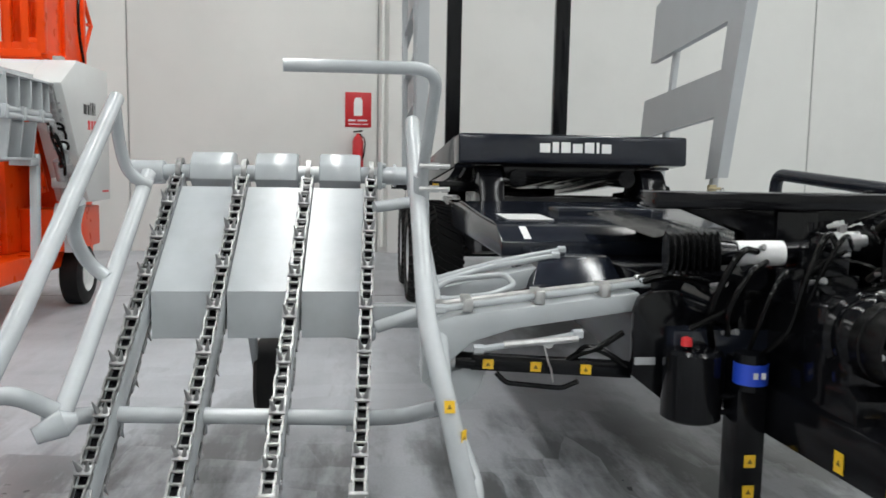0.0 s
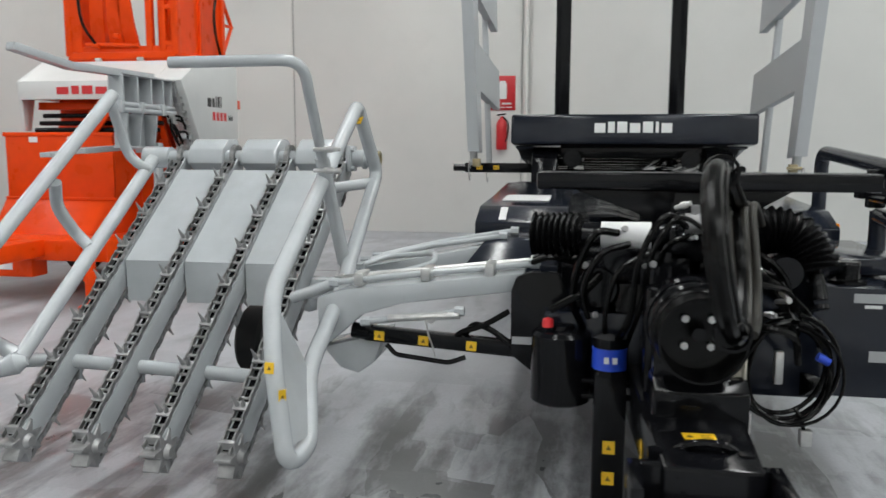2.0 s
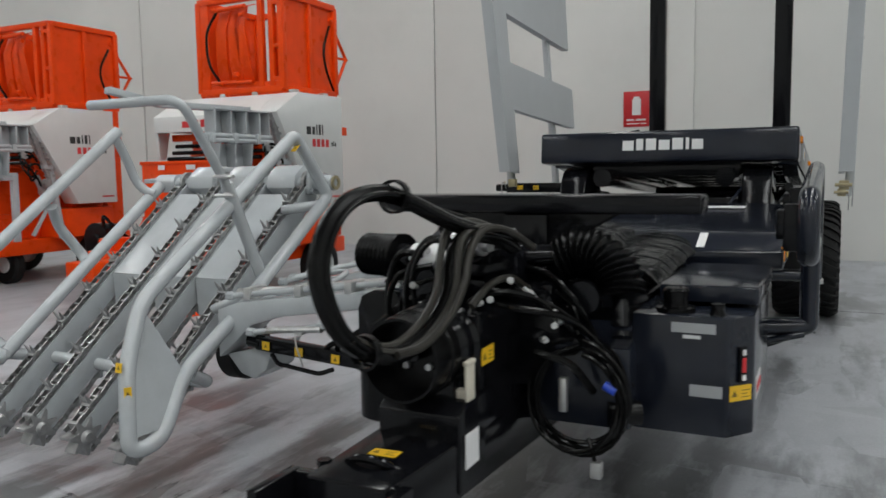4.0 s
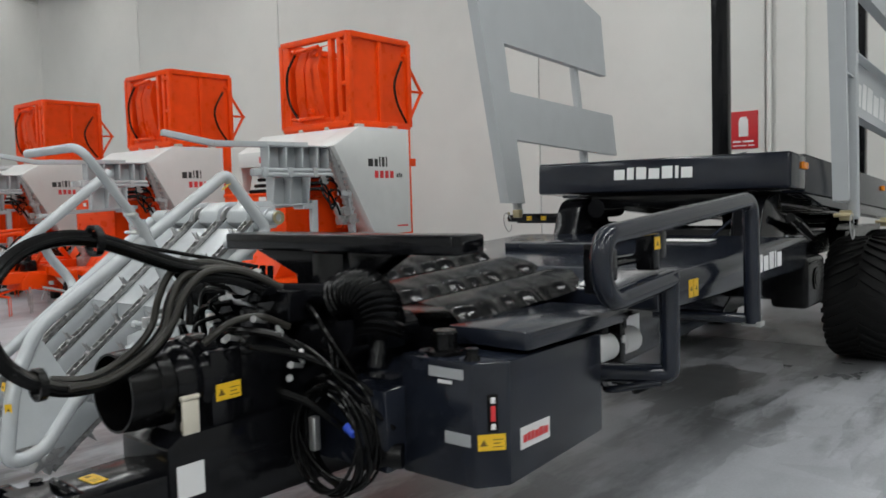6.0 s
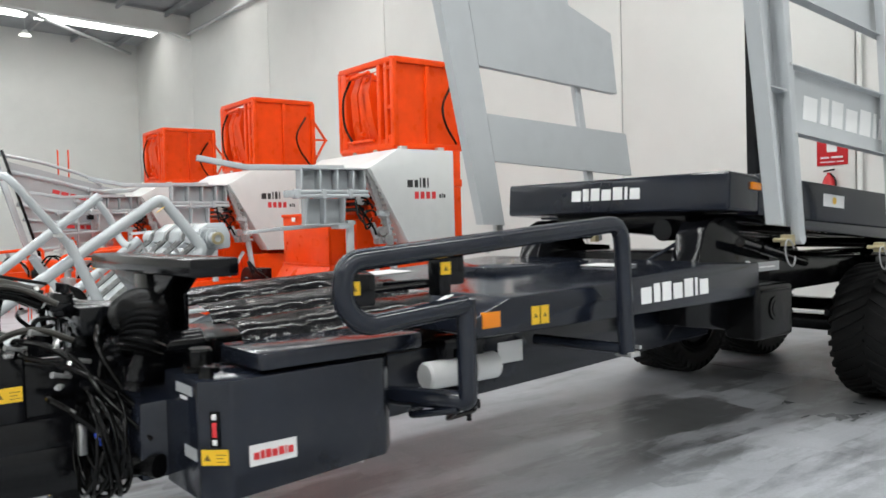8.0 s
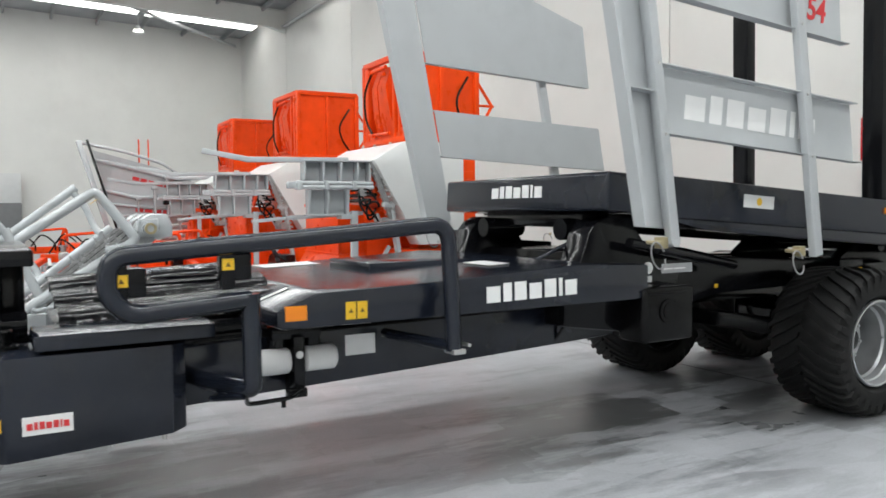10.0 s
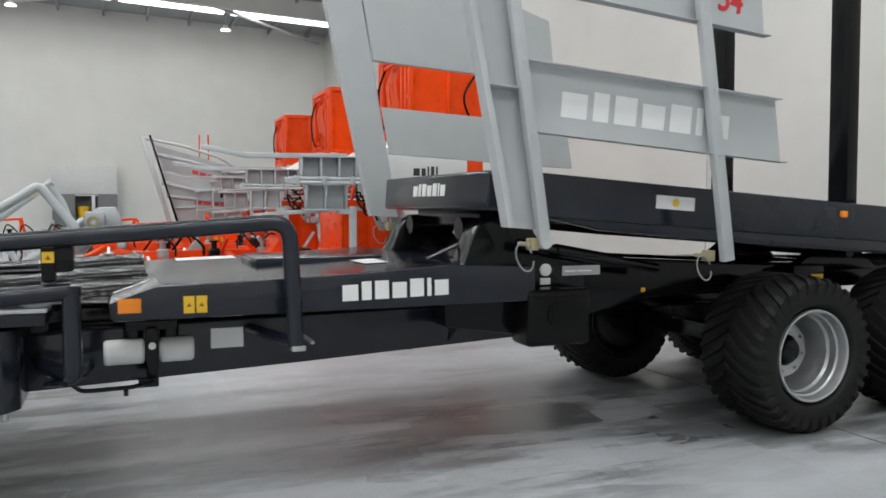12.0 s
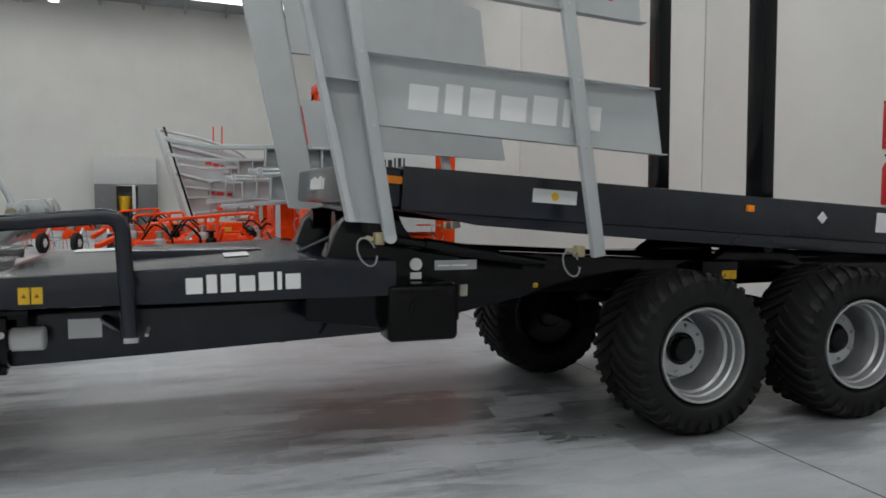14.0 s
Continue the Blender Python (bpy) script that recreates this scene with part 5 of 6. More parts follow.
def chain_bar(x):
    bm = B()
    m = face_pose(Q(x, 0), QR, QD)
    box(bm, (-0.027, 0.05, -0.135), (0.027, QL + 0.02, -0.018), 0.005, m)
    ob = part("chain_bar", bm, GREY, pickup, "light grey chain carrier bar")
    # black strip added as the shade in the gaps between chain links
    bm = B()
    box(bm, (-0.016, 0.02, -0.018), (0.016, QL + 0.01, -0.013), 0.0, m)
    part("chain_gap_shade", bm, BLACK, pickup)
    # links on the upper run and the return run
    bm = B()
    pitch = 0.05
    n = int((QL - 0.01) / pitch)
    for run, z0 in ((0, -0.010), (1, -0.164)):
        for i in range(n):
            y = 0.03 + i * pitch
            if run and 0.95 < y < 1.6:
                continue
            w = 0.021 if i % 2 else 0.0255
            for s in (-1, 1):
                box(bm, (s * w - 0.0035, y - 0.029, z0), (s * w + 0.0035, y + 0.029, z0 + 0.022), 0.0, m)
            if run == 0:
                cyl(bm, m @ Vector((-0.029, y + pitch / 2, z0 + 0.011)), m @ Vector((0.029, y + pitch / 2, z0 + 0.011)), 0.007, seg=8)
    tagged(part("chain", bm, CHAIN, pickup, "oily steel roller chain"), kind="stuff")
    # star casting at the lower end
    bm = B()
    c = Q(x, 0.03, -0.075)
    star = []
    for k in range(14):
        t = math.pi * k / 7 + 0.3
        r = 0.052 if k % 2 else 0.094
        star += [(c.y + r * math.cos(t - 0.07), c.z + r * math.sin(t - 0.07)), (c.y + r * math.cos(t + 0.07), c.z + r * math.sin(t + 0.07))]
    prism(bm, star, "x", c.x - 0.036, c.x + 0.036, 0.004)
    part("end_casting", bm, SPIKE, pickup, "cast steel star wheel")
    bm = B()
    lathe(bm, [(-0.056, 0.0), (-0.056, 0.022), (-0.04, 0.034), (0.04, 0.034), (0.056, 0.022), (0.056, 0.0)], c, "x", 14)
    part("casting_hub", bm, SPIKE, pickup)
    return ob


for x in PX:
    chain_bar(x)
# twin spikes on the chains
bm = B()
for s in (-1, 1):
    cyl(bm, (s * 0.012, 0, 0), (s * 0.024, 0.006, 0.062), 0.0125, 0.0025, seg=8)
box(bm, (-0.03, -0.02, -0.004), (0.03, 0.02, 0.008), 0.002)
finish(bm)
spike_data = bpy.data.meshes.new("spike")
bm.to_mesh(spike_data)
bm.free()
spike_data.materials.append(SPIKE)
for k, x in enumerate(PX):
    for along in np.arange(0.16 + 0.05 * (k % 2), QL - 0.03, 0.235):
        ob = new("spike", spike_data)
        ob.parent = pickup
        ob.matrix_basis = face_pose(Q(x, along, 0.012), QR, QD)
    for along in np.arange(0.2 + 0.05 * (k % 2), 0.95, 0.24):
        ob = new("spike", spike_data)
        ob.parent = pickup
        ob.matrix_basis = face_pose(Q(x, along, -0.16), QR, -QD)
# sheets between the bars
for a, c in zip(PX, PX[1:]):
    bm = B()
    lo, hi = a + 0.034, c - 0.034
    y0 = 1.02
    slab(bm, [Q(lo, y0, -0.02), Q(hi, y0, -0.02), Q(hi, QL - 0.09, -0.02), Q(lo, QL - 0.09, -0.02)], 0.005)
    slab(bm, [Q(lo, y0, -0.02), Q(hi, y0, -0.02), Q(hi, y0, -0.02) + Vector((0, 0.01, -0.205)), Q(lo, y0, -0.02) + Vector((0, 0.01, -0.205))], 0.005)
    pieces("slide_sheet", bm, GREY, pickup, "smooth light grey slide sheet")
    # housing at the top of each lane
    bm = B()
    y = QL
    prism(bm, [(3.40, 1.34), (3.42, 1.42), (3.50, 1.475), (3.62, 1.475), (3.66, 1.40), (3.66, 1.30), (3.5, 1.28)], "x", lo + 0.02, hi - 0.02, 0.012)
    part("drive_housing", bm, GREY, pickup)
bm = B()
cyl(bm, (0.02, 3.48, 1.37), (1.30, 3.48, 1.37), 0.042, seg=18)
cyl(bm, (0.0, 3.48, 1.37), (0.16, 3.48, 1.37), 0.06, seg=18)
pieces("drive_shaft", bm, GREY, pickup)
bm = B()
for x in PX:
    c = Vector((x, 3.48, 1.37))
    lathe(bm, [(-0.012, 0.05), (-0.012, 0.075), (0.012, 0.075), (0.012, 0.05)], c, "x", 14)
pieces("sprocket", bm, CHAIN, pickup)
bm = B()
cyl(bm, (1.24, 3.47, 1.37), (1.385, 3.46, 1.37), 0.046, seg=18)
box(bm, (1.22, 3.40, 1.30), (1.245, 3.54, 1.44), 0.008)
cyl(bm, (1.30, 3.465, 1.37), (1.315, 3.465, 1.37), 0.058, seg=18)
for dz in (0.05, -0.05):
    cyl(bm, (1.245, 3.42, 1.37 + dz), (1.262, 3.42, 1.37 + dz), 0.012, seg=6)
pieces("drive_motor", bm, GREY, pickup, "grey hydraulic drive motor")
bm = B()
lathe(bm, [(0.0, 0.042), (0.012, 0.042), (0.012, 0.024), (0.0, 0.024)], (1.385, 3.46, 1.37), "x", 18)
part("motor_cap", bm, BRASS, pickup, "yellowish zinc ring on the motor end")
bm = B()
for z in (1.42, 1.33):
    cyl(bm, (1.40, 2.50, z), (1.44, 2.50, z), 0.014, seg=6)
    cyl(bm, (1.36, 2.48, z), (1.48, 2.48, z), 0.009, seg=8)
pieces("clamp_bolt", bm, ZINC, pickup)

# right side guard: one closed bent tube with a plate in its lower end
bm = B()
GU = [(1.372, 3.105, 1.637), (1.355, 2.0, 0.89), (1.415, 1.855, 0.64), (1.487, 1.78, 0.312), (1.522, 1.92, 0.335), (1.44, 2.15, 0.56), (1.45, 2.50, 0.76), (1.402, 3.365, 1.295)]
sweep(bm, rounded(GU, [0.045, 0.1, 0.1, 0.1, 0.1, 0.1, 0.1, 0.06], 6, True), 0.034, 14, closed=True)
guard = part("side_guard", bm, GREY, TRAILER, "light grey bent tube side guard")
bm = B()
slab(bm, [(1.36, 2.01, 0.86), (1.42, 1.865, 0.64), (1.484, 1.81, 0.37), (1.517, 1.91, 0.38), (1.44, 2.14, 0.57)], 0.006)
part("guard_plate", bm, GREY, guard)
sticker(face_pose((1.398, 1.814, 0.635), (1, 0, 0), (0.2, 0.2, 1)), 0.035, 0.04, STICKY, guard, "warning_sticker", "yellow warning triangle")
sticker(face_pose((1.452, 1.803, 0.53), (0.6, 0.8, 0), (0.2, 0.2, 1)), 0.03, 0.05, STICKY, guard, "warning_sticker")
sticker(face_pose((1.37, 3.07, 1.545), (1, 0, 0), (0, 0.8, 0.6)), 0.03, 0.06, STICKY, guard, "warning_sticker")
bm = B()
cyl(bm, (1.20, 3.2, 1.22), (1.42, 3.28, 1.25), 0.028, seg=12)
cyl(bm, (1.2, 2.62, 0.75), (1.45, 2.6, 0.84), 0.026, seg=12)
pieces("guard_stay", bm, GREY, guard)
# left side guard, the mirror of it, with two curved stays
bm = B()
LG = [(0.045, 3.10, 1.70), (0.02, 2.03, 0.88), (-0.05, 1.85, 0.63), (-0.14, 1.80, 0.32), (-0.20, 1.90, 0.33), (-0.22, 2.05, 0.60), (-0.10, 2.25, 0.60), (0.06, 2.26, 0.52)]
sweep(bm, rounded(LG, 0.08, 5), 0.034, 14)
lguard = part("side_guard", bm, GREY, TRAILER, "light grey bent tube side guard")
bm = B()
slab(bm, [(0.0, 2.02, 0.85), (-0.06, 1.86, 0.62), (-0.14, 1.82, 0.35), (-0.195, 1.91, 0.35), (-0.21, 2.06, 0.60)], 0.006)
part("guard_plate", bm, GREY, lguard)
bm = B()
sweep(bm, curve([(0.045, 3.07, 1.675), (0.03, 3.17, 1.53), (0.045, 3.22, 1.40), (0.09, 3.25, 1.335), (0.14, 3.28, 1.31)], 8), 0.028, 14)
sweep(bm, curve([(0.03, 2.62, 1.26), (-0.02, 2.70, 1.14), (-0.01, 2.78, 1.03), (0.03, 2.80, 0.97), (0.09, 2.78, 0.93)], 8), 0.03, 14)
pieces("curved_stay", bm, GREY, lguard)
# swan-neck tube that holds the bale
bm = B()
sweep(bm, rounded([(0.86, 2.22, 1.76), (1.405, 2.24, 1.765), (1.375, 2.56, 1.36), (1.41, 2.76, 0.86)], 0.09, 8), 0.023, 14)
neck = part("swan_neck_tube", bm, GREY, TRAILER, "light grey swan-neck bale stop tube")
bm = B()
cyl(bm, (1.372, 2.55, 1.385), (1.405, 2.75, 0.90), 0.031, seg=16)
part("sleeve", bm, GREY, neck)
# support wheel under the pickup
wh = part("support_wheel", B(), RIM, TRAILER)
bm = B()
prof = [(-0.06, 0.10), (-0.075, 0.12), (-0.075, 0.175), (-0.055, 0.195), (0.055, 0.195), (0.075, 0.175), (0.075, 0.12), (0.06, 0.10)]
lathe(bm, prof, (0.69, 3.42, 0.34), "x", 40)
part("tyre", bm, RUBBER, wh, "small black support tyre")
bm = B()
lathe(bm, [(-0.06, 0.10), (-0.05, 0.09), (0.0, 0.08), (0.0, 0.03), (-0.07, 0.03), (-0.07, 0.0)], (0.69, 3.42, 0.34), "x", 28)
lathe(bm, [(0.06, 0.10), (0.05, 0.09), (0.01, 0.08), (0.01, 0.03), (0.07, 0.03), (0.07, 0.0)], (0.69, 3.42, 0.34), "x", 28)
part("rim", bm, RIM, wh)
bm = B()
bar(bm, (0.62, 3.42, 0.34), (0.62, 3.1, 0.72), 0.03, 0.08)
bar(bm, (0.62, 3.1, 0.72), (1.2, 2.9, 0.66), 0.06, 0.06)
cyl(bm, (0.60, 3.42, 0.34), (0.72, 3.42, 0.34), 0.025, seg=12)
pieces("wheel_fork", bm, GREY, TRAILER)
# cross structure behind the lanes
bm = B()
bar(bm, (0.2, 2.95, 0.74), (1.42, 2.95, 0.74), 0.1, 0.1)
bar(bm, (0.2, 3.36, 1.16), (1.2, 3.36, 1.16), 0.08, 0.1)
pieces("back_beam", bm, GREY, pickup)

# lift arm from the pickup to the trailer
bm = B()
prism(bm, [(1.38, 0.555), (1.38, 0.79), (1.50, 0.83), (2.26, 0.925), (2.26, 0.85), (1.75, 0.778), (1.58, 0.725), (1.46, 0.62)], "y", 2.44, 2.60, 0.008)
prism(bm, [(1.38, 0.56), (1.66, 0.63), (1.61, 0.50), (1.54, 0.45), (1.46, 0.47)], "y", 2.50, 2.72, 0.006)
arm = part("lift_arm", bm, GREY, TRAILER, "light grey box-section lift arm")
bm = B()
bar(bm, (1.42, 3.05, 0.80), (2.25, 3.25, 0.94), 0.12, 0.09)
bar(bm, (1.50, 2.6, 0.79), (1.46, 3.05, 0.79), 0.1, 0.08)
pieces("rear_link", bm, GREY, arm)
for k, pts in enumerate((
    [(1.45, 2.46, 0.855), (1.8, 2.47, 0.90), (2.3, 2.5, 0.955)],
    [(1.45, 2.54, 0.86), (1.8, 2.54, 0.905), (2.3, 2.56, 0.96)],
    [(1.48, 2.70, 0.85), (1.70, 2.72, 0.87), (1.82, 2.80, 0.90), (1.80, 2.95, 0.93), (1.55, 2.98, 0.90), (1.45, 2.86, 0.87)],
    [(1.45, 2.95, 0.88), (1.75, 3.1, 0.945), (2.1, 3.2, 0.99)],
    [(1.48, 3.06, 0.89), (1.8, 3.18, 0.96), (2.15, 3.28, 1.01)],
    [(1.60, 2.42, 0.70), (1.9, 2.42, 0.74), (2.0, 2.42, 0.76)],
)):
    bm = B()
    pipe(bm, pts, 0.014, 0.05, 10)
    for p in (pts[0], pts[-1]):
        cyl(bm, Vector(p) - Vector((0.02, 0, 0)), Vector(p) + Vector((0.02, 0, 0)), 0.021, seg=6)
    pieces("hydraulic_pipe", bm, GREY if k != 1 else ZINC, arm)
bm = B()
for x in (1.56, 1.85, 2.12):
    box(bm, (x - 0.02, 2.44, 0.84 + 0.1 * (x - 1.5)), (x + 0.02, 2.57, 0.895 + 0.1 * (x - 1.5)), 0.005)
cyl(bm, (1.88, 2.40, 0.725), (1.88, 2.44, 0.725), 0.02, seg=8)
cyl(bm, (1.70, 2.41, 0.72), (2.0, 2.41, 0.745), 0.016, seg=8)
hose(bm, [(1.86, 2.40, 0.72), (1.875, 2.39, 0.66), (1.89, 2.39, 0.62), (1.90, 2.40, 0.57)], 0.004, 6)
pieces("pipe_clamp", bm, ZINC, arm)
# lift cylinder
bm = B()
bar(bm, (1.58, 2.50, 0.635), (2.24, 2.47, 0.60), 0.06, 0.062)
cyl(bm, (1.52, 2.51, 0.64), (1.60, 2.50, 0.634), 0.035, seg=14)
pipe(bm, [(1.68, 2.46, 0.595), (1.72, 2.45, 0.555), (1.95, 2.45, 0.53), (2.02, 2.46, 0.555)], 0.011, 0.02, 8)
part("lift_cylinder", bm, BLACK, arm, "black lift cylinder")
for x, y, z in ((1.646, 2.4615, 0.632), (1.84, 2.4525, 0.621), (2.045, 2.443, 0.610)):
    sticker(face_pose((x - 0.022, y, z - 0.02), (1, -0.045, -0.053), (0, 0, 1)), 0.044, 0.04, STICKY, arm, "warning_sticker", "yellow warning sticker")
for pts in ([(1.95, 2.5, 0.60), (2.0, 2.46, 0.66), (2.1, 2.45, 0.70), (2.2, 2.45, 0.76)], [(2.0, 2.52, 0.62), (2.05, 2.48, 0.69), (2.12, 2.46, 0.68), (2.22, 2.44, 0.62)], [(2.28, 2.5, 0.955), (2.36, 2.44, 0.99), (2.46, 2.4, 0.98), (2.56, 2.34, 0.94)], [(2.28, 2.56, 0.96), (2.38, 2.5, 1.0), (2.5, 2.44, 0.96)]):
    bm = B()
    hose(bm, pts, 0.013, 8)
    part("arm_hose", bm, HOSE, arm)
# ---- three small-bale packing machines along the back wall ----
BALER = thing("bale_packer", "orange-red bale packing machine with pale grey side housings", "farm machine", "bale packing machines", at=(-2.4, 7.3, 0))


def frame_bars(bm, lo, hi, w, skip=()):
    """The twelve edges of a box as square bars."""
    (x0, y0, z0), (x1, y1, z1) = lo, hi
    for x in (x0, x1):
        for y in (y0, y1):
            box(bm, (x - w / 2, y - w / 2, z0), (x + w / 2, y + w / 2, z1), 0.006)
    for z in (z0, z1):
        for y in (y0, y1):
            box(bm, (x0, y - w / 2, z - w / 2), (x1, y + w / 2, z + w / 2), 0.006)
        for x in (x0, x1):
            box(bm, (x - w / 2, y0, z - w / 2), (x + w / 2, y1, z + w / 2), 0.006)


bx0, bx1, by0, by1, bz0, bz1 = -3.15, -1.89, 7.24, 8.32, 2.44, 3.54
bm = B()
frame_bars(bm, (bx0, by0, bz0), (bx1, by1, bz1), 0.075)
cage = part("bale_cage", B(), RED, BALER, "orange-red welded bale cage")
pieces("cage_bar", bm, RED, cage)
bm = B()
box(bm, (bx1 - 0.012, by0 + 0.04, bz0 + 0.04), (bx1 - 0.004, by1 - 0.04, bz1 - 0.04))
box(bm, (bx1 - 0.01, by0 + 0.50, bz0 + 0.03), (bx1 + 0.03, by0 + 0.56, bz1 - 0.03), 0.004)
pieces("side_panel", bm, RED, cage)
bm = B()
box(bm, (bx0 + 0.004, by0 + 0.04, bz0 + 0.04), (bx0 + 0.012, by1 - 0.04, bz1 - 0.04))
box(bm, (bx0 - 0.03, by0 + 0.50, bz0 + 0.03), (bx0 + 0.01, by0 + 0.56, bz1 - 0.03), 0.004)
pieces("side_panel", bm, RED, cage)
bm = B()
box(bm, (bx0 + 0.45, by1 - 0.012, bz0 + 0.04), (bx1 - 0.04, by1 - 0.004, bz1 - 0.04))
for x in (bx0 + 0.35, bx0 + 0.75):
    box(bm, (x - 0.03, by1 - 0.03, bz0), (x + 0.03, by1 + 0.03, bz1), 0.004)
pieces("back_panel", bm, RED, cage)
bm = B()
for x in (bx1 - 0.14, bx1 - 0.30):
    box(bm, (x - 0.035, by0 - 0.035, bz0), (x + 0.035, by0 + 0.035, bz1), 0.006)
for z in (bz0 + 0.12, bz0 + 0.5, bz1 - 0.1):
    box(bm, (bx1 - 0.14, by0 - 0.03, z - 0.025), (bx1, by0 + 0.03, z + 0.025), 0.004)
box(bm, (bx0, by0 - 0.02, bz0 - 0.06), (bx1, by0 + 0.05, bz0 + 0.1), 0.006)
box(bm, (bx0 + 0.03, by0 - 0.03, bz0 + 0.04), (bx0 + 0.16, by0 + 0.02, bz1 - 0.03), 0.006)
pieces("front_bar", bm, RED, cage)
# bent hay presser plates inside the cage front
for x0, lean in ((bx0 + 0.20, 0.10), (bx0 + 0.42, 0.06), (bx0 + 0.62, -0.08)):
    bm = B()
    pts = [(by0 + 0.1, bz0 + 0.08), (by0 + 0.02, bz0 + 0.35), (by0 - 0.03, bz0 + 0.75), (by0 + 0.06, bz1 - 0.08), (by0 + 0.25, bz1 - 0.02)]
    prev = None
    for y, z in pts:
        k = (z - bz0) * lean
        q = [bm.verts.new((x0 + k, y, z)), bm.verts.new((x0 + 0.16 + k, y, z)), bm.verts.new((x0 + 0.16 + k, y + 0.03, z)), bm.verts.new((x0 + k, y + 0.03, z))]
        if prev:
            for i in range(4):
                bm.faces.new((prev[i], prev[(i + 1) % 4], q[(i + 1) % 4], q[i]))
        else:
            bm.faces.new(q)
        prev = q
    bm.faces.new(prev[::-1])
    part("presser_plate", bm, RED, cage)
bm = B()
cyl(bm, (bx0 + 0.3, by0 - 0.04, bz1 - 0.12), (bx0 + 0.75, by0 - 0.04, bz1 - 0.1), 0.028, seg=12)
cyl(bm, (bx0 + 0.22, by0 - 0.05, bz0 + 0.12), (bx0 + 0.85, by0 - 0.05, bz0 + 0.1), 0.022, seg=12)
for x, z in ((bx0 + 0.3, bz1 - 0.12), (bx0 + 0.72, bz1 - 0.2), (bx0 + 0.6, bz0 + 0.2), (bx0 + 0.36, bz0 + 0.1)):
    cyl(bm, (x - 0.03, by0 - 0.06, z), (x + 0.03, by0 - 0.06, z), 0.03, seg=10)
pieces("presser_shaft", bm, RED, cage)
for pts in ([(bx0 + 0.32, by0 - 0.05, bz1 - 0.14), (bx0 + 0.2, by0 - 0.1, bz1 - 0.4), (bx0 + 0.22, by0 - 0.1, bz0 + 0.35), (bx0 + 0.36, by0 - 0.06, bz0 + 0.1)], [(bx1 + 0.04, by1 - 0.15, bz1 - 0.25), (bx1 + 0.09, by1 - 0.35, bz1 - 0.55), (bx1 + 0.08, by1 - 0.3, bz1 - 0.8), (bx1 + 0.05, by1 - 0.1, bz0 + 0.05)]):
    bm = B()
    hose(bm, pts, 0.016, 8)
    part("hydraulic_hose", bm, HOSE, cage)
bm = B()
for a, c, r in (((bx1, by1 - 0.05, bz1 - 0.2), (bx1 + 0.02, by1 + 0.25, bz1 - 0.62), 0.022), ((bx1 + 0.02, by1 + 0.25, bz1 - 0.62), (bx1, by1 + 0.02, bz1 - 1.0), 0.022), ((bx1, by1, bz1 - 0.62), (bx1 + 0.02, by1 + 0.28, bz1 - 0.62), 0.018), ((bx1, by1 - 0.1, bz1 - 0.15), (bx1, by1 + 0.04, bz1 - 0.22), 0.03)):
    cyl(bm, a, c, r, seg=10)
pieces("latch_rod", bm, RED, cage)

# pale grey housing: side cheeks, sloping top, fascia
bm = B()
cheek = [(6.58, 2.12), (6.64, 2.03), (7.22, 1.06), (7.88, 1.06), (7.88, 2.36), (7.0, 2.36)]
prism(bm, cheek, "x", -1.80, -1.50, 0.012)
right_cheek = part("side_housing", bm, WHITEP, BALER, "pale grey sheet steel side housing")
# print on the housing: a black line over a red line
bars(face_pose((-1.499, 7.13, 1.885), (0, 1, 0), (0, 0, 1)), (0.085, 0.055, 0.022, 0.045, 0.022), 0.12, 0.026, INK, right_cheek, "logo_bar", "black and red logo bars")
bars(face_pose((-1.499, 7.24, 1.745), (0, 1, 0), (0, 0, 1)), (0.062, 0.062, 0.062, 0.062), 0.115, 0.028, REDINK, right_cheek, "logo_bar")
bars(face_pose((-1.499, 7.63, 1.755), (0, 1, 0), (0, 0, 1)), (0.03, 0.015, 0.03), 0.06, 0.012, INK, right_cheek, "logo_bar")
bars(face_pose((-1.499, 7.62, 1.14), (0, 1, 0), (0, 0, 1)), (0.2,), 0.025, 0.02, REDINK, right_cheek, "logo_bar")
bm = B()
prism(bm, [(6.58, 2.12), (6.62, 1.62), (6.72, 1.62), (6.80, 1.95), (7.88, 1.95), (7.88, 2.36), (7.0, 2.36)], "x", -3.34, -3.29, 0.012)
part("side_housing", bm, WHITEP, BALER)
bm = B()
slab(bm, [(-3.29, 6.58, 2.11), (-1.80, 6.58, 2.11), (-1.80, 7.0, 2.35), (-3.29, 7.0, 2.35)], 0.012)
slab(bm, [(-3.29, 7.0, 2.35), (-1.80, 7.0, 2.35), (-1.80, 7.95, 2.35), (-3.29, 7.95, 2.35)], 0.012)
box(bm, (-3.29, 6.56, 1.935), (-1.80, 6.58, 2.12), 0.004)
fascia = pieces("top_cover", bm, WHITEP, BALER)
logo(face_pose((-2.86, 6.558, 1.985), (1, 0, 0), (0, 0, 1)), 0.95, 0.085, REDINK, fascia, label="red blocky logo shape")
bm = B()
for x in (-2.8, -2.3, -1.75):
    box(bm, (x - 0.04, 7.2, 2.36), (x + 0.04, 7.3, 2.42), 0.004)
    box(bm, (x - 0.04, 7.8, 2.36), (x + 0.04, 7.9, 2.42), 0.004)
pieces("cage_foot", bm, ZINC, BALER)
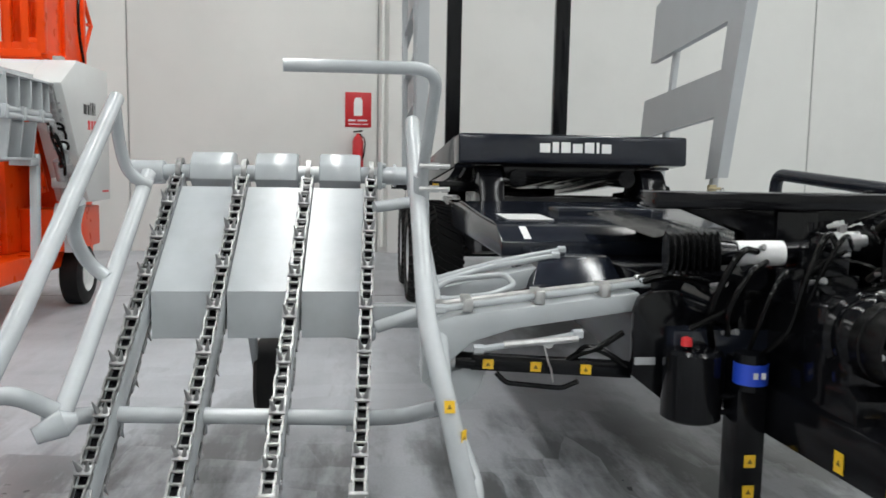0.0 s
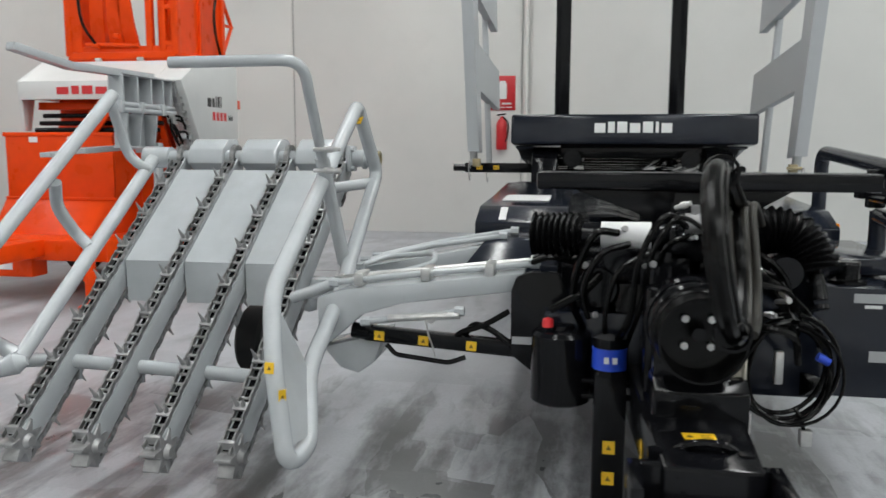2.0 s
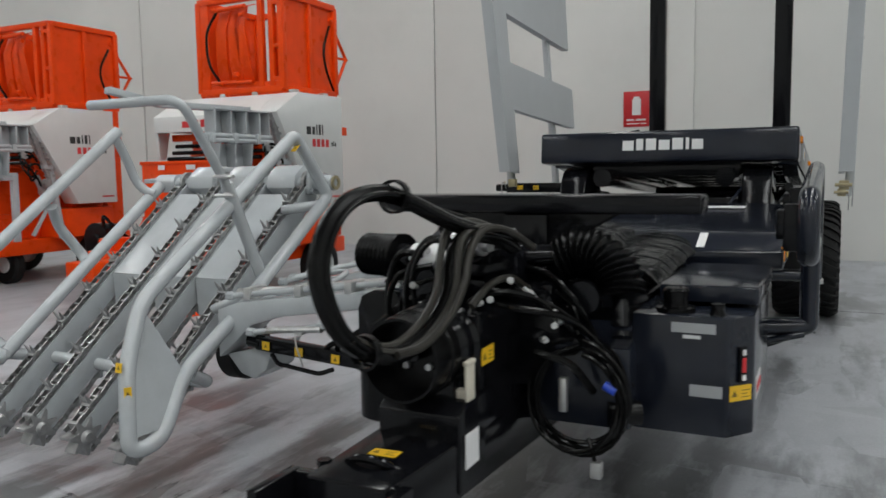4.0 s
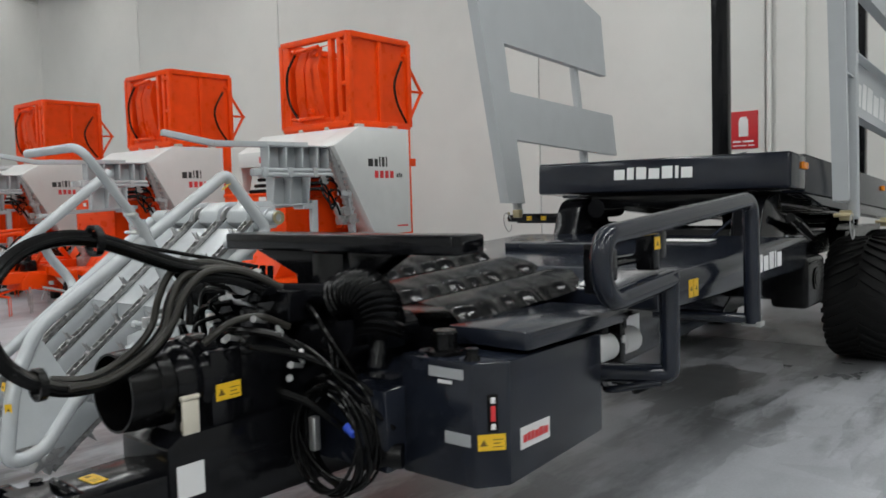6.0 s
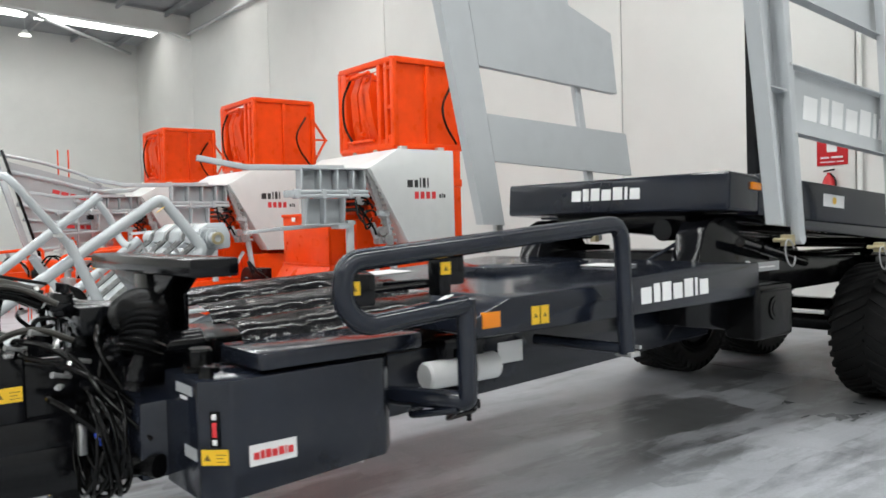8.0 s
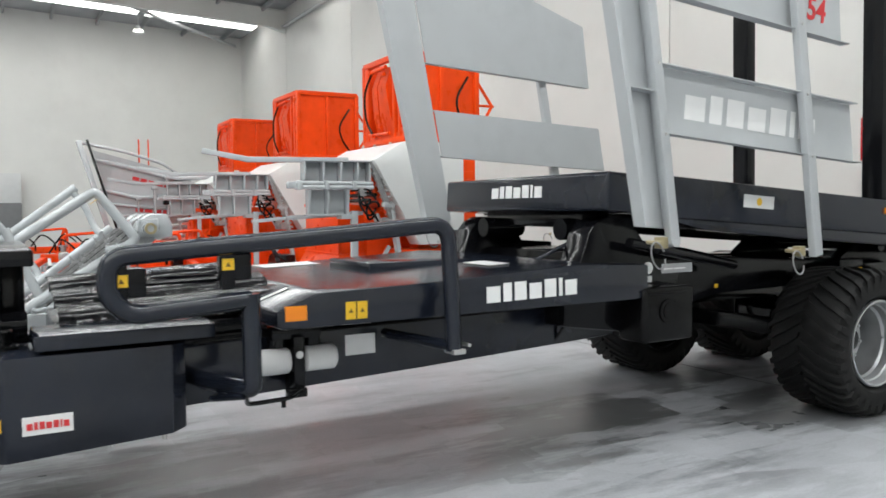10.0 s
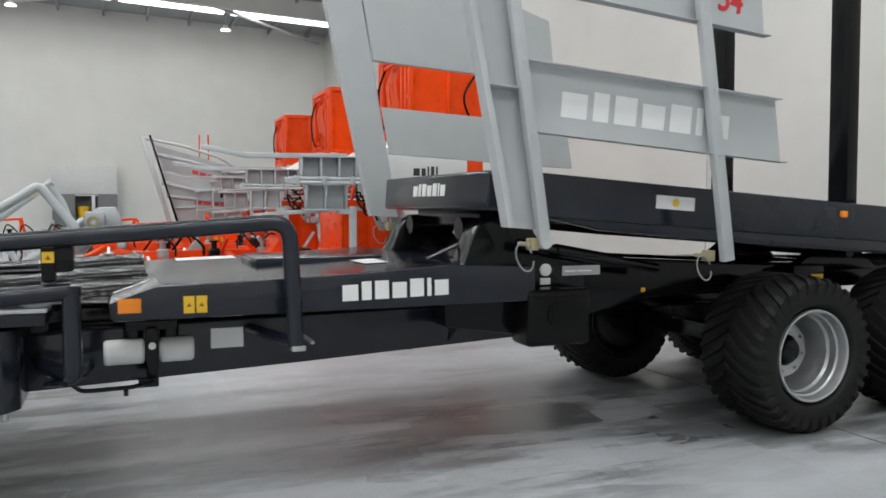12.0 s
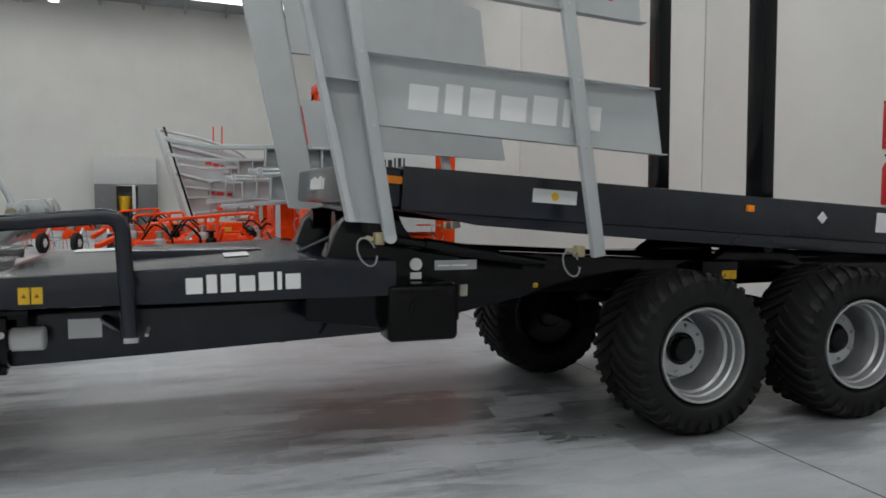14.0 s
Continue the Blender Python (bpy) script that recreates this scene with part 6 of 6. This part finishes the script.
# red body and chassis
bm = B()
prism(bm, [(6.72, 0.6), (7.9, 0.6), (7.9, 2.3), (7.06, 2.3), (7.06, 1.75), (6.95, 1.55), (6.72, 1.5)], "x", -3.2, -2.05, 0.015)
box(bm, (-2.05, 7.35, 0.6), (-1.82, 7.9, 2.3), 0.01)
box(bm, (-2.05, 7.0, 0.6), (-1.62, 7.9, 1.0), 0.012)
part("press_chamber", bm, RED, BALER)
bm = B()
prism(bm, [(6.36, 1.59), (6.40, 1.59), (6.40, 0.96), (6.36, 0.93)], "x", -3.33, -2.14, 0.006)
for x in (-3.33, -2.16):
    prism(bm, [(6.40, 1.59), (6.84, 1.56), (6.84, 0.62), (6.40, 0.93)], "x", x, x + 0.02, 0.003)
prism(bm, [(6.37, 0.945), (6.84, 0.945), (6.84, 0.60), (6.12, 0.60)], "x", -3.36, -2.10, 0.008)
box(bm, (-3.35, 6.345, 1.56), (-2.12, 6.405, 1.60), 0.006)
box(bm, (-3.35, 6.345, 0.93), (-2.12, 6.38, 0.955), 0.004)
pieces("feed_hopper", bm, RED, BALER)
for x, w in ((-3.05, 0.10), (-2.62, 0.14)):
    sticker(face_pose((x, 6.3435, 1.50), (1, 0, 0), (0, 0, 1)), w, 0.055, STICKW, BALER, "label_sticker", "white label sticker")
bm = B()
box(bm, (-3.60, 5.75, 0.40), (-1.85, 8.4, 0.60), 0.015)
box(bm, (-3.95, 5.72, 0.24), (-2.62, 5.95, 0.46), 0.02)
prism(bm, [(5.72, 0.46), (6.15, 0.60), (6.15, 0.46)], "x", -3.6, -2.62, 0.008)
box(bm, (-2.7, 4.9, 0.44), (-2.5, 5.8, 0.6), 0.012)
chassis = part("chassis", bm, RED, BALER)
for x, w in ((-3.45, 0.12), (-2.98, 0.16)):
    sticker(face_pose((x, 5.717, 0.31), (1, 0, 0), (0, 0, 1)), w, 0.10, STICKW, chassis, "label_sticker")
sticker(face_pose((-3.75, 5.717, 0.36), (1, 0, 0), (0, 0, 1)), 0.07, 0.05, STICKY, chassis, "warning_sticker", "yellow warning sticker")
bm = B()
box(bm, (-3.25, 6.78, 1.84), (-1.70, 6.86, 1.92), 0.008)
bar(bm, (-2.30, 6.62, 1.88), (-2.52, 6.60, 1.60), 0.11, 0.025, up=(0, 1, 0))
bar(bm, (-1.86, 6.68, 1.92), (-1.86, 7.1, 1.15), 0.07, 0.04)
for z in (1.15, 1.32, 1.49):
    box(bm, (-1.92, 6.96 - 0.3 * (z - 1.15), z), (-1.82, 7.02 - 0.3 * (z - 1.15), z + 0.05), 0.006)
pieces("pickup_gate", bm, RED, BALER)
bm = B()
for z, y in ((1.63, 6.66), (1.70, 6.74), (1.78, 6.80)):
    cyl(bm, (-3.2, y, z), (-1.8, y, z), 0.024, seg=10)
pieces("gate_roller", bm, BLACK, BALER)
# jack leg
bm = B()
cyl(bm, (-1.95, 5.62, 0.06), (-1.95, 5.62, 0.62), 0.05, seg=14)
cyl(bm, (-1.95, 5.62, 0.25), (-1.95, 5.62, 0.34), 0.062, seg=14)
lathe(bm, [(0.0, 0.0), (0.0, 0.12), (0.012, 0.12), (0.05, 0.06), (0.05, 0.0)], (-1.95, 5.62, 0.0), "z", 14)
cyl(bm, (-2.02, 5.6, 0.5), (-2.02, 5.6, 0.62), 0.02, seg=8)
pieces("jack_leg", bm, RED, BALER)
# wheels
for x in (-3.42, -1.78):
    bm = B()
    lathe(bm, [(-0.1, 0.17), (-0.11, 0.24), (-0.08, 0.3), (0.08, 0.3), (0.11, 0.24), (0.1, 0.17)], (x, 7.7, 0.3), "x", 32)
    wheel_part = part("tyre", bm, RUBBER, BALER)
    bm = B()
    lathe(bm, [(0.1, 0.17), (0.04, 0.15), (0.04, 0.0)], (x, 7.7, 0.3), "x", 24)
    lathe(bm, [(-0.1, 0.17), (-0.04, 0.15), (-0.04, 0.0)], (x, 7.7, 0.3), "x", 24)
    part("rim", bm, WHITEP, wheel_part)
# engine block with black pulley at the front corner
bm = B()
lathe(bm, [(0, 0.0), (0, 0.2), (0.12, 0.2), (0.12, 0.0)], (-3.72, 5.98, 0.70), "y", 24)
box(bm, (-3.9, 6.08, 0.60), (-3.55, 6.28, 0.88), 0.02)
lathe(bm, [(-0.03, 0.0), (-0.03, 0.06), (0.0, 0.07)], (-3.72, 5.98, 0.70), "y", 20)
hose(bm, [(-3.6, 6.0, 0.85), (-3.5, 5.92, 0.98), (-3.42, 6.0, 0.85), (-3.40, 6.2, 0.7)], 0.02)
pieces("drive_pulley", bm, BLACK, BALER)
bm = B()
box(bm, (-3.50, 5.82, 0.46), (-3.24, 6.1, 0.74), 0.02)
cyl(bm, (-3.37, 5.82, 0.60), (-3.37, 5.76, 0.60), 0.07, seg=14)
pieces("gearbox", bm, RED, BALER)

# grey bale grab frame at the front right
bm = B()
box(bm, (-1.745, 5.72, 1.86), (-1.735, 6.60, 2.10), 0.003)
for y in (5.73, 5.97, 6.20, 6.42, 6.58):
    box(bm, (-1.735, y - 0.012, 1.86), (-1.60, y + 0.012, 2.10), 0.004)
box(bm, (-1.745, 5.72, 2.095), (-1.59, 6.60, 2.115), 0.005)
box(bm, (-1.745, 5.78, 1.46), (-1.735, 6.30, 1.76), 0.003)
for y in (5.79, 6.03, 6.29):
    prism(bm, [(-1.735, 1.46), (-1.64, 1.46), (-1.60, 1.76), (-1.735, 1.76)], "y", y - 0.014, y + 0.014, 0.003)
box(bm, (-1.745, 5.76, 1.445), (-1.62, 6.34, 1.465), 0.004)
grab = part("grab_frame", bm, GREY, BALER, "light grey ribbed grab frame")
bm = B()
for z, x in ((1.835, -1.62), (1.785, -1.60)):
    cyl(bm, (x, 5.62, z), (x, 6.62, z), 0.026, seg=14)
for y in (5.66, 6.0, 6.36):
    box(bm, (-1.68, y - 0.03, 1.755), (-1.565, y + 0.03, 1.865), 0.01)
box(bm, (-1.68, 5.52, 1.77), (-1.60, 5.64, 1.85), 0.012)
pieces("cross_tube", bm, GREY, grab)
# slanted toothed rack at the frame's end
bm = B()
bar(bm, (-1.60, 6.60, 2.12), (-1.60, 6.93, 1.22), 0.07, 0.05, up=(1, 0, 0))
for i in range(13):
    t = i / 12.5
    p = Vector((-1.60, 6.60 + 0.33 * t, 2.12 - 0.90 * t))
    box(bm, p + Vector((0.0, 0.03, -0.035)), p + Vector((0.05, 0.075, -0.002)), 0.003)
    box(bm, p + Vector((-0.02, -0.05, -0.03)), p + Vector((0.035, 0.0, -0.012)), 0.003)
pieces("toothed_rack", bm, SPIKE, grab, "dull cast toothed rack")
bm = B()
box(bm, (-1.66, 6.70, 1.20), (-1.52, 6.92, 1.30), 0.02)
cyl(bm, (-1.53, 6.72, 1.36), (-1.46, 6.72, 1.36), 0.055, seg=14)
cyl(bm, (-1.53, 6.80, 1.26), (-1.45, 6.80, 1.26), 0.06, seg=14)
cyl(bm, (-1.56, 6.62, 1.45), (-1.56, 6.70, 1.28), 0.045, seg=12)
cyl(bm, (-1.56, 6.44, 1.72), (-1.50, 6.44, 1.72), 0.05, seg=14)
pieces("casting", bm, SPIKE, grab, "dull cast knotter parts")
bm = B()
bar(bm, (-1.67, 6.3, 2.12), (-1.66, 5.05, 2.10), 0.10, 0.06)
bar(bm, (-1.66, 5.07, 2.10), (-1.80, 4.58, 2.20), 0.10, 0.06)
pieces("boom", bm, GREY, grab)
bm = B()
bar(bm, (-1.95, 6.6, 1.47), (-1.98, 5.6, 1.42), 0.16, 0.05)
bar(bm, (-1.98, 5.62, 1.42), (-2.02, 5.2, 1.385), 0.12, 0.04)
box(bm, (-1.8, 6.2, 1.40), (-1.62, 6.35, 1.46), 0.006)
pieces("lower_tongue", bm, GREY, grab)
bm = B()
bar(bm, (-1.66, 6.38, 1.50), (-1.68, 6.38, 0.60), 0.085, 0.06)
bar(bm, (-1.60, 6.86, 1.56), (-1.62, 7.02, 0.60), 0.085, 0.05)
bar(bm, (-1.60, 6.74, 1.575), (-1.60, 6.90, 1.555), 0.085, 0.06)
bar(bm, (-1.66, 6.60, 0.66), (-1.66, 6.86, 1.05), 0.03, 0.05)
pieces("grab_leg", bm, GREY, grab)
# looped hoses beside the rack
for y, z, ry, rz, lean in ((6.46, 1.66, 0.085, 0.10, 0.0), (6.55, 1.50, 0.075, 0.11, 0.3), (6.50, 1.58, 0.11, 0.14, -0.2)):
    bm = B()
    ring = [(-1.50 + 0.03 * math.sin(2 * t), y + ry * math.cos(t) + lean * 0.1 * math.sin(t), z + rz * math.sin(t)) for t in np.linspace(0.4, 5.9, 20)]
    sweep(bm, ring, 0.013, 8)
    part("grab_hose", bm, HOSE, grab)
bm = B()
hose(bm, [(-1.56, 6.40, 1.76), (-1.48, 6.45, 1.60), (-1.50, 6.60, 1.42), (-1.52, 6.66, 1.32)], 0.014, 8)
part("grab_hose", bm, HOSE, grab)
bm = B()
prism(bm, [(7.86, 1.2), (7.93, 1.9), (8.06, 1.9), (8.06, 2.0), (7.86, 2.0)], "x", -1.62, -1.55, 0.006)
box(bm, (-2.0, 7.95, 0.62), (-1.8, 8.25, 2.4), 0.012)
pieces("rear_mast", bm, RED, BALER)

BALER.location, BALER.scale = (-2.27, 7.21, 0), (0.98, 0.98, 0.985)
for x, y in ((-6.08, 7.13), (-10.59, 7.25)):
    copy_thing(BALER, Matrix.Translation((x, y, 0)))
# ---- wall sign and extinguisher ----
sign = thing("fire_sign", "red fire extinguisher wall sign with white symbol", "wall sign", at=(1.13, 12.57, 2.36))
bm = B()
box(bm, (0.917, 12.572, 2.075), (1.345, 12.588, 2.64), 0.004)
part("sign_board", bm, SIGNRED, sign)
bm = B()
prism(bm, [(1.06, 2.26), (1.20, 2.26), (1.20, 2.50), (1.17, 2.555), (1.09, 2.555), (1.06, 2.50)], "y", 12.568, 12.571)
part("symbol", bm, STICKW, sign, "white extinguisher symbol")
bars(face_pose((0.97, 12.571, 2.17), (1, 0, 0), (0, 0, 1)), (0.12, 0.16), 0.035, 0.03, STICKW, sign)
bars(face_pose((0.97, 12.571, 2.115), (1, 0, 0), (0, 0, 1)), (0.2, 0.09), 0.02, 0.03, STICKW, sign)
ext = thing("fire_extinguisher", "red fire extinguisher hung on the wall", "fire extinguisher", at=(1.13, 12.48, 1.4))
bm = B()
lathe(bm, [(0.0, 0.0), (0.0, 0.08), (0.02, 0.09), (0.42, 0.09), (0.49, 0.06), (0.52, 0.03), (0.55, 0.03), (0.55, 0.0)], (1.13, 12.49, 1.42), "z", 24)
part("cylinder", bm, SIGNRED, ext)
bm = B()
bar(bm, (1.05, 12.49, 1.99), (1.2, 12.49, 2.01), 0.03, 0.025)
hose(bm, [(1.16, 12.46, 1.96), (1.24, 12.44, 1.85), (1.23, 12.44, 1.65), (1.2, 12.44, 1.55)], 0.012)
part("valve", bm, BLACK, ext)
bm = B()
box(bm, (1.1, 12.578, 1.6), (1.16, 12.59, 1.9))
part("bracket", bm, ZINC, ext)

# ---- booth against the far end wall ----
booth = thing("wall_booth", "white booth with grey boards against the end wall", "booth", at=(-27.9, 2.4, 0))
bm = B()
box(bm, (-28.39, 1.15, 1.9), (-27.6, 3.6, 3.05), 0.01)
part("upper_panel", bm, OFFW, booth)
bm = B()
box(bm, (-27.65, 1.15, 0), (-27.6, 2.0, 1.9), 0.006)
part("board", bm, DIMGREY, booth)
bm = B()
box(bm, (-27.65, 2.85, 0), (-27.6, 3.6, 1.9), 0.006)
part("board", bm, DIMGREY, booth)
bm = B()
box(bm, (-28.39, 1.15, 0), (-28.3, 3.6, 1.9))
box(bm, (-28.3, 1.16, 0), (-27.65, 1.2, 1.9))
box(bm, (-28.3, 3.55, 0), (-27.65, 3.59, 1.9))
part("back_board", bm, DIMGREY, booth)
bm = B()
box(bm, (-27.66, 2.62, 0), (-27.6, 2.75, 1.88), 0.006)
box(bm, (-27.63, 2.0, 1.82), (-27.61, 2.85, 1.88), 0.004)
part("door_jamb", bm, OFFW, booth)
drum = thing("yellow_tub", "bright yellow plastic tub on a stand", "tub", at=(-27.9, 2.3, 0))
bm = B()
lathe(bm, [(0.75, 0.0), (0.75, 0.2), (1.35, 0.27), (1.4, 0.29), (1.4, 0.25), (0.8, 0.0)], (-27.95, 2.3, 0), "z", 20)
part("tub", bm, STICKY, drum)
bm = B()
for dx in (-0.14, 0.14):
    for dy in (-0.14, 0.14):
        box(bm, (-27.97 + dx, 2.28 + dy, 0), (-27.93 + dx, 2.32 + dy, 0.74))
box(bm, (-28.15, 2.1, 0.71), (-27.75, 2.5, 0.75))
part("stand", bm, BLACK, drum)

# ---- grey trailer wall with a tilted mast, standing beyond the machines ----
rack = thing("bale_trailer_rack", "grey bale trailer rack with sheet panels and tubes", "farm machine", at=(-11, 4.6, 0))


def R(y, z, x=-11.0):
    return Vector((x, y + 0.55, z * 0.94))


bm = B()
bar(bm, R(3.60, 3.2), R(4.33, 0.5), 0.10, 0.16, up=(1, 0, 0))
part("mast", bm, GREY, rack)
bm = B()
bar(bm, R(3.76, 3.22, -10.92), R(4.49, 0.5, -10.92), 0.05, 0.06, up=(1, 0, 0))
part("mast_rail", bm, BLACK, rack)
bm = B()
slab(bm, [R(3.88, 3.0, -11.05), R(5.9, 2.42, -11.05), R(5.9, 1.35, -11.05), R(4.35, 1.15, -11.05)], 0.02)
sheet = part("name_sheet", bm, PANEL, rack, "pale grey sheet with faint print bars")
bars(face_pose((-11.02, 4.85, 2.46), (0, 1, -0.25), (0, 0.25, 1)), (0.1, 0.1, 0.1, 0.1), 0.12, 0.03, GREYSTICK, sheet)
bars(face_pose((-11.02, 5.2, 2.2), (0, 1, -0.25), (0, 0.25, 1)), (0.14, 0.14, 0.14, 0.14, 0.14), 0.1, 0.03, REDINK, sheet)
bars(face_pose((-11.02, 5.25, 1.5), (0, 1, -0.08), (0, 0, 1)), (0.16, 0.16, 0.16, 0.16), 0.14, 0.03, REDINK, sheet)
TUBES = (
    (0.032, [R(3.66, 3.15), R(4.5, 2.98), R(5.3, 2.72), R(5.6, 2.5)]),
    (0.045, [R(3.86, 2.78), R(4.6, 2.62), R(5.5, 2.36), R(6.4, 2.42), R(7.0, 2.5)]),
    (0.040, [R(4.0, 2.1), R(4.8, 1.9), R(5.4, 1.98), R(6.6, 2.0)]),
    (0.035, [R(4.1, 1.78), R(5.2, 1.66), R(6.8, 1.72)]),
    (0.030, [R(4.2, 1.5), R(5.0, 1.52), R(6.6, 1.42)]),
    (0.045, [R(4.4, 1.12), R(5.5, 1.22), R(6.9, 1.2)]),
    (0.030, [R(5.1, 2.28), R(6.0, 2.2), R(6.9, 2.26)]),
    (0.030, [R(5.2, 0.98), R(6.2, 1.02), R(6.9, 0.98)]),
)
for r, pts in TUBES:
    bm = B()
    pipe(bm, pts, r, 0.2, 10)
    part("rack_tube", bm, GREY, rack)
for y, z0, z1, w in ((4.75, 0.95, 1.95, 0.04), (5.1, 1.0, 2.2, 0.05), (5.38, 0.95, 2.45, 0.07), (5.62, 1.1, 2.0, 0.04), (5.85, 0.9, 2.3, 0.06), (6.1, 1.0, 2.1, 0.04), (6.35, 0.9, 2.4, 0.07), (6.62, 1.0, 2.2, 0.05)):
    bm = B()
    bar(bm, R(y, z0, -10.93), R(y, z1, -10.93), w, w, up=(1, 0, 0))
    box(bm, (-10.97, y + 0.53 - w, z1 * 0.94 - 0.09), (-10.86, y + 0.57 + w, z1 * 0.94 - 0.03), 0.006)
    part("rack_post", bm, GREY, rack)
for k, (y, z) in enumerate(((4.9, 1.2), (5.25, 1.75), (5.7, 1.35), (6.0, 1.85), (6.2, 1.3), (6.5, 1.62), (6.45, 2.2))):
    bm = B()
    box(bm, R(y, z, -10.90), R(y + 0.12, z + 0.10, -10.78), 0.012)
    cyl(bm, R(y + 0.06, z + 0.10, -10.84), R(y + 0.06, z + 0.18, -10.84), 0.03, seg=10)
    part("rack_clamp", bm, (RED, BLACK, GREY)[k % 3], rack)
for y in (4.85, 5.05):
    bm = B()
    cyl(bm, R(y, 2.2, -11.3), R(y, 3.3, -11.3), 0.016, seg=8)
    part("marker_rod", bm, RED, rack, "thin red marker rod")
bm = B()
box(bm, (-11.6, 3.9, 0.55), (-10.7, 6.9, 0.85), 0.03)
for x in (-11.5, -10.8):
    bar(bm, (x, 4.3, 0.0), (x, 4.3, 0.6), 0.1, 0.1)
    bar(bm, (x, 6.5, 0.0), (x, 6.5, 0.6), 0.1, 0.1)
part("rack_base", bm, RED, rack)


# ---- low red implements on the floor ----
def implement(x, y, turn, seed):
    th = thing("field_implement", "low orange-red field implement with black wheels and tines", "farm implement", "parked field implements", at=(x, y, 0))
    rnd = random.Random(seed)
    m = pose(x, y, 0, 0, 0, turn)

    def put(name, bm, mat, label=""):
        bmesh.ops.transform(bm, matrix=m, verts=bm.verts)
        return part(name, bm, mat, th, label)

    bm = B()
    bar(bm, (-1.3, 0, 0.62), (1.3, 0, 0.62), 0.16, 0.16)
    bar(bm, (-1.2, 0.05, 0.62), (-1.5, -0.8, 0.45), 0.1, 0.1)
    bar(bm, (0.2, 0.0, 0.62), (0.1, -1.0, 0.55), 0.12, 0.12)
    pipe(bm, [(-0.9, 0.1, 0.7), (-0.9, 0.1, 1.05), (0.1, 0.15, 1.12), (0.1, 0.1, 0.7)], 0.03, 0.1, 10)
    put("main_frame", bm, RED)
    for k in range(3):
        bm = B()
        cx = -0.9 + 0.85 * k
        prism(bm, [(cx - 0.2, 0.34), (cx + 0.2, 0.34), (cx + 0.16, 0.54), (cx - 0.06, 0.60), (cx - 0.18, 0.48)], "y", -0.34, 0.08, 0.02)
        put("cutter_hood", bm, RED)
        bm = B()
        box(bm, (cx - 0.09, -0.26, 0.56), (cx + 0.09, -0.08, 0.74), 0.03)
        cyl(bm, (cx, -0.17, 0.72), (cx, -0.17, 0.84), 0.05, seg=12)
        cyl(bm, (cx, -0.17, 0.84), (cx, -0.17, 0.87), 0.085, seg=12)
        put("gearbox", bm, BLACK if k % 2 else SPIKE)
        for q in range(6):
            bm = B()
            a = q * math.pi / 3 + 0.3 * k + seed
            tip = Vector((cx + 0.52 * math.cos(a), -0.17 + 0.52 * math.sin(a), 0.30 + 0.06 * math.sin(3 * a)))
            cyl(bm, (cx, -0.17, 0.40), tip, 0.017, seg=8)
            for d in (-0.03, 0.03):
                cyl(bm, tip + Vector((d, d, 0)), tip + Vector((d, d, -0.26)), 0.007, seg=6)
            put("rotor_arm", bm, (GREY, RED, SPIKE)[q % 3])
    for k, sx in enumerate((-1.1, 0.3, 1.15)):
        bm = B()
        lathe(bm, [(-0.07, 0.1), (-0.08, 0.22), (-0.05, 0.26), (0.05, 0.26), (0.08, 0.22), (0.07, 0.1), (0.02, 0.09), (0.02, 0.0)], (sx, -0.75, 0.26), "x", 20)
        put("wheel", bm, RUBBER)
        bm = B()
        lathe(bm, [(0.081, 0.0), (0.081, 0.10), (0.05, 0.13), (-0.05, 0.13), (-0.081, 0.10), (-0.081, 0.0)], (sx, -0.75, 0.26), "x", 16)
        put("wheel_rim", bm, WHITEP)
        bm = B()
        bar(bm, (sx, -0.75, 0.26), (sx - 0.05, -0.2, 0.6), 0.05, 0.07)
        cyl(bm, (sx - 0.06, -0.75, 0.26), (sx + 0.12, -0.75, 0.26), 0.03, seg=10)
        put("wheel_arm", bm, WHITEP)
    for k in range(10):
        bm = B()
        cx = -1.3 + 0.29 * k
        cyl(bm, (cx, 0.12, 0.6), (cx + rnd.uniform(-0.05, 0.05), 0.35, 0.1), 0.012, seg=6)
        put("tine", bm, GREY)
    for k in range(4):
        bm = B()
        cx = rnd.uniform(-1.2, 1.2)
        bar(bm, (cx, 0.0, 0.62), (cx + rnd.uniform(-0.3, 0.3), rnd.uniform(-0.3, 0.1), rnd.uniform(0.85, 1.15)), 0.05, 0.06)
        put("stay", bm, (GREY, RED)[k % 2])
    for k in range(4):
        bm = B()
        a = (rnd.uniform(-1.2, 1.0), -0.1, 0.72)
        hose(bm, [a, (a[0] + 0.2, -0.3, 0.98), (a[0] + 0.45, -0.35, 0.8), (a[0] + 0.5, -0.2, 0.62)], 0.018, 6)
        put("hose", bm, HOSE)
    bm = B()
    box(bm, (0.9, -0.11, 0.7), (1.1, -0.09, 0.8))
    put("warning_board", bm, STICKY, "yellow warning board")
    return th


for k, (x, y, turn) in enumerate(((-14.6, 1.2, 75), (-13.6, 4.0, 95), (-9.6, 4.6, 85), (-8.6, 6.0, 80), (-10.0, 7.0, 100), (-6.5, 5.2, 95))):
    implement(x, y, turn, k)
